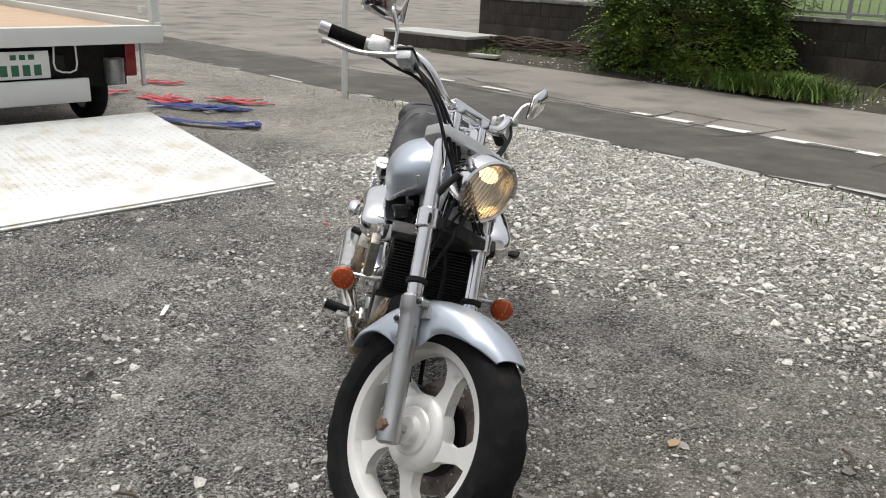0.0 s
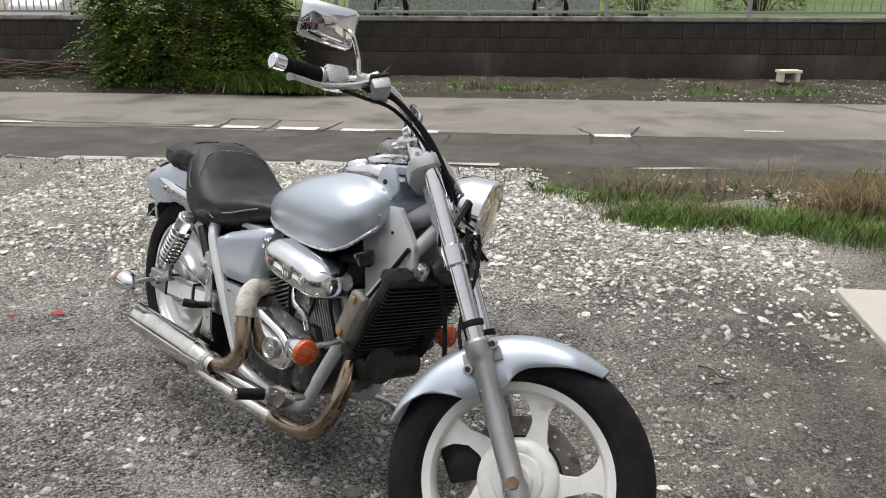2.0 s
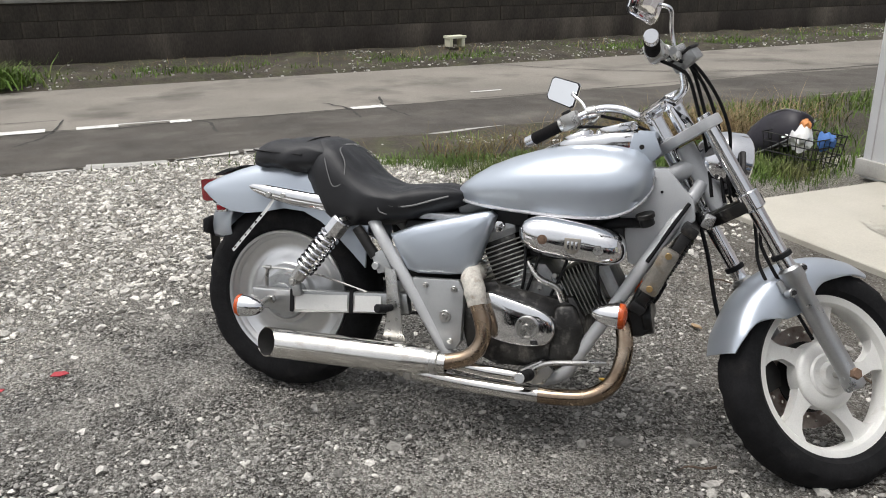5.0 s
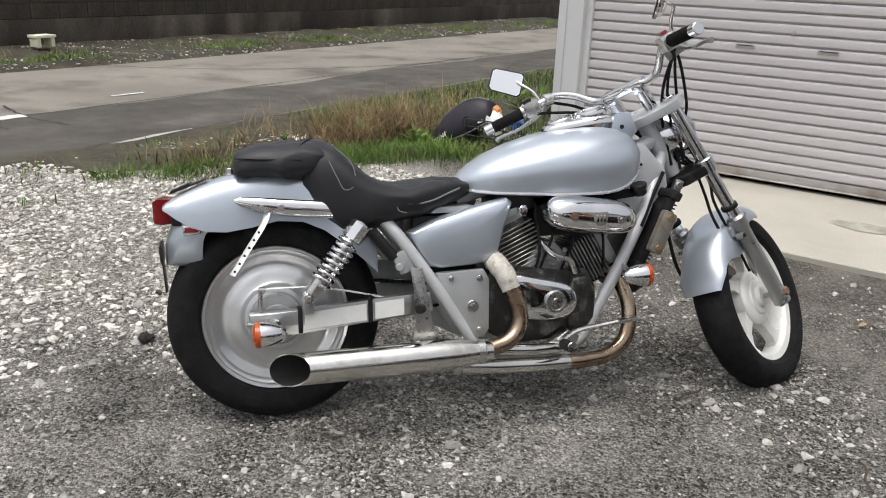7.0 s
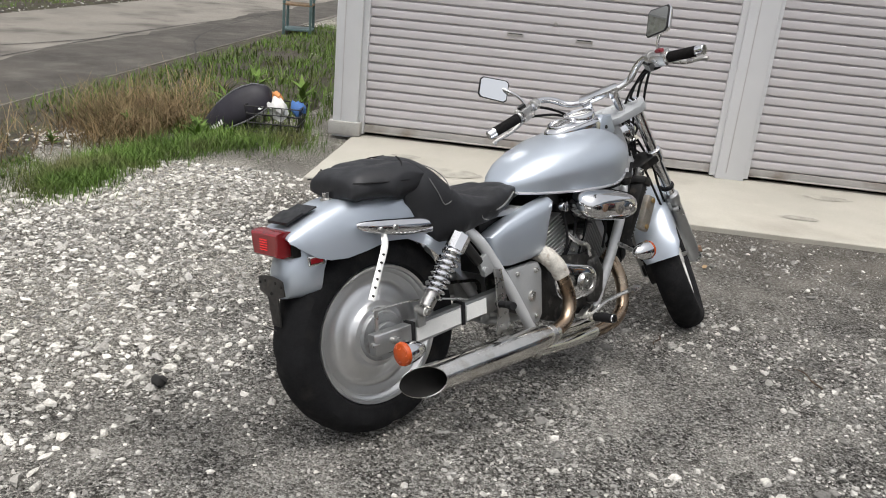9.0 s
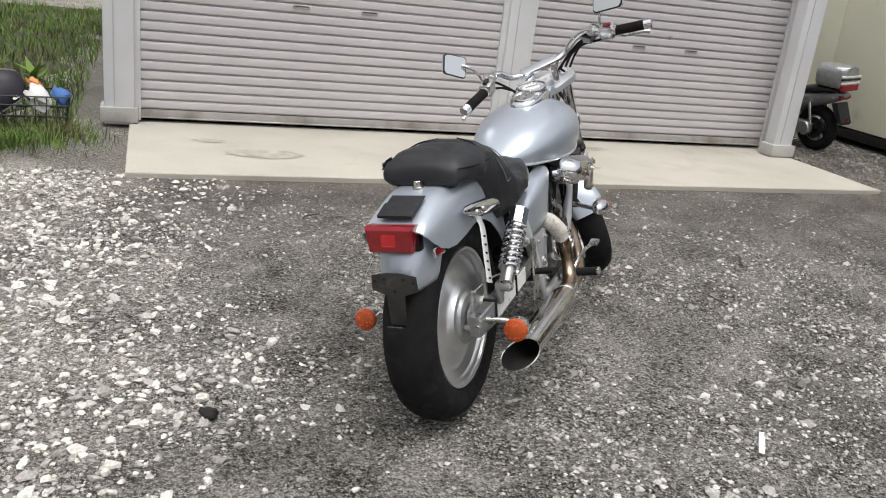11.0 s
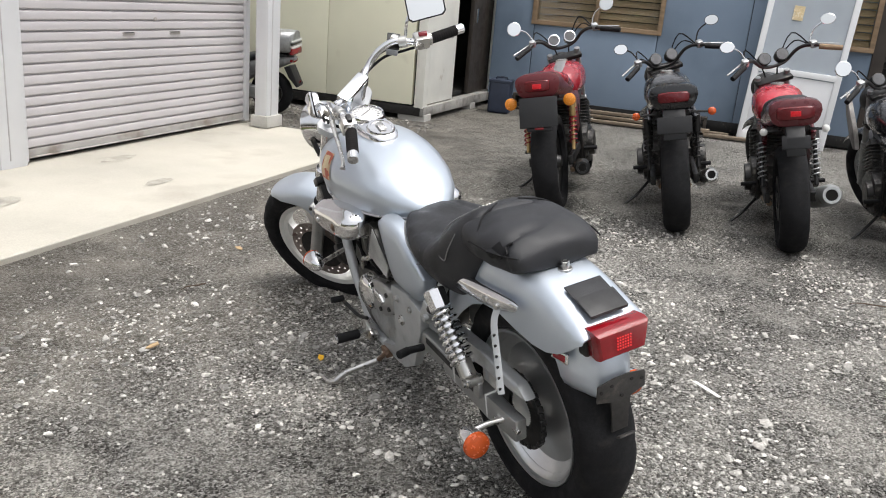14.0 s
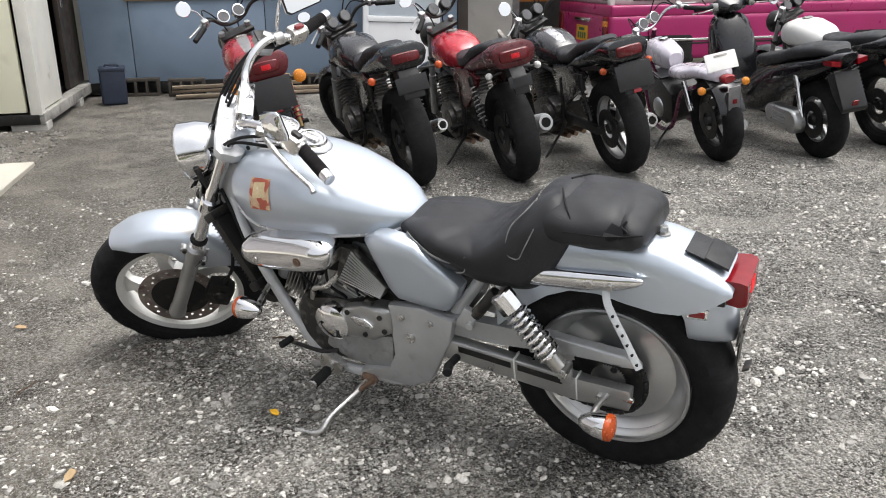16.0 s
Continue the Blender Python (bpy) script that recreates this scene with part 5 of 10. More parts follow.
# console with speedometer and filler cap
bm = B_()
rings = []
for x, zc, w, h in ((0.835, 0.838, 0.016, 0.012), (0.845, 0.842, 0.036, 0.022), (0.875, 0.85, 0.052, 0.03), (0.92, 0.856, 0.06, 0.032), (0.96, 0.862, 0.062, 0.036), (1.0, 0.868, 0.066, 0.042), (1.04, 0.868, 0.064, 0.042), (1.07, 0.862, 0.052, 0.038), (1.085, 0.852, 0.03, 0.03)):
    rings.append(oval(x, zc - 0.012, w, h * 0.75, h * 1.4, 22, 3.0))
loft(bm, rings)
console = part("tank_console", bm, CHROME, bike, "chrome tank console", 50)
SPM = T(1.0, 0, 0.876) @ pose(0, 0, 0, 0, -16, 0)
bm = B_()
lathe(bm, [(0.058, 0.0), (0.06, 0.012), (0.056, 0.022), (0.05, 0.024), (0.047, 0.018), (0.047, 0.0)], SPM, 36, True)
part("speedometer_ring", bm, CHROME, console)
bm = B_()
lathe(bm, [(0.002, 0.014), (0.047, 0.014), (0.047, 0.0), (0.002, 0.0)], SPM, 32)
dial = part("speedometer", bm, DIAL, console, "pale speedometer dial")
bm = B_()
box(bm, 0.05, 0.003, 0.002, SPM @ T(0.01, 0, 0.016) @ pose(0, 0, 0, 0, 0, 125))
for k in range(15):
    a = radians(-130 + k * 18.5)
    box(bm, 0.008, 0.002, 0.0015, SPM @ T(0.039 * math.cos(a), 0.039 * math.sin(a), 0.0155) @ pose(0, 0, 0, 0, 0, math.degrees(a)))
part("speedometer_marks", bm, GREY_PAINT, dial)
CAPM = T(0.893, 0, 0.852) @ pose(0, 0, 0, 0, -20, 0)
bm = B_()
lathe(bm, [(0.046, -0.006), (0.046, 0.012), (0.042, 0.018), (0.036, 0.018), (0.034, 0.014), (0.004, 0.014)], CAPM, 36)
cap = part("filler_cap", bm, CHROME, console, "chrome filler cap with key flap")
bm = B_()
box(bm, 0.045, 0.022, 0.008, CAPM @ T(0, 0, 0.018), 0.003)
part("key_flap", bm, STEEL, cap)
# silver shield ahead of the tank
bm = B_()
for s in (-1, 1):
    prism(bm, [(1.03, 0.80), (1.09, 0.785), (1.13, 0.83), (1.105, 0.885), (1.05, 0.88)], 0.01, T(0, s * 0.058, 0) @ SIDE, 0.004)
box(bm, 0.05, 0.12, 0.02, T(1.085, 0, 0.878), 0.006)
shield = part("console_shield", bm, SILVER, bike, "silver shield under the speedometer")
for s in (-1, 1):
    # black disc colours in the dark of the hole
    bm = B_()
    cyl(bm, (1.075, s * 0.062, 0.843), (1.075, s * 0.066, 0.843), 0.007, 12)
    part("shield_hole", bm, SOOT_SHADE, shield)

# ---- seat ----
bm = B_()
pad_rows = [(-0.104, 0.738, 0.08, 0.02, 0.012), (-0.098, 0.74, 0.104, 0.034, 0.02), (-0.08, 0.741, 0.12, 0.048, 0.028), (-0.045, 0.742, 0.13, 0.06, 0.034), (0.0, 0.743, 0.136, 0.066, 0.038), (0.06, 0.745, 0.138, 0.068, 0.04), (0.115, 0.748, 0.134, 0.064, 0.04), (0.15, 0.752, 0.12, 0.05, 0.034), (0.165, 0.752, 0.09, 0.03, 0.02)]
rings = []
for x, zc, w, up, dn in dense(pad_rows, 4):
    ring = oval(x, zc, w, up, dn, 56, 2.7)
    for v in ring:
        k = crease(x, v.y, v.z, 2.0, 0.008)
        v.z += k
        v.y += k
    rings.append(ring)
loft(bm, rings)
pillion = part("pillion_seat", bm, VINYL, bike, "black padded pillion seat, split seams", 60)
bm = B_()
for s in (-1, 1):
    tube(bm, [(0.12, s * 0.03, 0.818), (0.09, s * 0.09, 0.806), (0.06, s * 0.128, 0.772), (0.07, s * 0.135, 0.74)], 0.0024, 6)
    tube(bm, [(-0.1, s * 0.112, 0.765), (-0.03, s * 0.134, 0.762), (0.08, s * 0.138, 0.76)], 0.0022, 6)
tube(bm, [(-0.06, 0.10, 0.79), (-0.05, 0.112, 0.78), (-0.066, 0.12, 0.77), (-0.05, 0.128, 0.755)], 0.003, 6)
part("piping", bm, RUBBER, pillion)
# a lifted flap of torn vinyl
bm = B_()
v = [bm.verts.new(p) for p in ((-0.03, 0.116, 0.79), (-0.055, 0.122, 0.783), (-0.062, 0.131, 0.766), (-0.03, 0.140, 0.752), (-0.018, 0.133, 0.772), (-0.02, 0.152, 0.771))]
for f in ((0, 1, 4), (1, 2, 4), (2, 3, 5), (2, 5, 4), (4, 5, 3)):
    bm.faces.new([v[j] for j in f])
bmesh.ops.solidify(bm, geom=bm.faces[:], thickness=0.002)
part("torn_flap", bm, VINYL, pillion, "lifted flap of torn vinyl")
bm = B_()
rider_rows = [(0.085, 0.715, 0.10, 0.09, 0.045), (0.115, 0.70, 0.128, 0.118, 0.08), (0.15, 0.685, 0.142, 0.128, 0.118), (0.19, 0.672, 0.151, 0.118, 0.125), (0.24, 0.655, 0.158, 0.088, 0.11), (0.29, 0.645, 0.16, 0.058, 0.092), (0.34, 0.642, 0.157, 0.044, 0.078), (0.40, 0.645, 0.15, 0.042, 0.066), (0.46, 0.652, 0.135, 0.042, 0.056), (0.52, 0.66, 0.11, 0.038, 0.042), (0.565, 0.665, 0.085, 0.028, 0.028), (0.592, 0.667, 0.055, 0.014, 0.014)]
rings = []
for x, zc, w, up, dn in dense(rider_rows, 4):
    ring = oval(x, zc, w, up, dn, 56, 2.9)
    for v in ring:
        k = crease(x, v.y, v.z, 9.0, 0.006)
        v.z += k
        v.y += k * 0.5
    rings.append(ring)
loft(bm, rings)
saddle = part("rider_seat", bm, VINYL, bike, "black vinyl rider seat with stitched front and tears", 60)
bm = B_()
for s in (-1, 1):
    tube(bm, [(0.155, s * 0.135, 0.755), (0.175, s * 0.15, 0.71), (0.195, s * 0.153, 0.675), (0.225, s * 0.152, 0.69), (0.22, s * 0.13, 0.745), (0.185, s * 0.09, 0.785), (0.18, 0.0, 0.792)], 0.0016, 6)
    tube(bm, [(0.34, s * 0.152, 0.655), (0.38, s * 0.15, 0.63), (0.44, s * 0.143, 0.635), (0.5, s * 0.122, 0.655), (0.54, s * 0.1, 0.668)], 0.003, 6)
    tube(bm, [(0.34, s * 0.152, 0.655), (0.345, s * 0.155, 0.615), (0.37, s * 0.154, 0.605)], 0.002, 6)
tagged(part("stitching", bm, VINYL_SEAM, saddle, "pale loose stitching"), kind="stuff")
bm = B_()
rng = random.Random(4)
for k in range(16):
    y = -0.075 + k * 0.01
    box(bm, 0.003, 0.0025, 0.016, T(0.178 - 0.0002 * abs(k - 8) ** 2, y, 0.793 - 0.9 * y * y) @ pose(0, 0, 0, rng.uniform(-25, 25), 40, 0))
part("lacing", bm, STEEL, saddle, "worn silver trim row")
bm = B_()
box(bm, 0.42, 0.2, 0.02, T(0.38, 0, 0.605), 0.006)
part("seat_pan", bm, SILVER_DULL, saddle)
bm = B_()
cyl(bm, (-0.116, 0, 0.716), (-0.116, 0, 0.736), 0.011, 6)
cyl(bm, (-0.116, 0, 0.712), (-0.116, 0, 0.72), 0.017, 14)
part("seat_bolt", bm, STEEL, pillion, "seat fixing bolt")

# ---- rear fender, lamp and bracket ----
bm = B_()
rows = [  # x, top, side bottom, half width
    (-0.315, 0.665, 0.648, 0.088), (-0.305, 0.674, 0.642, 0.094), (-0.275, 0.685, 0.618, 0.099), (-0.235, 0.697, 0.592, 0.103), (-0.19, 0.708, 0.575, 0.106), (-0.13, 0.718, 0.566, 0.108), (-0.06, 0.725, 0.574, 0.110), (0.01, 0.728, 0.59, 0.112),
    (0.08, 0.726, 0.586, 0.113), (0.14, 0.715, 0.560, 0.114), (0.20, 0.69, 0.515, 0.114), (0.25, 0.65, 0.47, 0.112), (0.29, 0.60, 0.43, 0.108)]
rings = []
for x, top_z, bot, w in rows:
    back = max(0.0, (-0.1 - x) / 0.2)
    x, top_z, bot = x + 0.018 * back, top_z - 0.024 * back, bot - 0.02 * back
    outer = []
    for k in range(17):
        q = -1 + k / 8.0
        yy = w * math.copysign(min(1.0, abs(math.sin(q * math.pi / 2)) ** 0.75), q)
        zz = bot + (top_z - bot) * (max(0.0, 1 - abs(q) ** 3.4))
        outer.append(Vector((x, yy, zz)))
    inner = [Vector((x + 0.002, v.y * 0.96, v.z - 0.004 if abs(v.y) < w * 0.95 else v.z)) for v in outer[::-1]]
    rings.append(outer + inner)
loft(bm, rings)
fender = part("rear_fender", bm, SILVER, bike, "broad silver rear fender", 50)
bm = B_()
box(bm, 0.105, 0.098, 0.004, T(-0.228, 0, 0.6885) @ pose(0, 0, 0, 0, -21, 0), 0.0015)
part("rubber_pad", bm, VINYL, fender, "black pad on the fender")
bm = B_()
box(bm, 0.058, 0.1, 0.006, T(-0.25, 0, 0.684) @ pose(0, 0, 0, 0, -23, 0), 0.0015)
part("rubber_pad", bm, PLASTIC, fender)
# tail lamp: tapered red lens on a dark base, rows of small lit points
bm = B_()
rings = []
for x, w, z0, z1 in ((-0.26, 0.06, 0.592, 0.648), (-0.272, 0.066, 0.587, 0.654), (-0.304, 0.069, 0.584, 0.656), (-0.318, 0.068, 0.588, 0.652), (-0.323, 0.064, 0.593, 0.647)):
    rings.append([Vector((x, sy * w * (1 if sz > 0 else 0.86), z1 if sz > 0 else z0)) for sy, sz in ((-1, -1), (-0.5, -1), (0.5, -1), (1, -1), (1, 1), (0.5, 1), (-0.5, 1), (-1, 1))])
loft(bm, rings)
lamp = part("tail_lamp", bm, RED_LENS, bike, "red tail lamp with lit diodes", 30)
led_bm = B_()
cyl(led_bm, (0, 0, 0), (-0.0025, 0, 0), 0.0018, 6)
led_me = mesh_of("diode", led_bm, RED_GLOW)
for i in range(6):
    for j in range(5):
        ob = new("diode", led_me)
        ob.parent = lamp
        ob.location = (-0.3225, (i - 2.5) * 0.0068, 0.62 + (j - 2) * 0.0068)
bm = B_()
box(bm, 0.03, 0.13, 0.07, T(-0.262, 0, 0.615), 0.006)
part("lamp_base", bm, BLACK_METAL, lamp)
# grey rear skirt under the lamp
bm = B_()
rings = []
for z, xo, w in ((0.62, -0.258, 0.088), (0.58, -0.28, 0.091), (0.54, -0.296, 0.088), (0.505, -0.3, 0.082), (0.478, -0.3, 0.07), (0.466, -0.298, 0.054)):
    o = [Vector((xo + 0.1 * abs(q) ** 3.2, w * q, z)) for q in [k / 8 - 1 for k in range(17)]]
    rings.append(o + [Vector((v.x + 0.004, v.y * 0.97, v.z)) for v in o[::-1]])
loft(bm, rings)
skirt = part("rear_skirt", bm, SILVER, bike, "silver rear skirt under the lamp", 50)
for s in (-1, 1):
    bm = B_()
    box(bm, 0.048, 0.008, 0.028, T(-0.222, s * 0.0945, 0.572) @ pose(0, 0, 0, 0, -6, s * 12), 0.0035, 3)
    refl = part("reflector", bm, CHROME, skirt)
    bm = B_()
    box(bm, 0.036, 0.008, 0.017, T(-0.222, s * 0.0965, 0.572) @ pose(0, 0, 0, 0, -6, s * 12), 0.003, 2)
    part("reflector_lens", bm, RED_LENS, refl, "small red side reflector")
bm = B_()
prism(bm, [(-0.064, 0.022), (-0.066, -0.02), (-0.025, -0.03), (-0.022, -0.115), (0.022, -0.115), (0.025, -0.03), (0.066, -0.02), (0.064, 0.022), (0.02, 0.03), (-0.02, 0.03)], 0.004, T(-0.31, 0, 0.502) @ pose(0, 0, 0, 0, -4, 0) @ Matrix(((0, 0, 1, 0), (1, 0, 0, 0), (0, 1, 0, 0), (0, 0, 0, 1))), 0.0015)
box(bm, 0.018, 0.044, 0.004, T(-0.325, 0, 0.386) @ pose(0, 0, 0, 0, 30, 0), 0.001)
hanger = part("plate_bracket", bm, BRACKET, bike, "bare dark metal plate bracket, no plate fitted")
for y, z in ((-0.055, 0.53), (-0.027, 0.538), (0.0, 0.505), (0.027, 0.538), (0.055, 0.53)):
    bm = B_()
    # black discs give the bracket holes their shade
    cyl(bm, (-0.311, y, z - 0.023), (-0.3145, y, z - 0.023), 0.0045, 8)
    part("bracket_hole", bm, SOOT_SHADE, hanger)

# chrome rails beside the fender
for s in (-1, 1):
    bm = B_()
    rings = []
    for x, zc, h, t in ((-0.104, 0.65, 0.005, 0.004), (-0.09, 0.647, 0.013, 0.009), (-0.04, 0.638, 0.0215, 0.014), (0.05, 0.627, 0.0255, 0.016), (0.15, 0.619, 0.025, 0.016), (0.22, 0.612, 0.022, 0.015), (0.262, 0.606, 0.016, 0.011), (0.274, 0.603, 0.007, 0.006)):
        rings.append([Vector((x, s * (0.123 + t * math.cos(a)), zc + h * math.sin(a))) for a in [2 * math.pi * k / 14 for k in range(14)]])
    loft(bm, rings)
    rail = part("fender_rail", bm, CHROME, bike, "chrome fender rail")
    for x in (-0.03, 0.02, 0.175):
        bm = B_()
        cyl(bm, (x, s * 0.132, 0.631), (x, s * 0.143, 0.631), 0.0085, 12)
        cyl(bm, (x, s * 0.095, 0.631), (x, s * 0.122, 0.631), 0.011, 10)
        part("rail_bolt", bm, STEEL, rail)
    # drilled strip down to the hub
    bm = B_()
    tube(bm, [(-0.018, s * 0.13, 0.616), (-0.03, s * 0.148, 0.585), (-0.074, s * 0.17, 0.52), (-0.118, s * 0.192, 0.455)], 0.0092, 4, 4, 0.2)
    # left stay takes the duller silver so that it looks shaded
    strip = part("drilled_strip", bm, STRAP_ALU if s < 0 else SILVER_DULL, bike, "drilled aluminium stay")
    bm = B_()
    for k in range(6):
        t = k / 5
        p = Vector((-0.043 - 0.068 * t, s * (0.1555 + 0.033 * t), 0.565 - 0.1 * t))
        cyl(bm, p - Vector((0, 0.004, 0)), p + Vector((0, 0.004, 0)), 0.0036, 8)
    part("strip_hole", bm, SOOT_SHADE, strip)

# ---- rear wheel ----
RW = T(0, 0, 0.305) @ AX
rear_wheel = new("rear_wheel")
rear_wheel.parent = bike
bm = B_()
lathe(bm, tyre_profile(0.307, 0.207, 0.152), RW, 112, True, tread(0.152, 8))
part("tyre", bm, TYRE, rear_wheel, "wide worn black tyre", 30)
bm = B_()
lathe(bm, [(0.2, -0.062), (0.208, -0.064), (0.21, -0.058), (0.204, -0.056), (0.192, -0.051), (0.183, -0.04), (0.183, 0.04), (0.192, 0.051), (0.204, 0.056), (0.21, 0.058), (0.208, 0.064), (0.2, 0.062), (0.193, 0.036), (0.192, -0.036)], RW, 96, True)
part("rim", bm, SPUN, rear_wheel, "spun alloy rim")
bm = B_()
lathe(bm, [(0.189, -0.043), (0.18, -0.041), (0.165, -0.03), (0.15, -0.028), (0.138, -0.034), (0.12, -0.042), (0.105, -0.044), (0.098, -0.05), (0.09, -0.064), (0.07, -0.07), (0.05, -0.07), (0.045, -0.078), (0.01, -0.08), (0.01, 0.03), (0.07, 0.03), (0.1, 0.024), (0.13, 0.016), (0.16, 0.014), (0.18, 0.036), (0.189, 0.043)], RW, 96, True)
part("wheel_disc", bm, SPUN, rear_wheel, "dished spun alloy disc wheel")
bm = B_()
lathe(bm, [(0.01, -0.09), (0.03, -0.09), (0.034, -0.082), (0.072, -0.078), (0.078, -0.07), (0.078, -0.06), (0.01, -0.06)], RW, 44)
cyl(bm, (0, -0.085, 0.305), (0, -0.1, 0.305), 0.045, 30)
drum = part("drum_brake", bm, CAST, rear_wheel, "grey drum brake hub")
bm = B_()
tube(bm, [(-0.045, -0.105, 0.29), (-0.046, -0.107, 0.345), (-0.044, -0.108, 0.4)], 0.006, 8)
cyl(bm, (-0.045, -0.075, 0.29), (-0.045, -0.118, 0.29), 0.009, 8)
tube(bm, [(-0.06, -0.11, 0.398), (0.1, -0.115, 0.398), (0.25, -0.12, 0.372), (0.4, -0.11, 0.33)], 0.003, 6)
cyl(bm, (-0.05, -0.11, 0.398), (-0.03, -0.11, 0.398), 0.007, 8)
part("brake_arm", bm, STEEL, drum)
# sprocket and chain on the left
bm = B_()
teeth = 44
lathe(bm, [(0.05, 0.068), (0.092, 0.068), (0.1, 0.07), (0.1, 0.075), (0.092, 0.077), (0.05, 0.077)], RW, 88, True, lambda j, h, r: 0.004 if j % 2 else -0.003)
part("sprocket", bm, BLACK_METAL, rear_wheel, "black rear sprocket")
bm = B_()
link_n = 84


def chain_at(t):
    """A loop round both sprockets."""
    c0, r0, c1, r1 = Vector((0, 0.305)), 0.101, Vector((0.5, 0.32)), 0.036
    L1 = math.pi * r0
    L2 = (c1 - c0).length
    L3 = math.pi * r1
    s = t * (L1 + 2 * L2 + L3)
    if s < L1:
        a = math.pi / 2 + s / r0
        return c0 + Vector((math.cos(a), math.sin(a))) * r0
    s -= L1
    if s < L2:
        return (c0 - Vector((0, r0))).lerp(c1 - Vector((0, r1)), s / L2)
    s -= L2
    if s < L3:
        a = -math.pi / 2 + s / r1
        return c1 + Vector((math.cos(a), math.sin(a))) * r1
    s -= L3
    return (c1 + Vector((0, r1))).lerp(c0 + Vector((0, r0)), s / L2)


for k in range(link_n):
    p, q = chain_at(k / link_n), chain_at(((k + 1) / link_n) % 1.0)
    mid = (p + q) / 2
    ang = math.degrees(math.atan2(q.y - p.y, q.x - p.x))
    box(bm, 0.0165, 0.012 if k % 2 else 0.017, 0.0105, T(mid.x, 0.073, mid.y) @ pose(0, 0, 0, 0, -ang, 0), 0.002, 1)
tagged(part("chain", bm, BLACK_METAL, bike, "oily black drive chain"), kind="stuff")

# ---- swingarm, shocks, stays ----
for s in (-1, 1):
    bm = B_()
    prism(bm, [(-0.075, 0.272), (-0.08, 0.335), (0.06, 0.338), (0.44, 0.372), (0.45, 0.31), (0.06, 0.27)], 0.034, T(0, s * 0.122, 0) @ SIDE, 0.007)
    arm = part("swingarm", bm, FORK_ALU, bike, "silver box-section swingarm")
    if s < 0:
        for (x0, x1) in ((0.075, 0.25), (0.275, 0.36)):
            bm = B_()
            k = 0.09
            prism(bm, [(x0, 0.281 + k * (x0 - 0.06)), (x1, 0.281 + k * (x1 - 0.06)), (x1, 0.329 + k * (x1 - 0.06)), (x0, 0.329 + k * (x0 - 0.06))], 0.003, T(0, s * 0.1405, 0) @ SIDE)
            part("swingarm_panel", bm, WHITE_PAINT, arm, "pale inset panel")
        for x in (0.062, 0.262):
            bm = B_()
            box(bm, 0.013, 0.042, 0.072, T(x, s * 0.122, 0.308 + 0.09 * (x - 0.06)), 0.003)
            part("tape_band", bm, RUBBER, arm, "black tape band")
    else:
        # thin dark strips paint the shade of the arm's recess
        for (x0, x1) in ((0.1, 0.225), (0.245, 0.4)):
            bm = B_()
            k = 0.09
            prism(bm, [(x0, 0.309 + k * (x0 - 0.06)), (x1, 0.309 + k * (x1 - 0.06)), (x1, 0.327 + k * (x1 - 0.06)), (x0, 0.327 + k * (x0 - 0.06))], 0.003, T(0, s * 0.1395, 0) @ SIDE)
            part("swingarm_slot", bm, BLACK_METAL, arm, "dark strip drawn as the shaded recess of the swingarm")
        for x in (0.062, 0.235):
            bm = B_()
            box(bm, 0.004, 0.038, 0.069, T(x, s * 0.122, 0.308 + 0.09 * (x - 0.06)), 0.001)
            part("cable_tie", bm, WHITE_PAINT, arm, "thin pale cable tie")
    bm = B_()
    box(bm, 0.03, 0.014, 0.05, T(0.083, s * 0.148, 0.352) @ pose(0, 0, 0, 0, -8, 0), 0.005)
    part("shock_lug", bm, FORK_ALU, arm)
    bm = B_()
    cyl(bm, (-0.005, s * 0.1, 0.305), (-0.005, s * 0.155, 0.305), 0.013, 6)
    part("axle_nut", bm, STEEL, arm)
    bm = B_()
    cyl(bm, (-0.06, s * 0.132, 0.305), (-0.085, s * 0.132, 0.305), 0.008, 8)
    part("axle_adjuster", bm, STEEL, arm)
    # shock absorber
    a, b = Vector((0.233, s * 0.172, 0.572)), Vector((0.084, s * 0.166, 0.378))
    d = (b - a).normalized()
    L = (b - a).length
    shock = new("shock_absorber")
    shock.parent = bike
    bm = B_()
    cyl(bm, a - d * 0.012, a + d * 0.045, 0.031, 8)
    part("top_cover", bm, CHROME, shock, "chrome shock top cover")
    bm = B_()
    cyl(bm, a + d * 0.05, b - d * 0.01, 0.0125, 14)
    cyl(bm, b - d * 0.075, b - d * 0.012, 0.022, 16)
    part("damper", bm, STEEL, shock)
    bm = B_()
    m = along(a, b)
    coil = [m @ Vector((0.029 * math.cos(t * 2 * math.pi / 14), 0.029 * math.sin(t * 2 * math.pi / 14), 0.05 + (L - 0.1) * t / (14 * 8))) for t in range(14 * 8 + 1)]
    tube(bm, coil, 0.0055, 8, 1)
    part("coil_spring", bm, CHROME, shock, "chrome coil spring")
    for p in (a, b):
        bm = B_()
        cyl(bm, p + Vector((0, -s * 0.03, 0)), p + Vector((0, s * 0.016, 0)), 0.0145, 14)
        cyl(bm, p + Vector((0, s * 0.016, 0)), p + Vector((0, s * 0.024, 0)), 0.009, 6)
        part("shock_mount", bm, STEEL, shock)
    # black strut and bracket behind the side cover
    bm = B_()
    tube(bm, [(0.27, s * 0.135, 0.555), (0.335, s * 0.14, 0.475)], 0.016, 12)
    part("rear_strut", bm, BLACK_METAL, bike)
    bm = B_()
    prism(bm, [(0.325, 0.48), (0.36, 0.5), (0.395, 0.44), (0.35, 0.425)], 0.02, T(0, s * 0.143, 0) @ SIDE, 0.005)
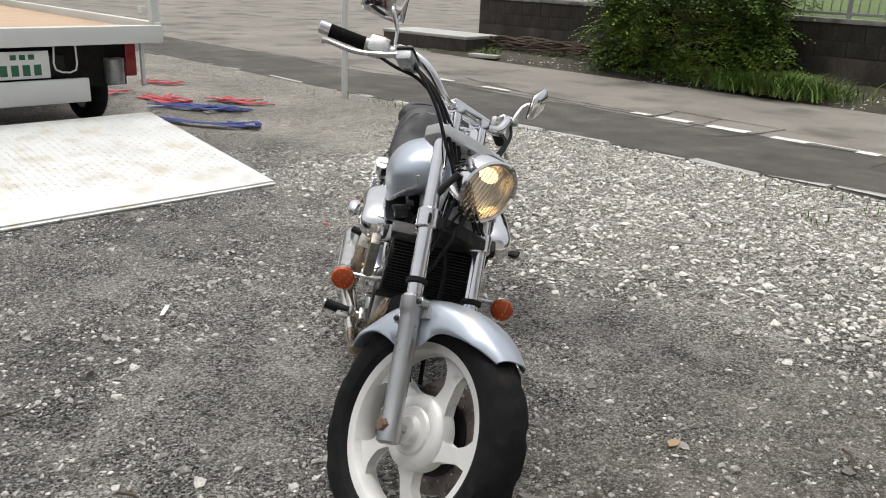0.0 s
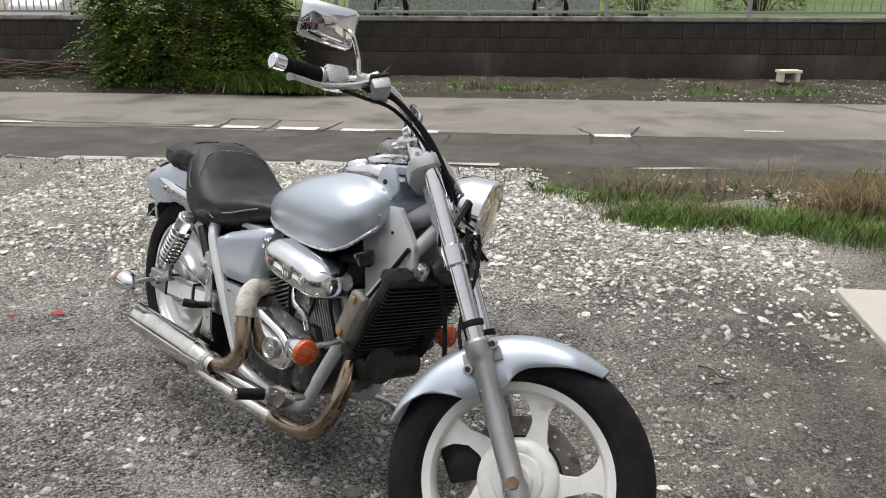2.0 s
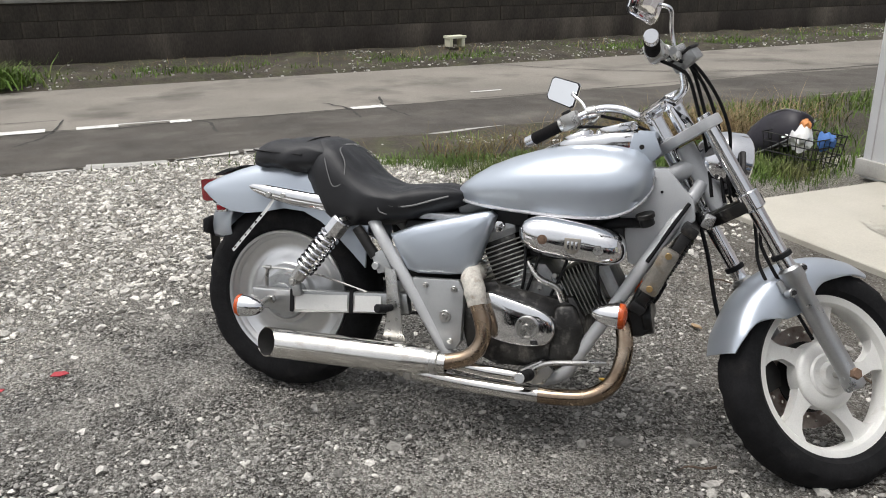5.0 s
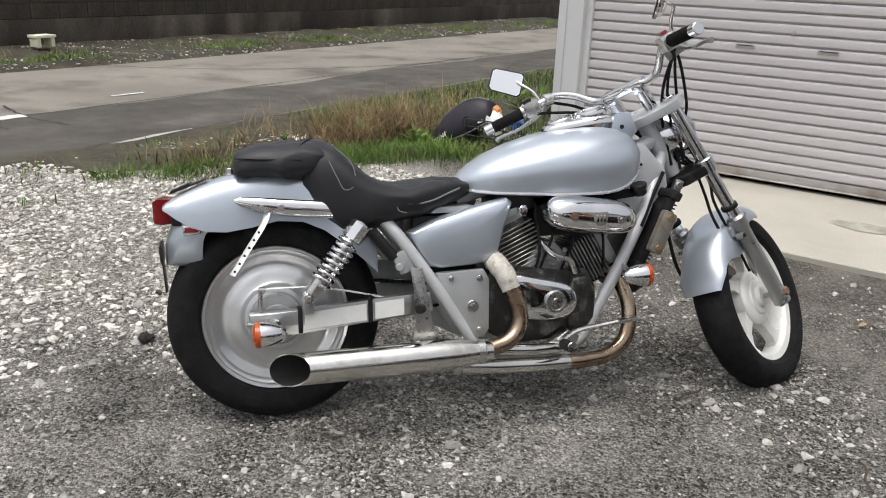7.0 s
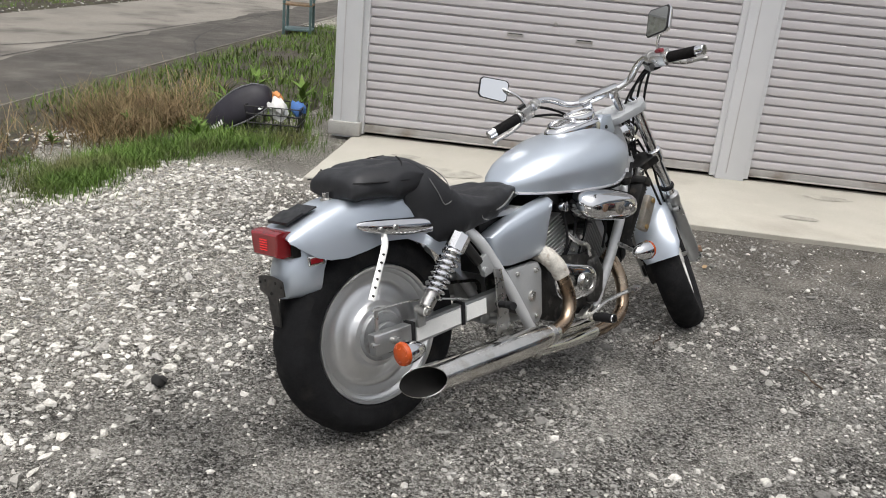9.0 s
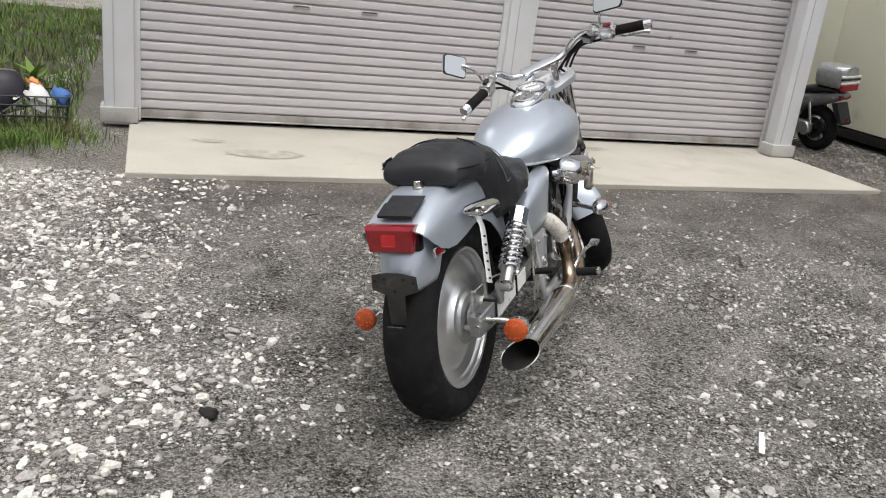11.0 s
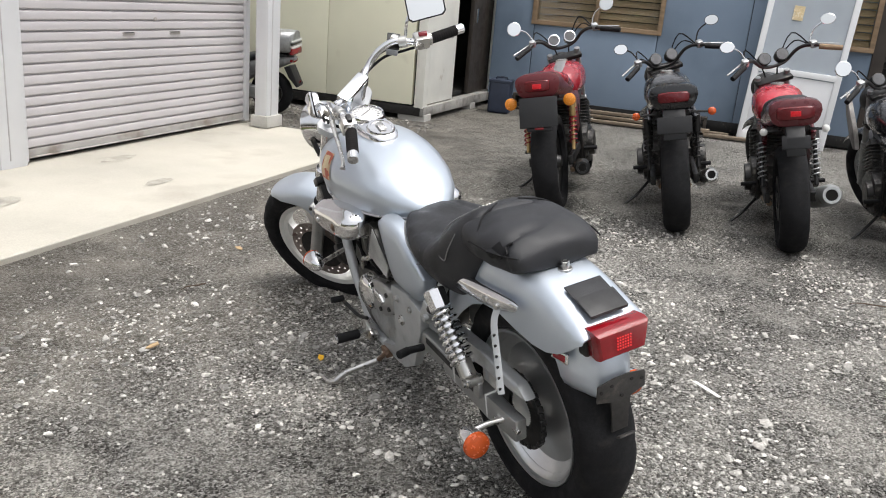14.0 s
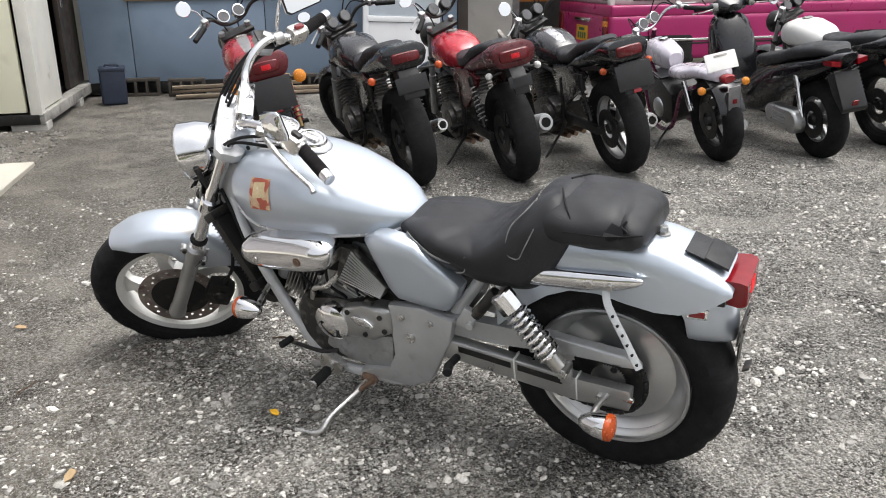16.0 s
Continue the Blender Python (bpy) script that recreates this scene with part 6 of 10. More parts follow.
    cyl(bm, (0.345, s * 0.15, 0.45), (0.345, s * 0.165, 0.45), 0.011, 12)
    part("strut_bracket", bm, SILVER_DULL, bike)
    # side cover
    bm = B_()
    outline = [(0.375, 0.545), (0.43, 0.6), (0.5, 0.655), (0.62, 0.672), (0.66, 0.65), (0.635, 0.58), (0.602, 0.505), (0.575, 0.475), (0.5, 0.466), (0.42, 0.463), (0.392, 0.5)] if s > 0 else [(0.375, 0.545), (0.45, 0.578), (0.56, 0.61), (0.675, 0.638), (0.692, 0.625), (0.668, 0.55), (0.648, 0.48), (0.634, 0.452), (0.56, 0.442), (0.47, 0.437), (0.435, 0.445), (0.405, 0.49)]
    cx = sum(p[0] for p in outline) / len(outline)
    cz = sum(p[1] for p in outline) / len(outline)
    rings = []
    for sc_, off in ((1.0, 0.095), (1.0, 0.128), (0.965, 0.14), (0.88, 0.148), (0.6, 0.153), (0.15, 0.154)):
        rings.append([Vector((cx + (x - cx) * sc_, s * off, cz + (z - cz) * sc_)) for x, z in outline])
    loft(bm, rings)
    cover = part("side_cover", bm, SILVER, bike, "silver side cover", 50)
    bm = B_()
    prism(bm, [(0.61, 0.452), (0.5, 0.462), (0.405, 0.437), (0.425, 0.36), (0.5, 0.215), (0.575, 0.175), (0.752, 0.176), (0.746, 0.196), (0.635, 0.22), (0.605, 0.28)] if s > 0 else [(0.455, 0.425), (0.6, 0.432), (0.618, 0.4), (0.616, 0.25), (0.6, 0.225), (0.565, 0.222), (0.545, 0.25), (0.47, 0.385)], 0.03, T(0, s * 0.131, 0) @ SIDE, 0.006)
    plate = part("pivot_plate", bm, SILVER_DULL, bike, "silver frame side plate with bolts")
    for x, z, r in ((0.5, 0.408, 0.008), (0.588, 0.405, 0.0095), (0.565, 0.322, 0.018), (0.585, 0.25, 0.008)) if s < 0 else ((0.57, 0.419, 0.011), (0.477, 0.418, 0.011), (0.55, 0.355, 0.017)):
        bm = B_()
        cyl(bm, (x, s * 0.143, z), (x, s * 0.152, z), r, 16)
        cyl(bm, (x, s * 0.151, z), (x, s * 0.157, z), r * 0.55, 6)
        part("plate_bolt", bm, STEEL, plate)
# curved steel stay under the right plate
bm = B_()
prism(bm, [(0.375, 0.45), (0.41, 0.445), (0.43, 0.34), (0.44, 0.255), (0.465, 0.232), (0.372, 0.232), (0.385, 0.25), (0.39, 0.3), (0.385, 0.38)], 0.006, T(0, -0.162, 0) @ SIDE, 0.002)
part("muffler_bracket", bm, STEEL, bike, "bent steel muffler bracket")
# left chain guard
bm = B_()
prism(bm, [(0.45, 0.44), (0.354, 0.436), (0.127, 0.436), (-0.061, 0.422), (-0.1, 0.393), (-0.05, 0.387), (0.119, 0.4), (0.3, 0.375), (0.45, 0.37)], 0.034, T(0, 0.1, 0) @ SIDE, 0.008)
part("chain_guard", bm, SILVER_DULL, bike, "dull silver chain guard")

# ---- engine ----
bm = B_()
prism(bm, [(0.62, 0.42), (0.7, 0.44), (0.8, 0.40), (0.93, 0.42), (0.97, 0.36), (0.97, 0.25), (0.9, 0.2), (0.72, 0.19), (0.63, 0.22), (0.6, 0.32)], 0.25, SIDE, 0.02)
part("crankcase", bm, ENGINE_DARK, bike, "dark grey engine crankcase")


def cylinder(a, b, base_w, n, name):
    """A finned cylinder from a to b."""
    ax = (Vector(b) - Vector(a)).normalized()
    m = Matrix.Translation(a) @ Matrix((Vector((ax.z, 0, -ax.x)), Vector((0, 1, 0)), ax)).transposed().to_4x4()
    L = (Vector(b) - Vector(a)).length
    bm = B_()
    box(bm, 0.11, base_w * 0.8, L * 1.02, m @ T(0, 0, L * 0.5), 0.02)
    cy = part(name, bm, ENGINE_DARK, bike, "dark finned engine cylinder")
    for i in range(n):
        bm = B_()
        z = 0.025 + (L * 0.74) * i / n
        box(bm, 0.14, base_w, 0.0036, m @ T(0, 0, z), 0.0012, 1)
        part("cooling_fin", bm, FIN_EDGE, cy)
    bm = B_()
    box(bm, 0.13, base_w * 0.86, L * 0.24, m @ T(0, 0, L * 0.98), 0.022)
    part("cylinder_head_cover", bm, CAST, cy)
    return cy


cylinder((0.765, 0, 0.40), (0.685, 0, 0.575), 0.215, 11, "rear_cylinder")
cylinder((0.86, 0, 0.385), (1.02, 0, 0.475), 0.205, 12, "front_cylinder")
# right cover: chrome teardrop with a round boss
bm = B_()
outline = [(0.672, 0.41), (0.70, 0.418), (0.76, 0.405), (0.82, 0.392), (0.868, 0.376), (0.895, 0.35), (0.903, 0.318), (0.893, 0.288), (0.868, 0.27), (0.82, 0.262), (0.76, 0.264), (0.71, 0.275), (0.682, 0.30), (0.668, 0.35)]
outline = [(p.x, p.y) for p in spline([(x, z, 0) for x, z in outline + outline[:1]], 3)[:-1]]
rings = []
for sc_, off in ((1.0, 0.10), (1.0, 0.150), (0.985, 0.158), (0.95, 0.164), (0.9, 0.167), (0.7, 0.170), (0.4, 0.172), (0.1, 0.1725)):
    rings.append([Vector((0.672 + ((x - 0.79) * sc_ + 0.122) * 0.94, -off, 0.335 + (z - 0.335) * sc_ * 0.93)) for x, z in outline])
loft(bm, rings)
clutch_cover = part("clutch_cover", bm, CHROME, bike, "polished chrome clutch cover", 45)
bm = B_()
lathe(bm, [(0.002, 0.016), (0.01, 0.016), (0.012, 0.011), (0.024, 0.011), (0.026, 0.015), (0.032, 0.015), (0.034, 0.0)], T(0.815, -0.1705, 0.326) @ pose(0, 0, 0, 90, 0, 0), 30)
part("clutch_boss", bm, STEEL, clutch_cover)
bm = B_()
prism(bm, [(0.88, 0.39), (0.935, 0.4), (0.965, 0.34), (0.96, 0.26), (0.93, 0.22), (0.87, 0.23)], 0.06, T(0, -0.11, 0) @ SIDE, 0.02, 3)
part("timing_cover", bm, ENGINE_DARK, bike, "cast aluminium side case with bolts")
# left cases
bm = B_()
prism(bm, [(0.775, 0.412), (0.695, 0.43), (0.60, 0.436), (0.60, 0.357), (0.68, 0.312), (0.78, 0.305)], 0.06, T(0, 0.122, 0) @ SIDE, 0.018, 3)
left_case = part("left_case", bm, FORK_ALU, bike, "polished left engine case")
for x, z in ((0.752, 0.4), (0.64, 0.405), (0.7, 0.335), (0.63, 0.36)):
    bm = B_()
    cyl(bm, (x, 0.15, z), (x, 0.158, z), 0.008, 8)
    part("case_bolt", bm, BLACK_METAL, left_case)
bm = B_()
prism(bm, [(0.62, 0.33), (0.7, 0.31), (0.86, 0.29), (0.88, 0.24), (0.8, 0.2), (0.64, 0.2)], 0.05, T(0, 0.105, 0) @ SIDE, 0.015)
part("left_sump", bm, CAST, bike, "dull cast lower engine case")
bm = B_()
lathe(bm, [(0.002, 0.05), (0.04, 0.046), (0.058, 0.034), (0.064, 0.012), (0.066, 0.0)], T(0.82, 0.118, 0.347) @ pose(0, 0, 0, -90, 0, 0), 32)
part("generator_cover", bm, CHROME, bike, "round chrome generator cover")
bm = B_()
prism(bm, [(0.742, 0.386), (0.728, 0.398), (0.69, 0.392), (0.662, 0.372), (0.672, 0.36), (0.715, 0.364)], 0.016, T(0, 0.153, 0) @ SIDE, 0.006, 3)
part("sprocket_cap", bm, CHROME, left_case, "small chrome cap")
# carburettor and black clutter between the cylinders; black boxes also stand in for the shade under the tank
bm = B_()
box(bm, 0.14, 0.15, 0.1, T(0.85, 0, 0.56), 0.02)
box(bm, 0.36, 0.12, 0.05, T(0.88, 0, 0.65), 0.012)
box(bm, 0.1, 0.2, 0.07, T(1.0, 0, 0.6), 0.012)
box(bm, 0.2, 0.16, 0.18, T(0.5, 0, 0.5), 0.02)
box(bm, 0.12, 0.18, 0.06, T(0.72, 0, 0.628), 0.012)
part("carburettor_box", bm, PLASTIC, bike, "black intake parts and filler for the shade under the tank")
rng = random.Random(11)
for k in range(8):
    bm = B_()
    x = 0.74 + k * 0.035
    s = -1 if k % 2 else 1
    tube(bm, [(x, s * 0.1, 0.62), (x + rng.uniform(-0.03, 0.05), s * (0.105 + rng.uniform(0, 0.02)), 0.5 + rng.uniform(-0.03, 0.03)), (x + rng.uniform(-0.06, 0.06), s * 0.1, 0.41)], 0.0045, 7)
    part("engine_hose", bm, RUBBER, bike)
# a cast block and a breather between the cylinders
bm = B_()
prism(bm, [(0.735, 0.42), (0.79, 0.50), (0.84, 0.50), (0.9, 0.435), (0.88, 0.405), (0.78, 0.40)], 0.2, SIDE, 0.012)
part("cylinder_base", bm, CAST, bike, "oily cast engine block between the cylinders")
for s in (-1, 1):
    bm = B_()
    tube(bm, [(0.79, s * 0.105, 0.5), (0.83, s * 0.125, 0.46), (0.88, s * 0.125, 0.44), (0.9, s * 0.12, 0.40)], 0.009, 10)
    part("oil_pipe", bm, STEEL, bike, "steel oil pipe")
    for x, z in ((0.78, 0.455), (0.83, 0.43), (0.87, 0.47), (0.81, 0.48)):
        bm = B_()
        cyl(bm, (x, s * 0.098, z), (x, s * 0.11, z), 0.008, 6)
        part("engine_bolt", bm, STEEL, bike)
# chrome air chambers on both sides
for s in (-1, 1):
    bm = B_()
    rings = []
    tilt = -0.10
    for off, hw, hh in ((0.10, 0.125, 0.045), (0.125, 0.140, 0.054), (0.16, 0.145, 0.056), (0.195, 0.143, 0.052), (0.215, 0.132, 0.042), (0.226, 0.115, 0.03), (0.23, 0.09, 0.012)):
        ring = []
        for k in range(32):
            a = 2 * math.pi * k / 32
            ca, sa = math.cos(a), math.sin(a)
            x = hw * math.copysign(abs(ca) ** 0.55, ca)
            z = hh * math.copysign(abs(sa) ** 0.8, sa)
            ring.append(Vector(((0.922 + x, s * off, 0.582 + z + tilt * x) if s < 0 else (0.898 + x * 1.13, s * off, 0.594 + z * 1.05 + tilt * x))))
        rings.append(ring)
    loft(bm, rings)
    pod = part("air_chamber", bm, CHROME, bike, "chrome air chamber cover", 50)
    for x in (0.85, 1.0):
        bm = B_()
        lathe(bm, [(0.002, 0.006), (0.007, 0.006), (0.008, 0.003), (0.013, 0.003), (0.014, -0.004)], T(x if s < 0 else x - 0.02, s * 0.2285, (0.578 if s < 0 else 0.588) + tilt * (x - 0.922)) @ pose(0, 0, 0, -90 * s, 0, 0), 18)
        part("chamber_bolt", bm, RUST if x < 0.9 else STEEL, pod)
    if s < 0:
        bm = B_()
        prism(bm, [(-0.022, 0.02), (0.022, 0.02), (0.021, -0.005), (0.012, -0.019), (0.0, -0.023), (-0.012, -0.019), (-0.021, -0.005)], 0.006, T(0.932, -0.231, 0.576) @ SIDE, 0.002)
        badge = part("badge", bm, GALV, pod, "worn shield badge")
        bm = B_()
        for k in range(3):
            box(bm, 0.007, 0.003, 0.022, T(0.921 + k * 0.011, -0.2345, 0.577), 0.001)
        part("badge_bar", bm, CHROME, badge)
# rear cylinder side cover with ribs on the left
bm = B_()
prism(bm, [(0.739, 0.615), (0.698, 0.605), (0.603, 0.507), (0.628, 0.466), (0.764, 0.499), (0.773, 0.515)], 0.03, T(0, 0.128, 0) @ SIDE, 0.006)
ribcover = part("head_side_cover", bm, ENGINE_DARK, bike, "ribbed cylinder side cover")
bm = B_()
for k in range(11):
    t = k / 10
    x0, z0 = 0.705 + 0.058 * t, 0.604 - 0.097 * t
    tube(bm, [(x0, 0.146, z0), (0.608 + 0.022 * t, 0.146, 0.505 - 0.036 * t)], 0.0028, 6, 1)
part("cover_rib", bm, FIN_EDGE, ribcover)
# ignition key and lock
bm = B_()
cyl(bm, (0.715, -0.15, 0.602), (0.715, -0.168, 0.602), 0.014, 16)
box(bm, 0.014, 0.004, 0.03, T(0.715, -0.174, 0.602), 0.002)
part("ignition_switch", bm, CHROME, bike, "ignition lock with key")

# radiator, cap and right canister
RM = T(1.165, 0, 0.52) @ pose(0, 0, 0, 0, 28, 0)
bm = B_()
box(bm, 0.03, 0.27, 0.24, RM, 0.006)
box(bm, 0.045, 0.29, 0.03, RM @ T(0, 0, 0.125), 0.008)
box(bm, 0.045, 0.29, 0.03, RM @ T(0, 0, -0.125), 0.008)
radiator = part("radiator", bm, BLACK_METAL, bike, "black radiator behind the fork")
for k in range(17):
    bm = B_()
    box(bm, 0.012, 0.262, 0.004, RM @ T(0.02, 0, -0.1 + k * 0.0125), 0.001, 1)
    part("radiator_fin", bm, PLASTIC, radiator)
bm = B_()
cyl(bm, (1.115, -0.12, 0.635), (1.105, -0.125, 0.66), 0.02, 16)
cyl(bm, (1.107, -0.123, 0.655), (1.103, -0.1255, 0.668), 0.026, 16)
part("radiator_cap", bm, BLACK_METAL, radiator)
bm = B_()
tube(bm, [(1.1, -0.1, 0.64), (1.02, -0.105, 0.63), (0.96, -0.09, 0.6)], 0.014, 10)
part("coolant_hose", bm, RUBBER, radiator)
bm = B_()
tube(bm, [(1.16, 0.09, 0.45), (1.12, 0.09, 0.38), (1.02, 0.08, 0.33)], 0.014, 10)
part("coolant_hose", bm, RUBBER, radiator)
bm = B_()
box(bm, 0.05, 0.03, 0.135, T(1.158, -0.178, 0.522) @ pose(0, 0, 0, 0, 24, 0), 0.012)
canister = part("coolant_tank_cover", bm, GALV, bike, "stained metal cover beside the radiator")
for k in (-0.05, 0.05):
    bm = B_()
    p = T(1.158, -0.178, 0.522) @ pose(0, 0, 0, 0, 24, 0) @ Vector((0, -0.016, k))
    cyl(bm, p, p + Vector((0, -0.006, 0)), 0.009, 12)
    part("brass_bolt", bm, BRASS, canister)
bm = B_()
cyl(bm, (1.105, -0.09, 0.36), (1.105, 0.09, 0.36), 0.042, 22)
cyl(bm, (1.145, -0.05, 0.375), (1.12, -0.05, 0.37), 0.05, 22)
part("horn", bm, BLACK_METAL, bike, "black horn and oil filter below the radiator")
bm = B_()
box(bm, 0.03, 0.02, 0.04, T(1.268, -0.07, 0.655) @ pose(0, 0, 0, 0, 20, 0), 0.006)
cyl(bm, (1.268, -0.08, 0.655), (1.268, -0.087, 0.655), 0.012, 14)
part("helmet_lock", bm, STEEL, bike, "small steel lock")

# ---- exhaust ----
exhaust = new("exhaust")
exhaust.parent = bike
bm = B_()
tube(bm, [(0.642, -0.085, 0.455), (0.636, -0.12, 0.454), (0.643, -0.155, 0.438), (0.66, -0.177, 0.408), (0.672, -0.186, 0.374)], [0.029, 0.0305, 0.031, 0.03, 0.0275], 16, 6)
rag_edge = [v for v in bm.verts]
for v in rag_edge:
    v.co += Vector((1, 0.6, 0.8)) * noise.noise(v.co * 60) * 0.004
part("wrapped_bend", bm, WRAP, exhaust, "bandaged exhaust bend, frayed and stained", 60)
bm = B_()
tube(bm, [(0.666, -0.185, 0.39), (0.694, -0.194, 0.315), (0.692, -0.2, 0.268), (0.66, -0.21, 0.228), (0.6, -0.217, 0.208), (0.55, -0.221, 0.205)], 0.0235, 16, 6)
part("rear_header", bm, HEAT_PIPE, exhaust, "heat-browned rear header pipe")
bm = B_()
tube(bm, [(1.03, -0.05, 0.40), (1.065, -0.085, 0.36), (1.082, -0.12, 0.28), (1.06, -0.145, 0.195), (1.0, -0.16, 0.15), (0.92, -0.168, 0.138), (0.86, -0.172, 0.136)], 0.0235, 16, 6)
part("front_header", bm, HEAT_PIPE, exhaust, "heat-browned front header pipe")
bm = B_()
tube(bm, [(0.87, -0.171, 0.136), (0.75, -0.185, 0.14), (0.62, -0.205, 0.15), (0.52, -0.218, 0.163), (0.46, -0.222, 0.172)], 0.0225, 16, 5)
part("lower_pipe", bm, PIPE, exhaust, "shiny lower exhaust pipe")
bm = B_()
tube(bm, [(0.62, -0.205, 0.2), (0.72, -0.19, 0.188), (0.84, -0.17, 0.18)], 0.018, 12, 4)
part("balance_pipe", bm, PIPE, exhaust)
# muffler: a long tapered can, cut off slanting at the end
bm = B_()
rings = []
prof = [(0.60, 0.026), (0.575, 0.03), (0.55, 0.034), (0.50, 0.043), (0.44, 0.0455), (0.3, 0.0455), (0.15, 0.0455)]
axis0, axis1 = Vector((0.60, -0.221, 0.203)), Vector((0.0, -0.222, 0.19))
for x, r in prof:
    t = (0.60 - x) / 0.60
    c = axis0.lerp(axis1, t)
    rings.append([Vector((c.x, c.y + r * math.cos(a), c.z + r * math.sin(a))) for a in [2 * math.pi * k / 28 for k in range(28)]])


def slash(r, extra=0.0):
    out = []
    for k in range(28):
        a = 2 * math.pi * k / 28
        x = 0.022 - 0.052 * math.cos(a) + 0.01 * math.sin(a) + extra
        t = (0.60 - x) / 0.60
        c = axis0.lerp(axis1, t)
        out.append(Vector((x, c.y + r * math.cos(a), c.z + r * math.sin(a))))
    return out


rings.append(slash(0.0455))
rings.append(slash(0.0425))
loft(bm, rings, cap=False)
part("muffler", bm, PIPE, exhaust, "chrome slash-cut muffler", 50)
bm = B_()
deep = [Vector((0.2, axis0.y + 0.042 * math.cos(2 * math.pi * k / 28), 0.194 + 0.042 * math.sin(2 * math.pi * k / 28))) for k in range(28)]
loft(bm, [slash(0.0424, 0.001), deep, [Vector((0.2, axis0.y + 0.002 * math.cos(k), 0.194 + 0.002 * math.sin(k))) for k in range(28)]], cap=False)
part("muffler_bore", bm, SOOT_SHADE, exhaust, "sooty black muffler opening")
for x, r in ((0.565, 0.034), (0.49, 0.029)):
    bm = B_()
    z = 0.203 if x > 0.55 else 0.168
    cyl(bm, (x - 0.012, -0.221, z), (x + 0.012, -0.22, z), r, 20)
    part("pipe_clamp", bm, STEEL, exhaust)

# ---- pegs, pedals, stand ----
for s in (-1, 1):
    bm = B_()
    prism(bm, [(0.80, 0.20), (0.86, 0.235), (0.9, 0.21), (0.87, 0.165), (0.82, 0.16)], 0.03, T(0, s * 0.15, 0) @ SIDE, 0.006)
    cyl(bm, (0.85, s * 0.14, 0.2), (0.835, s * 0.2, 0.2), 0.012, 12)
    peg = part("footpeg", bm, STEEL, bike, "folding footpeg")
    bm = B_()
    tube(bm, [(0.835, s * 0.198, 0.2), (0.826, s * 0.278, 0.21)], 0.0165, 12, 1)
    part("peg_rubber", bm, RUBBER, peg, "black peg rubber")
    bm = B_()
    cyl(bm, (0.8265, s * 0.276, 0.21), (0.8255, s * 0.285, 0.211), 0.015, 12)
    part("peg_cap", bm, CHROME, peg)
    # far pegs for the passenger
    bm = B_()
    cyl(bm, (0.4, s * 0.15, 0.33), (0.4, s * 0.2, 0.335), 0.011, 10)
    cyl(bm, (0.4, s * 0.2, 0.335), (0.385, s * 0.235, 0.34), 0.013, 10)
    part("pillion_peg", bm, RUBBER, bike)
bm = B_()
tube(bm, [(0.83, -0.18, 0.2), (0.88, -0.19, 0.235), (0.96, -0.195, 0.25), (1.01, -0.21, 0.262)], 0.0075, 8)
box(bm, 0.05, 0.035, 0.012, T(1.025, -0.222, 0.268) @ pose(0, 0, 0, 0, -8, 0), 0.004)
part("brake_pedal", bm, STEEL, bike, "steel brake pedal")
bm = B_()
tube(bm, [(0.8, 0.17, 0.265), (0.86, 0.18, 0.255), (0.94, 0.19, 0.27), (0.955, 0.2, 0.285)], 0.0065, 8)
part("shift_lever", bm, BLACK_METAL, bike, "dark shift lever")
bm = B_()
cyl(bm, (0.955, 0.19, 0.285), (0.96, 0.235, 0.288), 0.011, 12)
part("shift_rubber", bm, RUBBER, bike)
inv = BIKE.inverted()
foot = inv @ Vector((0.80, 0.335, 0.012))
toe = inv @ Vector((0.875, 0.35, 0.008))
bm = B_()
tube(bm, [(0.72, 0.15, 0.165), (0.75, 0.165, 0.13), tuple(inv @ Vector((0.785, 0.29, 0.05))), tuple(foot), tuple(toe)], [0.013, 0.012, 0.0095, 0.009, 0.008], 10, 6)
stand = part("side_stand", bm, STEEL, bike, "extended steel side stand")
bm = B_()
box(bm, 0.042, 0.028, 0.032, T(0.72, 0.145, 0.168), 0.006)
tube(bm, [(0.69, 0.16, 0.18), (0.76, 0.172, 0.12)], 0.008, 8, 1)
part("stand_hinge", bm, RUST, stand, "rusty stand hinge and spring")

# ---- turn signals: chrome bullets with amber lenses ----
def signal(x, y, z, way, stem):
    ob = new("turn_signal")
    ob.parent = bike
    m = T(x, y, z) @ pose(0, 0, 0, 0, 90 * way, 0)
    bm = B_()
    lathe(bm, [(0.003, -0.072), (0.014, -0.067), (0.024, -0.05), (0.031, -0.026), (0.034, -0.004), (0.034, 0.0), (0.03, 0.002)], m, 26)
    part("signal_body", bm, CHROME, ob, "chrome bullet housing")
    bm = B_()
    lathe(bm, [(0.034, 0.0005), (0.0345, 0.007), (0.032, 0.014), (0.022, 0.019), (0.009, 0.021), (0.001, 0.0215)], m, 26)
    part("signal_lens", bm, AMBER, ob, "amber lens")
    bm = B_()
    tube(bm, stem, [0.008] * len(stem), 10, 4)
    part("signal_stem", bm, STEEL, ob)


for s in (-1, 1):
    signal(-0.052, s * 0.238, 0.298, -1, [(-0.02, s * 0.13, 0.31), (-0.01, s * 0.18, 0.308), (-0.005, s * 0.225, 0.3)])
    signal(1.07, s * 0.243, 0.405, 1, [(1.06, s * 0.12, 0.42), (1.045, s * 0.18, 0.41), (1.03, s * 0.222, 0.405)])


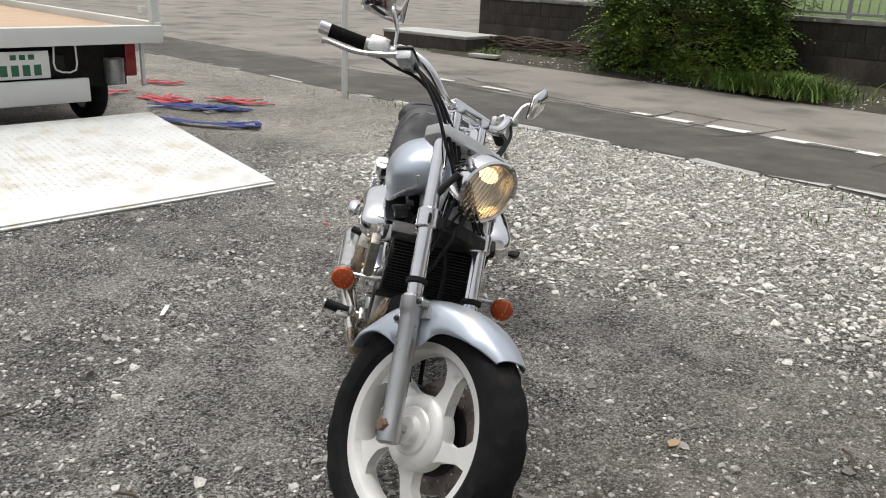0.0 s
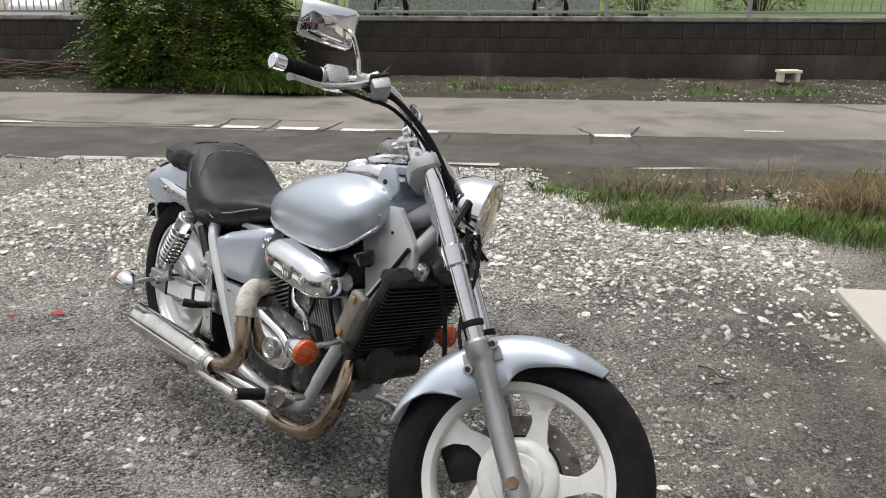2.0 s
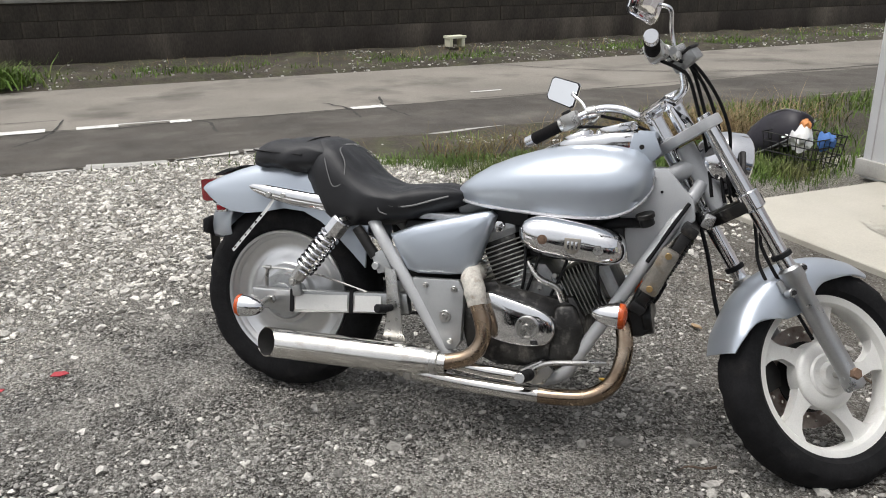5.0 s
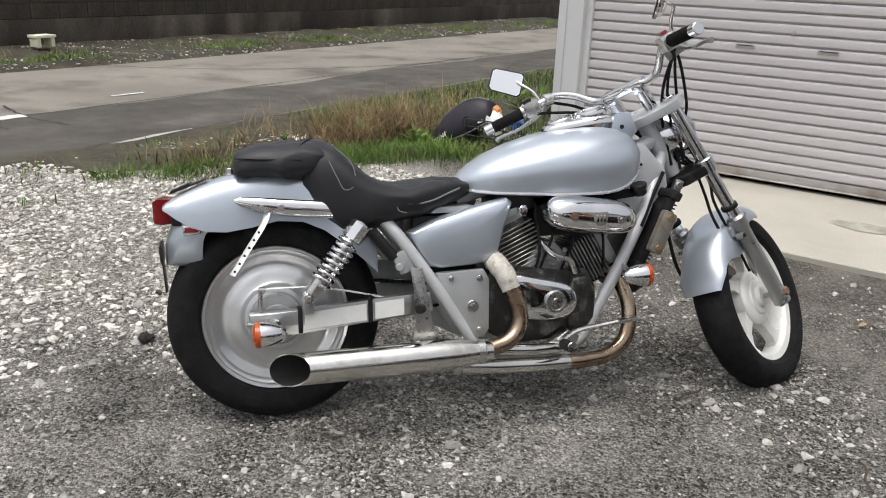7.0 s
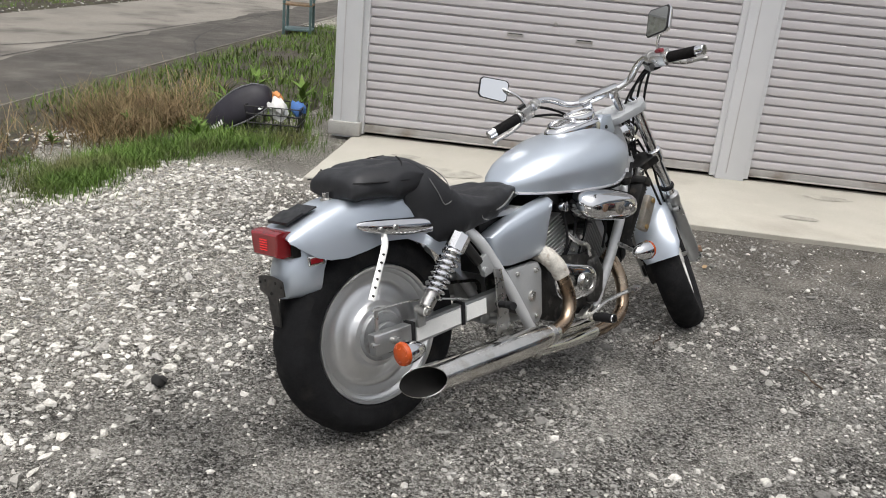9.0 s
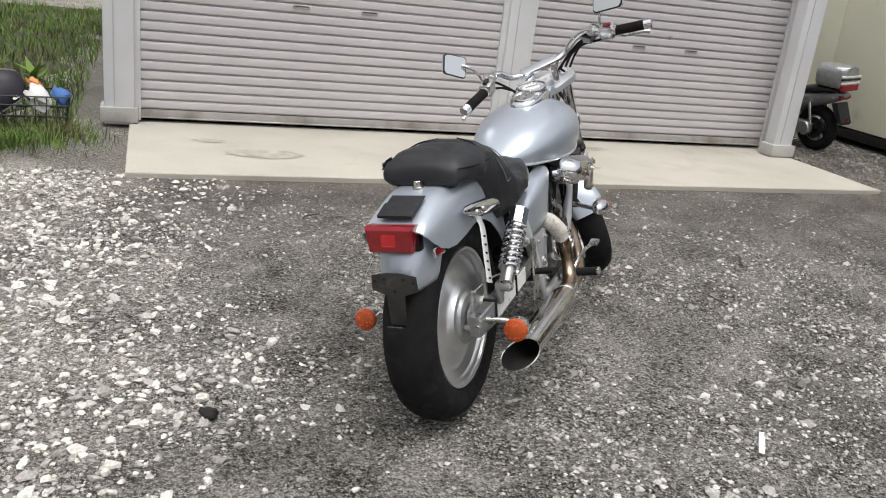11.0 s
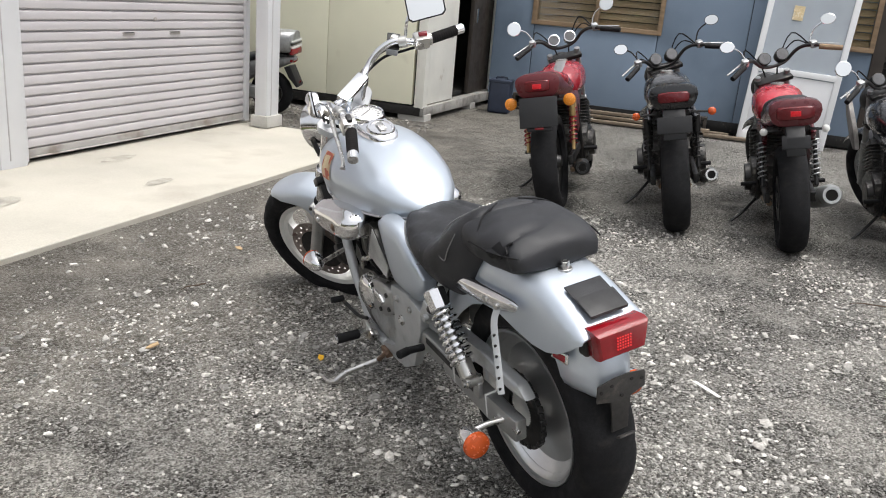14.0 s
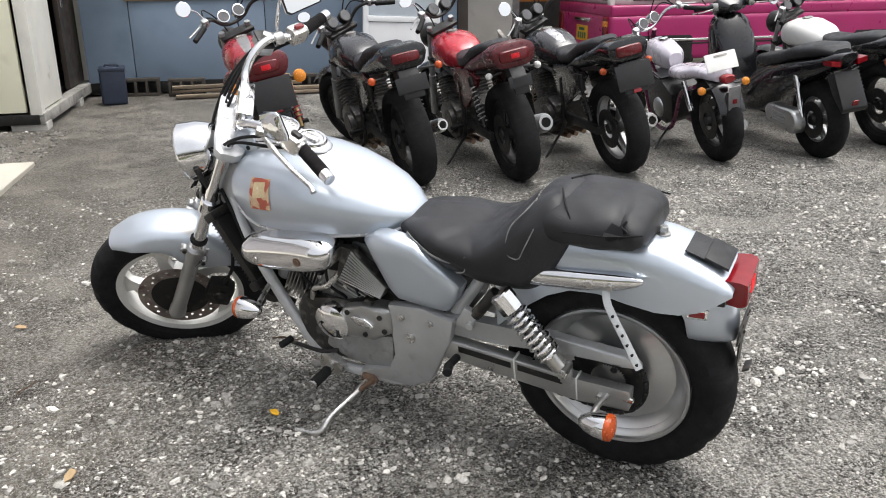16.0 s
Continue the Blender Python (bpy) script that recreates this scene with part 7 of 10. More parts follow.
# ---- the row of parked motorcycles ----
def row_pose(x, y=-3.12, turn=0.0, lean=-9.0):
    """Rear tyre at (x, y) of the yard, nose pointing away from the road."""
    return YARD @ T(x, y, 0) @ pose(0, 0, 0, 0, 0, -90 + turn) @ pose(0, 0, 0, lean, 0, 0) @ Matrix.Scale(1.04, 4)


def parked_wheel(name, x, R, w, root, rim_mat, fm=Matrix(), stripe=None, rim_r=0.216):
    wheel = new(name)
    wheel.parent = root
    m = fm @ T(x, 0, R) @ AX
    bm = B_()
    lathe(bm, tyre_profile(R, rim_r, w), m, 60, True, tread(w, 6, 0.004, rim_r + 0.03))
    part("tyre", bm, TYRE, wheel, "", 30)
    bm = B_()
    h = w * 0.36
    lathe(bm, [(rim_r + 0.002, -h), (rim_r + 0.008, -h), (rim_r - 0.006, -h * 0.75), (rim_r - 0.024, -h * 0.5), (rim_r - 0.03, 0), (rim_r - 0.024, h * 0.5), (rim_r - 0.006, h * 0.75), (rim_r + 0.008, h), (rim_r + 0.002, h), (rim_r - 0.012, 0)], m, 48, True)
    part("rim", bm, rim_mat, wheel)
    if stripe:
        for s in (-1, 1):
            bm = B_()
            lathe(bm, [(rim_r + 0.003, s * (h + 0.001)), (rim_r + 0.009, s * (h + 0.001)), (rim_r + 0.009, s * (h + 0.003)), (rim_r + 0.003, s * (h + 0.003))], m, 48, True)
            part("rim_stripe", bm, stripe, wheel)
    for k in range(3):
        bm = B_()
        for q in (-9, 9):
            prism(bm, [(0.03, -0.014), (rim_r - 0.02, -0.012), (rim_r - 0.02, 0.012), (0.03, 0.014)], 0.03, m @ pose(0, 0, 0, 0, 0, 120 * k + q), 0.004, 1)
        part("spoke", bm, rim_mat, wheel)
    bm = B_()
    lathe(bm, [(0.01, -0.07), (0.03, -0.07), (0.05, -0.03), (0.055, 0), (0.05, 0.03), (0.03, 0.07), (0.01, 0.07)], m, 24)
    lathe(bm, [(0.06, w * 0.42), (0.125, w * 0.42), (0.125, w * 0.42 + 0.005), (0.06, w * 0.42 + 0.005)], m, 36, True)
    part("hub", bm, BLACK_METAL, wheel)
    return wheel


def round_signal(root, p, r=0.03, lens=None, way=-1):
    ob = new("turn_signal")
    ob.parent = root
    bm = B_()
    x, y, z = p
    lathe(bm, [(0.003, -0.03), (r * 0.7, -0.024), (r, -0.004), (r, 0.0)], T(x, y, z) @ pose(0, 0, 0, 0, 90 * way, 0), 18)
    tube(bm, [(x, y * 0.45, z + 0.005), (x, y * 0.9, z)], 0.007, 8, 1)
    part("signal_body", bm, BLACK_METAL, ob)
    bm = B_()
    lathe(bm, [(r, 0.0005), (r * 0.97, 0.012), (r * 0.6, 0.02), (0.001, 0.022)], T(x, y, z) @ pose(0, 0, 0, 0, 90 * way, 0), 18)
    part("signal_lens", bm, lens or AMBER_PALE, ob, "orange lens")


def handle_set(root, fm, height=0.36, wide=0.36, back=0.16, mirrors=(1, 1), round_mirror=True, grip=None, mirror_mat=None, gauge_mat=None, chrome_bar=None):
    """Bars, grips, gauges and mirrors in the fork's axes."""
    bars = new("handlebar")
    bars.parent = root
    bm = B_()
    hf = [(0.0, 0.0, height - 0.03), (0.01, 0.08, height - 0.02), (0.0, 0.15, height + 0.05), (-0.06, 0.22, height + 0.085), (-back, wide, height + 0.07)]
    tube(bm, [fm @ Vector((f, -y, u)) for f, y, u in hf[:0:-1]] + [fm @ Vector(p) for p in hf], 0.0115, 10, 5)
    part("bar_tube", bm, chrome_bar or BLACK_METAL, bars)
    for i, s in enumerate((-1, 1)):
        bm = B_()
        a, b = fm @ Vector((-0.09, s * (wide - 0.105), height + 0.08)), fm @ Vector((-back - 0.005, s * (wide + 0.01), height + 0.069))
        cyl(bm, a, b, 0.017, 14)
        part("grip", bm, grip if (grip and s < 0) else RUBBER, bars)
        bm = B_()
        tube(bm, [fm @ Vector((-0.03, s * 0.23, height + 0.08)), fm @ Vector((-0.07, s * 0.3, height + 0.075)), fm @ Vector((-0.11, s * (wide + 0.02), height + 0.07))], 0.006, 6, 3)
        box(bm, 0.045, 0.04, 0.045, fm @ T(-0.05, s * 0.225, height + 0.085), 0.008)
        part("lever", bm, CAST, bars)
        if mirrors[i]:
            bm = B_()
            p0, p1, p2 = (fm @ Vector((-0.03, s * 0.21, height + 0.09)), fm @ Vector((0.0, s * 0.25, height + 0.16)), fm @ Vector((-0.02, s * 0.33, height + 0.215)))
            tube(bm, [p0, p1, p2], 0.005, 8, 4)
            mirror = part("mirror", bm, mirror_mat or CHROME, bars)
            mm = T(*p2) @ pose(0, 0, 0, 0, -84, 8 * s)
            bm = B_()
            sx, sy = (0.048, 0.048) if round_mirror else (0.034, 0.046)
            lathe(bm, [(0.01, -0.03), (0.6, -0.022), (1.0, -0.004), (1.0, 0.003), (0.94, 0.005)], mm @ Matrix.Diagonal((sx, sy, 1, 1)), 26)
            part("mirror_shell", bm, mirror_mat or CHROME, mirror)
            bm = B_()
            lathe(bm, [(0.001, 0.006), (0.92, 0.006), (0.92, 0.003), (0.001, 0.003)], mm @ Matrix.Diagonal((sx, sy, 1, 1)), 26)
            part("mirror_glass", bm, MIRROR, mirror)
    for s in (-1, 1):
        bm = B_()
        gm = fm @ T(0.03, s * 0.058, height + 0.02) @ pose(0, 0, 0, 0, -42, 0)
        lathe(bm, [(0.018, -0.05), (0.038, -0.042), (0.042, 0.0), (0.042, 0.012), (0.037, 0.014)], gm, 26)
        gauge = part("gauge", bm, gauge_mat or CHROME, bars, "round gauge")
        bm = B_()
        lathe(bm, [(0.001, 0.0155), (0.036, 0.0155), (0.036, 0.012), (0.001, 0.012)], gm, 26)
        part("gauge_face", bm, GAUGE, gauge)
    for k in range(4):
        bm = B_()
        s = -1 if k % 2 else 1
        tube(bm, [fm @ Vector(p) for p in ((-0.03, s * 0.22, height + 0.07), (0.05 + 0.02 * k, s * 0.16, height + 0.05 + 0.02 * k), (0.07, s * 0.06, height - 0.05), (0.02, s * 0.03, height - 0.2))], 0.0045, 6, 4)
        part("cable", bm, RUBBER, bars)


def naked_bike(name, label, m, tank_mat, tail_mat, seat_mat, rim_mat=None, steer=12.0, lamp=(0.075, 0.03), muffler=None, stripe=None,
               shocks=None, plate=(0.085, 0.11), signal_lens=None, signal_r=0.03, signal_y=0.15, bars=None, tank_z=-0.035, tail_up=0.0, reflector=True, lamp_lit=False, tank_top=None, loose_panel=None):
    """An upright roadster: wheels, frame, engine, tank, seat, tail, lamp, silencer."""
    root = thing(name, label, "motorcycle", "parked motorcycles", m @ T(0.04, 0, 0))
    rim_mat = rim_mat or BLACK_METAL
    parked_wheel("rear_wheel", -0.04, 0.305, 0.15, root, rim_mat, stripe=stripe)
    fm = T(1.2, 0, 0.62) @ pose(0, 0, 0, 0, -27, 0) @ pose(0, 0, 0, 0, 0, steer)
    fw = fm @ T(0.03, 0, -0.40 - 0.302)
    parked_wheel("front_wheel", 0, 0.302, 0.115, root, rim_mat, fw, stripe)
    for s in (-1, 1):
        bm = B_()
        cyl(bm, fm @ Vector((0.03, s * 0.1, -0.1)), fm @ Vector((0.03, s * 0.1, 0.32)), 0.02, 14)
        cyl(bm, fm @ Vector((0.03, s * 0.1, -0.43)), fm @ Vector((0.03, s * 0.1, -0.08)), 0.027, 14)
        part("fork_leg", bm, CAST, root)
    bm = B_()
    for u in (0.06, 0.28):
        box(bm, 0.08, 0.24, 0.03, fm @ T(0.015, 0, u), 0.008)
    part("fork_clamp", bm, BLACK_METAL, root)
    bm = B_()
    lathe(bm, [(0.01, -0.09), (0.06, -0.07), (0.085, -0.02), (0.09, 0.03), (0.085, 0.04), (0.01, 0.045)], fm @ T(0.12, 0, 0.17) @ pose(0, 0, 0, 0, 117, 0), 26)
    part("headlight", bm, BLACK_METAL, root)
    bm = B_()
    rings = []
    for k in range(15):
        a = radians(20 + 8.5 * k)
        ring = []
        for q in range(9):
            y = -0.065 + 0.13 * q / 8
            ring.append(fw @ T(0, 0, 0.302) @ Vector(((0.325 + 0.02 * (1 - (y / 0.065) ** 2)) * math.cos(a), y, (0.325 + 0.02 * (1 - (y / 0.065) ** 2)) * math.sin(a))))
        rings.append(ring + [v * 1.0 + Vector((0, 0, -0.004)) for v in ring[::-1]])
    loft(bm, rings)
    part("front_fender", bm, BLACK_PAINT if tank_mat is not RED_PAINT else RED_PAINT, root)
    # frame and engine
    bm = B_()
    for s in (-1, 1):
        tube(bm, [(1.13, s * 0.03, 0.74), (1.0, s * 0.09, 0.66), (0.7, s * 0.12, 0.64), (0.42, s * 0.12, 0.62), (0.1, s * 0.1, 0.68), (-0.1, s * 0.08, 0.7)], 0.015, 8, 4)
        tube(bm, [(1.15, s * 0.03, 0.7), (1.02, s * 0.1, 0.48), (0.95, s * 0.13, 0.25), (0.75, s * 0.14, 0.17), (0.5, s * 0.14, 0.24), (0.42, s * 0.13, 0.6)], 0.016, 8, 4)
        box(bm, 0.5, 0.03, 0.055, T(0.23, s * 0.12, 0.315) @ pose(0, 0, 0, 0, -3, 0), 0.008)
    part("main_frame", bm, BLACK_METAL, root)
    bm = B_()
    prism(bm, [(0.5, 0.4), (0.62, 0.45), (0.8, 0.42), (0.92, 0.36), (0.9, 0.22), (0.7, 0.17), (0.52, 0.22)], 0.36, SIDE, 0.03)
    for s in (-1, 1):
        cyl(bm, (0.6, s * 0.17, 0.32), (0.6, s * 0.215, 0.32), 0.085, 20)
    part("crankcase", bm, ENGINE_DARK, root)
    bm = B_()
    for k in range(9):
        box(bm, 0.22, 0.34, 0.007, T(0.82, 0, 0.41 + k * 0.021) @ pose(0, 0, 0, 0, 14, 0), 0.002, 1)
    box(bm, 0.16, 0.3, 0.22, T(0.83, 0, 0.5) @ pose(0, 0, 0, 0, 14, 0), 0.01)
    tagged(part("finned_cylinder", bm, ENGINE_DARK, root), kind="stuff")
    for s in (-0.11, -0.04, 0.04, 0.11):
        bm = B_()
        tube(bm, [(0.95, s, 0.45), (1.03, s, 0.38), (1.0, s, 0.22), (0.88, s * 0.9, 0.15), (0.6, s * 0.8 - 0.02, 0.14)], 0.018, 8, 4)
        part("header_pipe", bm, BLUED, root)
    # tank
    bm = B_()
    z = tank_z
    rings = [oval(x, zc + z, w, up, dn, 26, 2.6) for x, zc, w, up, dn in ((0.54, 0.71, 0.05, 0.05, 0.04), (0.58, 0.73, 0.10, 0.08, 0.06), (0.68, 0.75, 0.14, 0.11, 0.08), (0.82, 0.77, 0.155, 0.125, 0.1), (0.95, 0.775, 0.15, 0.12, 0.1), (1.05, 0.77, 0.12, 0.1, 0.08), (1.1, 0.76, 0.08, 0.06, 0.05))]
    loft(bm, rings)
    tank_ob = part("fuel_tank", bm, tank_mat, root)
    if tank_top:
        bm = B_()
        loft(bm, [oval(x, zc + z, w, up, 0.01, 20, 2.2) for x, zc, w, up in ((0.6, 0.755, 0.05, 0.07), (0.68, 0.765, 0.085, 0.101), (0.82, 0.78, 0.1, 0.12), (0.95, 0.785, 0.095, 0.115), (1.04, 0.785, 0.06, 0.09))])
        part("tank_top_panel", bm, tank_top, tank_ob, "faded silver top of the tank")
    if loose_panel:
        bm = B_()
        prism(bm, [(1.3, 0.88), (1.2, 0.83), (1.0, 0.66), (0.93, 0.54), (1.02, 0.53), (1.16, 0.6), (1.27, 0.72)], 0.03, T(0, 0.2, 0) @ SIDE, 0.01)
        part("fairing_panel", bm, loose_panel, root, "pale worn fairing side panel")
    bm = B_()
    lathe(bm, [(0.04, 0.0), (0.04, 0.012), (0.03, 0.016), (0.002, 0.017)], T(0.86, 0, 0.893 + z), 22)
    part("filler_cap", bm, STEEL, tank_ob)
    # seat and tail
    bm = B_()
    rings = [oval(x, zc, w, up, dn, 26, 3.0) for x, zc, w, up, dn in ((-0.06, 0.77 + tail_up, 0.06, 0.03, 0.02), (0.0, 0.765 + tail_up, 0.1, 0.05, 0.03), (0.15, 0.755 + tail_up * 0.7, 0.125, 0.05, 0.04), (0.3, 0.735, 0.13, 0.045, 0.045), (0.42, 0.725, 0.125, 0.035, 0.05), (0.55, 0.73, 0.09, 0.04, 0.05), (0.6, 0.735, 0.05, 0.03, 0.03))]
    loft(bm, rings)
    part("seat", bm, seat_mat, root)
    bm = B_()
    rows_ = ((-0.315, 0.757 + tail_up, 0.112, 0.047, 0.058), (-0.305, 0.757 + tail_up, 0.128, 0.062, 0.075), (-0.2, 0.755 + tail_up, 0.135, 0.064, 0.08), (-0.05, 0.735 + tail_up * 0.8, 0.128, 0.048, 0.07), (0.15, 0.705 + tail_up * 0.5, 0.135, 0.04, 0.07), (0.35, 0.67, 0.13, 0.03, 0.06), (0.42, 0.66, 0.1, 0.02, 0.04))
    rings = [oval(x, zc, w, up, dn, 28, 4.2) for x, zc, w, up, dn in rows_]
    for ring, (x, zc, w, up, dn) in zip(rings, rows_):
        for v in ring:
            f = (zc + up - v.z) / (up + dn)
            v.y *= 0.86 + 0.5 * f if f < 0.35 else 1.035 - 0.32 * (f - 0.35)
    loft(bm, rings)
    tail = part("tail_cowl", bm, tail_mat, root)
    for s in (-1, 1):
        bm = B_()
        prism(bm, [(0.02, 0.66), (0.2, 0.7), (0.5, 0.68), (0.56, 0.62), (0.5, 0.46), (0.38, 0.42), (0.24, 0.5), (0.1, 0.6)], 0.03, T(0, s * 0.125, 0) @ SIDE, 0.012)
        part("side_panel", bm, tail_mat, root)
    lw, lh = lamp
    bm = B_()
    loft(bm, [oval(x, 0.75 + tail_up, lw * k, lh * k, lh * k, 24, 5.0) for x, k in ((-0.27, 1.0), (-0.31, 1.0), (-0.322, 0.94), (-0.328, 0.8))])
    lens = part("tail_lamp", bm, DARK_LENS, root, "dark red tail lamp")
    if lamp_lit:
        bm = B_()
        box(bm, 0.006, 0.05, 0.028, T(-0.328, 0, 0.748 + tail_up), 0.002)
        part("lamp_bulb", bm, BULB_RED, lens)
    # mudguard and plate
    bm = B_()
    pw, ph = plate
    prism(bm, [(-0.24, 0.69), (-0.3, 0.69), (-0.345, 0.69 - ph), (-0.36, 0.56 - ph * 0.4), (-0.35, 0.555 - ph * 0.4), (-0.31, 0.6), (-0.2, 0.64)], pw * 1.5, T(0, 0, tail_up) @ SIDE, 0.006)
    part("mudguard", bm, PLASTIC, root)
    bm = B_()
    box(bm, 0.006, pw * 2.3, ph * 1.15, T(-0.345, 0, 0.605 + tail_up) @ pose(0, 0, 0, 0, 14, 0), 0.004)
    part("plate_panel", bm, PLASTIC, root, "blank black plate panel")
    if reflector:
        bm = B_()
        box(bm, 0.008, 0.05, 0.025, T(-0.36, 0, 0.52 + tail_up) @ pose(0, 0, 0, 0, 14, 0), 0.003)
        part("reflector", bm, RED_LENS, root)
    for s in (-1, 1):
        round_signal(root, (-0.25, s * signal_y, 0.655 + tail_up), signal_r, signal_lens)
        a, b = Vector((0.14, s * 0.14, 0.66)), Vector((0.03, s * 0.14, 0.36))
        d = (b - a).normalized()
        shock = new("shock_absorber")
        shock.parent = root
        body, spring = shocks or (BLACK_METAL, CAST)
        bm = B_()
        cyl(bm, a, b, 0.012, 10)
        cyl(bm, a, a + d * 0.06, 0.024, 14)
        if shocks:
            cyl(bm, a + Vector((-0.05, 0, 0.0)), a + Vector((-0.05, 0, -0.1)), 0.02, 14)
        part("damper", bm, body, shock)
        bm = B_()
        am = along(a, b)
        L = (b - a).length
        tube(bm, [am @ Vector((0.023 * math.cos(t * math.pi / 5), 0.023 * math.sin(t * math.pi / 5), 0.06 + (L - 0.1) * t / 80)) for t in range(81)], 0.0045, 6, 1)
        part("coil_spring", bm, spring, shock)
    # silencer
    if muffler:
        mat_, r, z1, ydir = muffler
        bm = B_()
        a, b = Vector((0.42, ydir * 0.14, 0.2)), Vector((-0.12, ydir * 0.2, z1))
        cyl(bm, a, a.lerp(b, 0.3), r * 0.5, 16, r)
        lathe(bm, [(r, 0), (r * 1.04, 0.02), (r * 1.04, (b - a).length * 0.66), (r * 0.8, (b - a).length * 0.72), (r * 0.55, (b - a).length * 0.72), (r * 0.5, (b - a).length * 0.6)], along(a.lerp(b, 0.28), b + (b - a) * 0.1), 22)
        sil = part("silencer", bm, mat_, root, "round silencer")
        bm = B_()
        e = along(a.lerp(b, 0.28), b + (b - a) * 0.1)
        Lm = (b - a).length
        lathe(bm, [(r * 0.53, Lm * 0.715), (0.001, Lm * 0.715), (0.001, Lm * 0.7), (r * 0.53, Lm * 0.7)], e, 20)
        part("silencer_bore", bm, SOOT_SHADE, sil)
    bm = B_()
    tube(bm, [(0.55, 0.14, 0.2), (0.56, 0.23, 0.1), (0.5, 0.31, 0.055), (0.46, 0.32, 0.052)], 0.009, 8, 3)
    part("side_stand", bm, BLACK_METAL, root)
    for s in (-1, 1):
        bm = B_()
        cyl(bm, (0.48, s * 0.14, 0.3), (0.47, s * 0.24, 0.3), 0.013, 10)
        part("footpeg", bm, RUBBER, root)
    handle_set(root, fm, **(bars or {}))
    return root


naked_bike("parked_motorcycle", "red roadster motorcycle with red seat and gold shocks", row_pose(0.78, -3.15, 6.5, -11.5), RED_PAINT, MAROON_BLACK, RED_PAINT, tank_top=GREY_PAINT, stripe=YELLOW, steer=20, lamp=(0.075, 0.034), shocks=(BRASS, RED_PAINT),
           muffler=(BLACK_METAL, 0.045, 0.27, -1), signal_r=0.036, signal_y=0.17, tail_up=0.035, bars=dict(height=0.4, wide=0.36, gauge_mat=CHROME), lamp_lit=True, plate=(0.095, 0.15))
naked_bike("parked_motorcycle", "faded grey roadster motorcycle with black tail", row_pose(0.01, -3.17, 8.5, -11), DARK_GREY, BLACK_PAINT, VINYL, shocks=(BLACK_METAL, BLACK_METAL), steer=25, lamp=(0.085, 0.03), muffler=(STEEL, 0.042, 0.34, -1),
           signal_r=0.022, signal_y=0.2, signal_lens=AMBER, bars=dict(height=0.335, wide=0.35, round_mirror=False, mirror_mat=BLACK_METAL, gauge_mat=BLACK_METAL), tail_up=0.06, plate=(0.08, 0.08), reflector=False)
naked_bike("parked_motorcycle", "pinkish red roadster motorcycle with twin chrome shocks", row_pose(-0.65, -3.14, 4.5, -11), BRIGHT_RED, DARK_RED, VINYL, tail_up=0.055, steer=22, lamp=(0.095, 0.036), muffler=(CAST, 0.058, 0.33, -1),
           signal_r=0.02, signal_y=0.15, signal_lens=DIAL, bars=dict(height=0.42, wide=0.35, grip=WOOD, mirrors=(1, 1), round_mirror=False, gauge_mat=BLACK_METAL), lamp_lit=True, plate=(0.06, 0.06), reflector=False)
naked_bike("parked_motorcycle", "black roadster motorcycle with silver topped tank", row_pose(-1.39, -3.18, 5, -12), DARK_GREY, BLACK_PAINT, VINYL, rim_mat=CAST, tank_top=SILVER_TANK, loose_panel=COPING, shocks=(BLACK_METAL, BLACK_METAL), steer=22, lamp=(0.085, 0.034), muffler=(STEEL, 0.05, 0.3, -1),
           signal_r=0.02, signal_y=0.15, signal_lens=AMBER, bars=dict(height=0.36, wide=0.37, gauge_mat=BLACK_METAL, mirrors=(0, 1)), plate=(0.1, 0.13), tail_up=0.06)
naked_bike("parked_motorcycle", "black motorcycle with a white fuel tank", row_pose(-3.65, -3.5, 0, -10), WHITE_PAINT, BLACK_PAINT, VINYL, steer=18, lamp=(0.07, 0.03), muffler=(CHROME, 0.045, 0.27, -1),
           signal_lens=AMBER, bars=dict(height=0.36, wide=0.35, mirrors=(1, 1), gauge_mat=BLACK_METAL))

# small purple cruiser with a blank white plate
sc = thing("parked_cruiser", "small dark purple cruiser with lilac tank and white plate", "motorcycle", "parked motorcycles", row_pose(-2.17, -3.32, -2, -11) @ T(0.06, 0, 0))
parked_wheel("rear_wheel", -0.06, 0.29, 0.13, sc, BLACK_METAL, rim_r=0.19)
fm = T(1.05, 0, 0.55) @ pose(0, 0, 0, 0, -32, 0) @ pose(0, 0, 0, 0, 0, 24)
parked_wheel("front_wheel", 0, 0.28, 0.09, sc, STEEL, fm @ T(0.03, 0, -0.36 - 0.28), rim_r=0.2)
for s in (-1, 1):
    bm = B_()
    cyl(bm, fm @ Vector((0.03, s * 0.085, -0.38)), fm @ Vector((0.03, s * 0.085, 0.26)), 0.02, 12)
    part("fork_leg", bm, PURPLE, sc)
bm = B_()
loft(bm, [oval(x, zc, w, up, dn, 24, 2.3) for x, zc, w, up, dn in ((0.48, 0.63, 0.05, 0.05, 0.06), (0.53, 0.65, 0.085, 0.075, 0.1), (0.65, 0.68, 0.1, 0.08, 0.12), (0.78, 0.69, 0.095, 0.08, 0.11), (0.85, 0.69, 0.07, 0.06, 0.06), (0.88, 0.69, 0.04, 0.03, 0.03))])
tank_ob = part("fuel_tank", bm, LILAC, sc)
bm = B_()
lathe(bm, [(0.035, 0.0), (0.035, 0.014), (0.025, 0.02), (0.002, 0.021)], T(0.66, 0, 0.758), 20)
part("filler_cap", bm, CHROME, tank_ob)
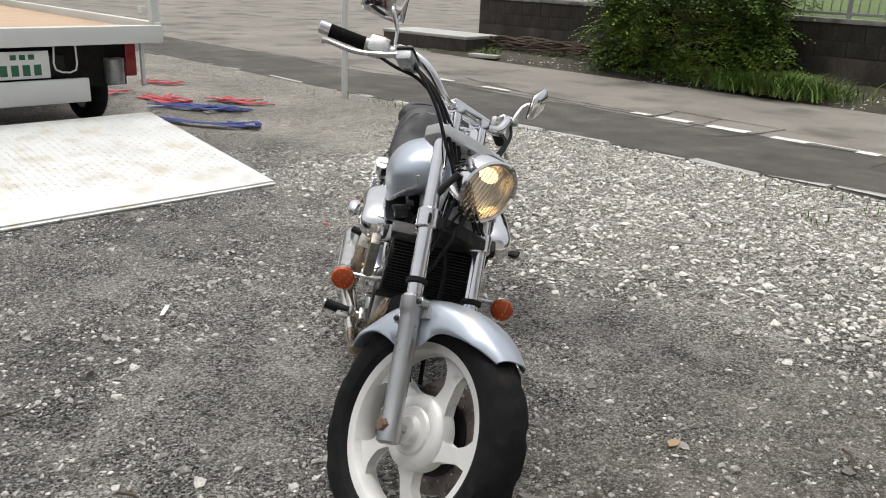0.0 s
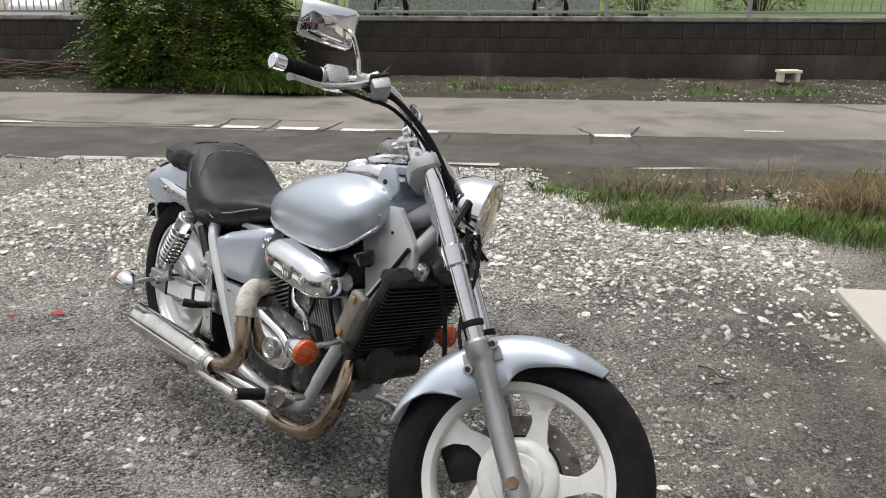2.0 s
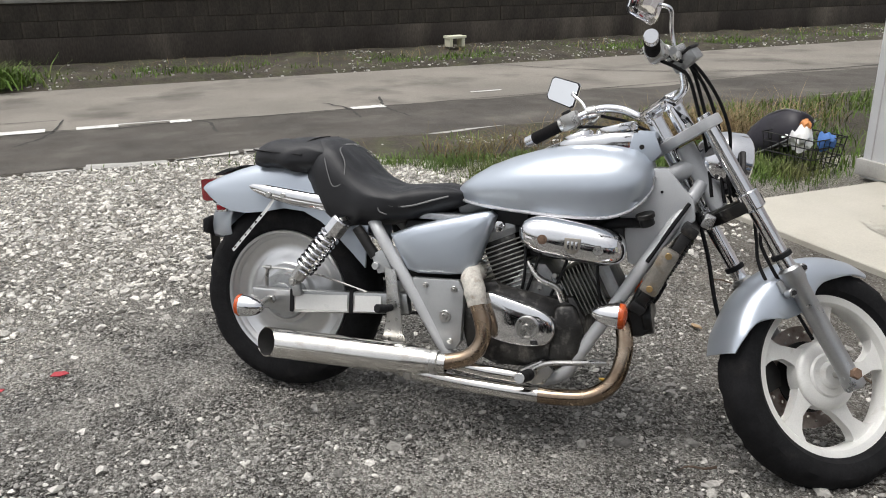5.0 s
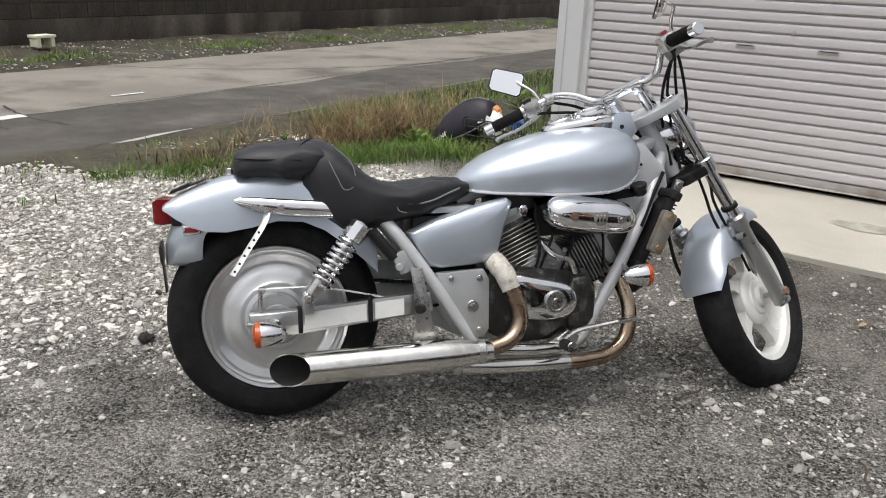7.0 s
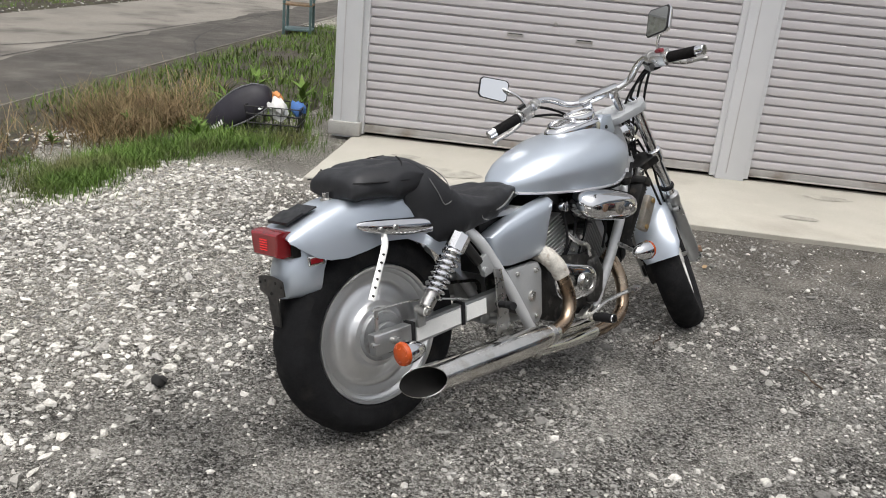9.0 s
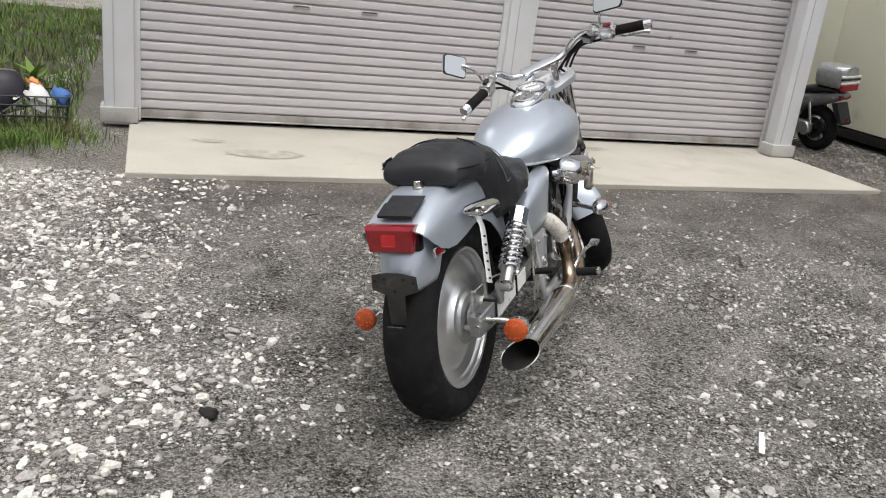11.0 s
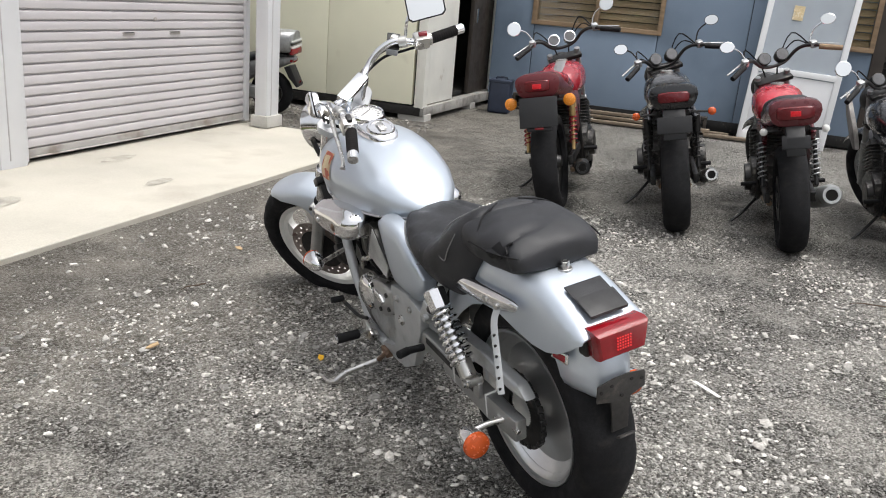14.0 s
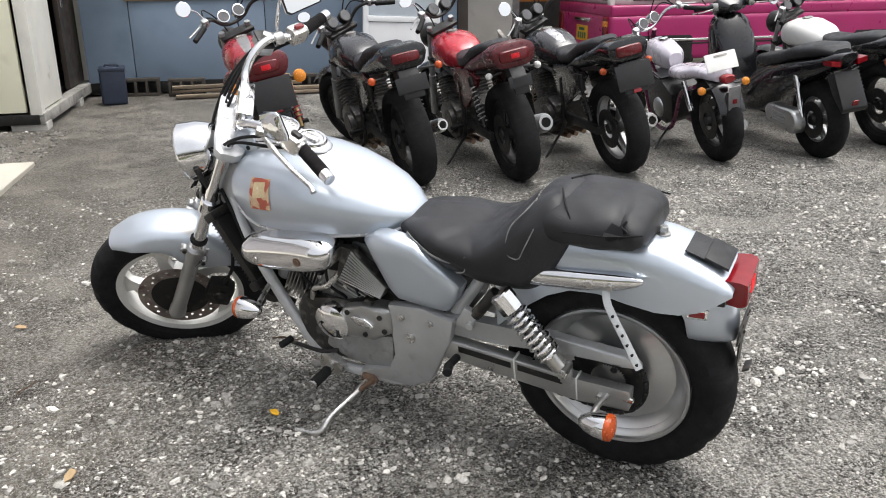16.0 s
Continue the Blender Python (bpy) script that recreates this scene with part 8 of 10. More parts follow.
for s in (-1, 1):
    bm = B_()
    prism(bm, [(0.98, 0.72), (0.86, 0.74), (0.62, 0.52), (0.6, 0.44), (0.72, 0.46)], 0.02, T(0, s * 0.085, 0) @ SIDE, 0.006)
    part("frame_panel", bm, PURPLE, sc, "dark purple frame panel")
fw = fm @ T(0.03, 0, -0.36 - 0.28)
bm = B_()
rings = []
for k in range(15):
    a = radians(25 + 9 * k)
    o = [fw @ T(0, 0, 0.28) @ Vector(((0.3 + 0.018 * (1 - (q / 4 - 1) ** 2)) * math.cos(a), 0.06 * (q / 4 - 1), (0.3 + 0.018 * (1 - (q / 4 - 1) ** 2)) * math.sin(a))) for q in range(9)]
    rings.append(o + [v - Vector((0, 0, 0.004)) for v in o[::-1]])
loft(bm, rings)
part("front_fender", bm, PURPLE, sc, "dark purple front fender")
bm = B_()
loft(bm, [oval(x, zc, w, up, dn, 24, 2.8) for x, zc, w, up, dn in ((-0.2, 0.58, 0.05, 0.02, 0.02), (-0.16, 0.6, 0.09, 0.04, 0.03), (0.0, 0.61, 0.11, 0.045, 0.04), (0.2, 0.58, 0.13, 0.04, 0.05), (0.4, 0.57, 0.1, 0.04, 0.05), (0.46, 0.58, 0.06, 0.02, 0.03))])
part("seat", bm, LILAC, sc)
bm = B_()
rings = []
for k in range(15):
    a = radians(48 + 8.4 * k)
    o = [Vector(((0.315 + 0.02 * (1 - (q / 4 - 1) ** 2)) * math.cos(a), 0.085 * (q / 4 - 1), 0.29 + (0.315 + 0.02 * (1 - (q / 4 - 1) ** 2)) * math.sin(a))) for q in range(9)]
    rings.append(o + [v - Vector((0, 0, 0.004)) for v in o[::-1]])
loft(bm, rings)
part("rear_fender", bm, BLACK_PAINT, sc)
bm = B_()
prism(bm, [(0.35, 0.42), (0.5, 0.5), (0.72, 0.52), (0.8, 0.4), (0.78, 0.22), (0.5, 0.18), (0.38, 0.24)], 0.24, SIDE, 0.03)
part("engine", bm, BLACK_METAL, sc)
for k in range(7):
    bm = B_()
    box(bm, 0.17, 0.2, 0.007, T(0.62, 0, 0.4 + 0.022 * k) @ pose(0, 0, 0, 0, -12, 0), 0.002, 1)
    part("cylinder_fin", bm, CAST, sc)
bm = B_()
lathe(bm, [(0.001, 0.03), (0.05, 0.026), (0.07, 0.012), (0.074, 0)], T(0.58, 0.12, 0.3) @ pose(0, 0, 0, -90, 0, 0), 24)
part("engine_cover", bm, FORK_ALU, sc)
bm = B_()
for s in (-1, 1):
    tube(bm, [(0.97, s * 0.03, 0.68), (0.85, s * 0.1, 0.4), (0.7, s * 0.12, 0.16), (0.4, s * 0.12, 0.18), (0.2, s * 0.11, 0.45), (0.0, s * 0.1, 0.52)], 0.015, 8, 4)
part("frame", bm, PURPLE, sc)
bm = B_()
box(bm, 0.008, 0.21, 0.115, T(-0.2, 0, 0.69) @ pose(0, 0, 0, 0, 22, 0), 0.006)
pl = part("licence_plate", bm, WHITE_PAINT, sc, "white plate with plain dark bars")
for k in range(5):
    part("plate_bar", box(B_(), 0.003, 0.018, 0.045, T(-0.2075, -0.07 + k * 0.036, 0.677) @ pose(0, 0, 0, 0, 22, 0), 0.002), COPING, pl)
part("plate_bar", box(B_(), 0.003, 0.09, 0.014, T(-0.192, 0, 0.726) @ pose(0, 0, 0, 0, 22, 0), 0.002), COPING, pl)
bm = B_()
loft(bm, [oval(x, 0.585, 0.045 * k, 0.03 * k, 0.03 * k, 18) for x, k in ((-0.24, 1.0), (-0.28, 1.0), (-0.295, 0.7))])
part("tail_lamp", bm, RED_LENS, sc)
bm = B_()
box(bm, 0.006, 0.08, 0.2, T(-0.33, 0, 0.45) @ pose(0, 0, 0, 0, -14, 0), 0.006)
part("mud_flap", bm, GREY_PAINT, sc)
bm = B_()
box(bm, 0.006, 0.03, 0.03, T(-0.338, 0, 0.45) @ pose(0, 0, 0, 0, -14, 0), 0.003)
part("reflector", bm, RED_LENS, sc)
for s in (-1, 1):
    round_signal(sc, (-0.2, s * 0.15, 0.53), 0.026, AMBER_PALE)
    bm = B_()
    cyl(bm, (0.1, s * 0.13, 0.55), (0.02, s * 0.13, 0.36), 0.02, 12)
    part("shock_absorber", bm, CHROME, sc)
bm = B_()
tube(bm, [(0.7, -0.13, 0.3), (0.5, -0.16, 0.2), (0.1, -0.17, 0.2), (-0.1, -0.17, 0.22)], [0.016, 0.02, 0.03, 0.03], 12, 4)
part("exhaust_pipe", bm, CHROME, sc)
bm = B_()
tube(bm, [(0.42, 0.12, 0.19), (0.44, 0.2, 0.1), (0.4, 0.26, 0.045)], 0.008, 8, 2)
part("side_stand", bm, BLACK_METAL, sc)
handle_set(sc, fm, height=0.36, wide=0.34, back=0.2, mirrors=(1, 0), chrome_bar=CHROME)

# big black scooter
def scooter(name, label, m, body_mat, lamp_y=0.09, topcase=False, group="parked motorcycles"):
    root = thing(name, label, "scooter", group, m @ T(0.12, 0, 0))
    parked_wheel("rear_wheel", -0.12, 0.27, 0.13, root, CAST, rim_r=0.165)
    fm = T(1.18, 0, 0.55) @ pose(0, 0, 0, 0, -27, 0) @ pose(0, 0, 0, 0, 0, 10)
    parked_wheel("front_wheel", 0, 0.27, 0.11, root, CAST, fm @ T(0.03, 0, -0.34 - 0.27), rim_r=0.165)
    bm = B_()
    loft(bm, [oval(x, zc, w, up, dn, 26, 2.6) for x, zc, w, up, dn in ((-0.44, 0.71, 0.05, 0.025, 0.025), (-0.38, 0.695, 0.1, 0.045, 0.055), (-0.25, 0.665, 0.14, 0.05, 0.085), (0.0, 0.61, 0.165, 0.07, 0.125), (0.25, 0.53, 0.18, 0.11, 0.19), (0.45, 0.42, 0.19, 0.16, 0.18), (0.6, 0.36, 0.19, 0.12, 0.14), (0.8, 0.3, 0.17, 0.08, 0.1), (0.95, 0.34, 0.15, 0.1, 0.1))])
    part("body_cowl", bm, body_mat, root)
    bm = B_()
    loft(bm, [oval(x, zc, w, up, dn, 26, 2.8) for x, zc, w, up, dn in ((0.9, 0.45, 0.12, 0.14, 0.16), (0.97, 0.56, 0.165, 0.24, 0.26), (1.06, 0.65, 0.175, 0.26, 0.28), (1.2, 0.66, 0.13, 0.24, 0.2), (1.32, 0.62, 0.07, 0.11, 0.12))])
    part("leg_shield", bm, body_mat, root)
    bm = B_()
    loft(bm, [oval(x, zc, w, up, dn, 24, 2.8) for x, zc, w, up, dn in ((-0.36, 0.73, 0.06, 0.025, 0.02), (-0.25, 0.745, 0.13, 0.04, 0.04), (-0.02, 0.72, 0.15, 0.05, 0.06), (0.12, 0.68, 0.15, 0.05, 0.06), (0.3, 0.65, 0.14, 0.04, 0.06), (0.5, 0.63, 0.1, 0.03, 0.05), (0.58, 0.62, 0.05, 0.02, 0.02))])
    part("seat", bm, VINYL, root)
    for s in (-1, 1):
        bm = B_()
        loft(bm, [[Vector((x, s * (lamp_y + w), z)) for w, z in ((-0.035, 0.655), (0.03, 0.67), (0.033, 0.7), (-0.035, 0.69))] for x in (-0.34, -0.43)])
        part("tail_lamp", bm, RED_LENS, root, "red tail lamp")
        bm = B_()
        cyl(bm, (-0.07, s * 0.14, 0.58), (-0.14, s * 0.14, 0.3), 0.018, 12)
        part("shock_absorber", bm, CHROME, root)
    bm = B_()
    prism(bm, [(-0.32, 0.6), (-0.4, 0.62), (-0.5, 0.4), (-0.48, 0.37), (-0.38, 0.48)], 0.17, SIDE, 0.008)
    part("mudguard", bm, PLASTIC, root)
    bm = B_()
    box(bm, 0.008, 0.04, 0.04, T(-0.495, 0, 0.43) @ pose(0, 0, 0, 0, -22, 0), 0.003)
    part("reflector", bm, RED_LENS, root)
    bm = B_()
    lathe(bm, [(0.03, 0), (0.055, 0.04), (0.062, 0.1), (0.062, 0.34), (0.05, 0.38), (0.02, 0.385)], along((0.4, -0.19, 0.22), (-0.1, -0.21, 0.3)), 24)
    sil = part("silencer", bm, CAST, root, "grey silencer with a pale heat shield")
    bm = B_()
    box(bm, 0.22, 0.02, 0.07, T(0.17, -0.262, 0.27) @ pose(0, 0, 0, 0, 9, 0), 0.009)
    part("heat_shield", bm, STEEL, sil)
    bm = B_()
    loft(bm, [[T(-0.1, 0.13, 0.275) @ Vector((x * k, y, z * k + 0.1 * x)) for x, z in ((0.27 + 0.07 * math.cos(a), 0.062 * math.sin(a)) if math.cos(a) > 0 else (0.02 + 0.085 * math.cos(a), 0.085 * math.sin(a)) for a in (2 * math.pi * (q + 0.5) / 24 for q in range(24)))] for y, k in ((0.0, 1.0), (0.05, 1.0), (0.068, 0.95), (0.074, 0.86))])
    case = part("drive_case", bm, FORK_ALU, root, "silver drive cover")
    for k in range(4):
        bm = B_()
        box(bm, 0.16, 0.006, 0.008, T(0.04, 0.205, 0.262 + 0.02 * k) @ pose(0, 0, 0, 0, -6, 0), 0.002)
        part("cover_rib", bm, CAST, case)
    bm = B_()
    loft(bm, [oval(x, zc, w, up, dn, 20, 2.5) for x, zc, w, up, dn in ((1.0, 0.95, 0.05, 0.03, 0.03), (1.06, 0.97, 0.14, 0.06, 0.06), (1.14, 0.96, 0.12, 0.06, 0.08), (1.2, 0.94, 0.05, 0.03, 0.03))])
    part("handlebar_cover", bm, body_mat, root)
    for s in (-1, 1):
        bm = B_()
        cyl(bm, (1.03, s * 0.13, 0.98), (0.96, s * 0.34, 0.985), 0.016, 12)
        part("grip", bm, RUBBER, root)
        bm = B_()
        tube(bm, [(1.06, s * 0.2, 1.0), (1.08, s * 0.25, 1.08), (1.06, s * 0.3, 1.13)], 0.005, 8, 3)
        mirror = part("mirror", bm, BLACK_METAL, root)
        bm = B_()
        box(bm, 0.03, 0.13, 0.08, T(1.05, s * 0.32, 1.15), 0.02, 3)
        part("mirror_shell", bm, BLACK_METAL, mirror)
        bm = B_()
        box(bm, 0.06, 0.05, 0.06, T(1.03, s * 0.15, 0.975), 0.012)
        tube(bm, [(1.0, s * 0.18, 0.965), (0.99, s * 0.26, 0.955), (0.96, s * 0.36, 0.96)], 0.006, 6, 3)
        part("brake_lever", bm, STEEL, root)
    if topcase:
        bm = B_()
        loft(bm, [oval(x, 0.9, w, 0.13, 0.13, 24, 3.2) for x, w in ((-0.46, 0.1), (-0.43, 0.16), (-0.3, 0.19), (-0.12, 0.18), (-0.08, 0.12))])
        case = part("top_case", bm, CAST, root, "grey top case")
        for z, col in ((0.85, WHITE_PAINT), (0.888, BLACK_PAINT), (0.92, WHITE_PAINT)):
            part("case_stripe", box(B_(), 0.02, 0.3, 0.024, T(-0.452, 0, z), 0.006), col, case)
        bm = B_()
        box(bm, 0.05, 0.27, 0.075, T(-0.44, 0, 0.795), 0.018, 3)
        part("case_reflector", bm, RED_LENS, case)
    return root


scooter("parked_scooter", "large glossy black scooter with silver silencer", row_pose(-2.9, -3.24, -2, -8), BLACK_PAINT)
scooter("garage_scooter", "grey delivery scooter with a striped top case", YARD @ T(4.15, -5.12, 0) @ pose(0, 0, 0, 0, 0, 8) @ pose(0, 0, 0, -6, 0, 0) @ Matrix.Scale(0.8, 4), GREY_PAINT, 0.05, True)


# ---- the magenta van ----
van = thing("van", "magenta and white van parked beside the bay", "van", "", YARD @ T(-2.88, -7.1, 0) @ Matrix.Scale(1.09, 4))
# van axes: x runs away from its rear face (towards -X of the yard), y into the building
VL, VW = 3.9, 1.62


def vbox(bm, x0, x1, y0, y1, z0, z1, bev=0.02):
    box(bm, abs(x1 - x0), abs(y1 - y0), z1 - z0, T(-(x0 + x1) / 2, -(y0 + y1) / 2, (z0 + z1) / 2), bev, 3)
    return bm


part("lower_body", vbox(B_(), 0, VL, 0, VW, 0.26, 0.72, 0.05), MAGENTA, van, "magenta lower body")
part("waist_band", vbox(B_(), 0.004, VL, 0.006, VW - 0.006, 0.70, 0.82, 0.03), MAGENTA, van, "magenta waist below the windows")
part("upper_body", vbox(B_(), 0.05, VL - 0.4, 0.05, VW - 0.05, 0.80, 1.72, 0.1), WHITE_PAINT, van, "white upper body")
for x0, x1 in ((0.25, 1.2), (1.3, 2.3), (2.4, 3.2)):
    part("side_window", vbox(B_(), x0, x1, 0.03, 0.06, 0.86, 1.42, 0.012), BLACK_PAINT, van, "dark side window")
part("rear_window", vbox(B_(), 0.03, 0.06, 0.2, VW - 0.2, 0.86, 1.46, 0.012), BLACK_PAINT, van, "dark rear window")
part("window_pillar", vbox(B_(), 0.02, 0.07, 0.08, 0.17, 0.8, 1.6, 0.012), WHITE_PAINT, van, "white corner pillar")
part("bumper", vbox(B_(), -0.05, 0.1, 0.02, VW - 0.02, 0.28, 0.42, 0.03), MAGENTA, van)
part("tail_lamp", vbox(B_(), -0.012, 0.06, 0.06, 0.2, 0.46, 0.7, 0.012), RED_LENS, van, "red tail lamp")
part("tail_lamp", vbox(B_(), -0.012, 0.06, VW - 0.2, VW - 0.06, 0.46, 0.7, 0.012), RED_LENS, van, "red tail lamp")
part("signal_lamp", vbox(B_(), -0.013, 0.06, 0.062, 0.198, 0.6, 0.66, 0.006), AMBER_PALE, van)
plate_ob = part("licence_plate", vbox(B_(), -0.014, -0.004, 0.62, 0.95, 0.42, 0.585, 0.004), YELLOW, van, "yellow plate with plain bars")
for k in range(4):
    part("plate_bar", vbox(B_(), -0.018, -0.013, 0.66 + k * 0.065, 0.7 + k * 0.065, 0.445, 0.51, 0.001), GREEN_INK, plate_ob)
part("plate_bar", vbox(B_(), -0.018, -0.013, 0.7, 0.86, 0.53, 0.56, 0.001), GREEN_INK, plate_ob)
part("door_handle", vbox(B_(), -0.025, 0.01, 0.55, 1.0, 0.63, 0.67, 0.01), CHROME, van, "chrome rear door handle")
part("side_trim", vbox(B_(), 0.3, VL - 0.3, -0.012, 0.02, 0.45, 0.475, 0.004), CHROME, van)
part("side_trim", vbox(B_(), 0.3, VL - 0.3, -0.006, 0.02, 0.415, 0.43, 0.003), BLACK_METAL, van)
for x in (0.62, 3.15):
    wheel = new("wheel")
    wheel.parent = van
    bm = B_()
    lathe(bm, tyre_profile(0.29, 0.18, 0.16), T(-x, -0.09, 0.29) @ AX, 40, True)
    part("tyre", bm, TYRE, wheel)
    bm = B_()
    lathe(bm, [(0.17, 0.05), (0.15, 0.04), (0.06, 0.05), (0.03, 0.06), (0.001, 0.06), (0.001, 0), (0.17, 0)], T(-x, -0.09, 0.29) @ AX, 32)
    part("rim", bm, CAST, wheel)
    # black box stands for the shade inside the arch
    bm = B_()
    vbox(bm, x - 0.36, x + 0.36, -0.004, 0.3, 0.2, 0.56, 0.08)
    part("wheel_arch", bm, SOOT_SHADE, van)

# ---- the white flatbed truck with its tail ramp ----
truck = thing("truck", "white flatbed truck with worn wooden bed, seen from behind", "truck", "", YARD @ T(-3.62, -0.09, 0))
part("bed_floor", box(B_(), 3.5, 1.62, 0.05, T(-1.79, 0.0, 0.775), 0.008), PLY, truck, "worn plywood bed")
part("rear_beam", box(B_(), 0.08, 1.72, 0.13, T(0.0, 0.0, 0.775), 0.012), TRUCK_WHITE, truck, "white rear beam, scuffed")
for s in (-1, 1):
    part("side_beam", box(B_(), 3.5, 0.06, 0.16, T(-1.75, s * 0.84, 0.78), 0.012), TRUCK_WHITE, truck)
    part("corner_post", box(B_(), 0.06, 0.06, 0.9, T(-0.05, s * 0.835, 1.2), 0.01), TRUCK_WHITE, truck, "white corner post")
    part("post_rail", box(B_(), 0.05, 0.05, 0.05, T(-0.05, s * 0.75, 0.95), 0.006), TRUCK_WHITE, truck)
    part("side_rail", box(B_(), 3.3, 0.04, 0.06, T(-1.7, s * 0.835, 1.25), 0.008), TRUCK_WHITE, truck)
    part("tail_lamp", box(B_(), 0.04, 0.085, 0.24, T(-0.18, s * 0.68, 0.57), 0.01), RED_LENS, truck, "tall red tail lamp")
    part("lamp_guard", box(B_(), 0.03, 0.03, 0.36, T(-0.16, s * 0.77, 0.55), 0.006), TRUCK_WHITE, truck)
    part("fender_can", cyl(B_(), (-0.3, s * 0.6, 0.38), (-0.3, s * 0.6, 0.58), 0.075, 22), CAST, truck, "grey tank under the bed")
    wheel = new("wheel")
    wheel.parent = truck
    bm = B_()
    lathe(bm, tyre_profile(0.3, 0.2, 0.17), T(-0.95, s * 0.62, 0.3) @ AX, 44, True)
    part("tyre", bm, TYRE, wheel)
    bm = B_()
    lathe(bm, [(0.19, 0.05), (0.15, 0.0), (0.06, 0.02), (0.03, 0.03), (0.001, 0.03), (0.001, -0.03), (0.19, -0.05)], T(-0.95, s * 0.62, 0.3) @ AX, 30)
    part("rim", bm, CAST, wheel)
part("bumper_beam", box(B_(), 0.05, 1.3, 0.17, T(-0.03, -0.36, 0.39), 0.01), TRUCK_WHITE, truck, "flat white bumper board")
part("chassis", box(B_(), 3.4, 0.8, 0.16, T(-1.9, -0.2, 0.55), 0.02), BLACK_METAL, truck)
# black sheet put in for the shadow below the bed
part("under_panel", box(B_(), 0.02, 1.5, 0.36, T(-0.32, -0.05, 0.55), 0.004), SOOT_SHADE, truck)
bm = B_()
tube(bm, [(-0.06, 0.08, 0.7), (-0.06, 0.08, 0.54), (-0.06, 0.22, 0.53), (-0.06, 0.23, 0.7)], 0.007, 8, 3)
part("hook_loop", bm, TRUCK_WHITE, truck, "bent white steel loop")
pl = part("licence_plate", box(B_(), 0.01, 0.36, 0.19, T(-0.06, -0.14, 0.58), 0.004), WHITE_PAINT, truck, "pale plate with plain dark bars")
for k in range(4):
    part("plate_bar", box(B_(), 0.004, 0.05, 0.075, T(-0.053, -0.27 + k * 0.075, 0.545), 0.002), GREEN_INK, pl)
for k in range(3):
    part("plate_bar", box(B_(), 0.004, 0.04, 0.035, T(-0.053, -0.2 + k * 0.06, 0.635), 0.002), GREEN_INK, pl)
part("cab", box(B_(), 1.5, 1.6, 1.4, T(-4.4, 0, 1.05), 0.12, 3), TRUCK_WHITE, truck, "white cab")

ramp = thing("tail_ramp", "scuffed white tread-plate loading ramp lying on the gravel", "ramp", "", YARD @ T(-1.8, -0.31, 0.012) @ pose(0, 0, 0, 0, 6.6, 0))
part("ramp_plate", box(B_(), 1.68, 1.75, 0.02, T(-0.84, 0, 0.006), 0.006), DIAMOND, ramp, "white painted plate")
bm = B_()
rng = random.Random(3)
k = 0
for i in range(34):
    for j in range(35):
        x, y = -0.2 - i * 0.043, -0.8 + j * 0.047
        if -1.62 < x < -0.3 and rng.random() < 0.93:
            q = Matrix.Translation((x, y, 0.0175)) @ pose(0, 0, 0, 0, 0, 45 if (i + j) % 2 else -45)
            v = [bm.verts.new(q @ Vector(p)) for p in ((-0.016, 0, 0), (0, -0.005, 0), (0.016, 0, 0), (0, 0.005, 0), (0, 0, 0.0035))]
            for a, b in ((0, 1), (1, 2), (2, 3), (3, 0)):
                bm.faces.new((v[a], v[b], v[4]))
tagged(part("tread_pattern", bm, DIAMOND, ramp), kind="stuff")
part("ramp_lip", box(B_(), 0.05, 1.75, 0.012, T(0.0, 0, 0.0), 0.004), DIAMOND, ramp)
part("ramp_rib", box(B_(), 1.6, 0.04, 0.05, T(-0.86, 0.8, -0.028), 0.006), BLACK_METAL, ramp)
part("ramp_rib", box(B_(), 1.6, 0.04, 0.05, T(-0.86, -0.8, -0.028), 0.006), BLACK_METAL, ramp)

# ---- cars behind the fence ----
def far_car(x, y, z, length, paint, label, turn=0.0):
    car = thing("parked_car", label, "car", "cars behind the fence", YARD @ T(x, y, z) @ pose(0, 0, 0, 0, 0, turn))
    bm = B_()
    h = length / 2
    prof = [(-h, 0.2), (-h, 0.75), (-h + 0.15, 0.9), (-h + 0.5, 1.0), (-h + 0.9, 1.45), (h - 1.6, 1.5), (h - 0.95, 1.02), (h - 0.1, 0.85), (h, 0.6), (h, 0.2)]
    prism(bm, prof, 1.6, SIDE, 0.06, 3)
    part("body", bm, paint, car)
    bm = B_()
    prism(bm, [(-h + 0.62, 1.02), (-h + 0.98, 1.4), (h - 1.7, 1.44), (h - 1.15, 1.04)], 1.62, SIDE, 0.02)
    part("window", bm, BLACK_PAINT, car)
    for wx in (-h + 0.75, h - 0.8):
        wheel = new("wheel")
        wheel.parent = car
        bm = B_()
        lathe(bm, tyre_profile(0.31, 0.21, 0.19), T(wx, -0.74, 0.31) @ AX, 40, True)
        part("tyre", bm, TYRE, wheel)
        for k in range(6):
            bm = B_()
            prism(bm, [(0.02, -0.022), (0.2, -0.032), (0.2, 0.032), (0.02, 0.022)], 0.03, T(wx, -0.83, 0.31) @ AX @ pose(0, 0, 0, 0, 0, 60 * k), 0.006, 1)
            part("rim_spoke", bm, SILVER_TANK, wheel)
        bm = B_()
        lathe(bm, [(0.2, -0.1), (0.215, -0.1), (0.215, -0.06), (0.2, -0.06)], T(wx, -0.74, 0.31) @ AX, 40, True)
        part("rim", bm, SILVER_TANK, wheel)
    return car


far_car(-0.05, 12.4, 0.62, 4.2, SILVER_TANK, "silver car parked behind the fence")
far_car(-13.5, 22.5, 0.0, 4.2, WHITE_PAINT, "white car far along the side road", 90)

FENCE_GREY = mat("dull_aluminium", (0.33, 0.33, 0.325), 0.5, 0.3, 0.1, 4)
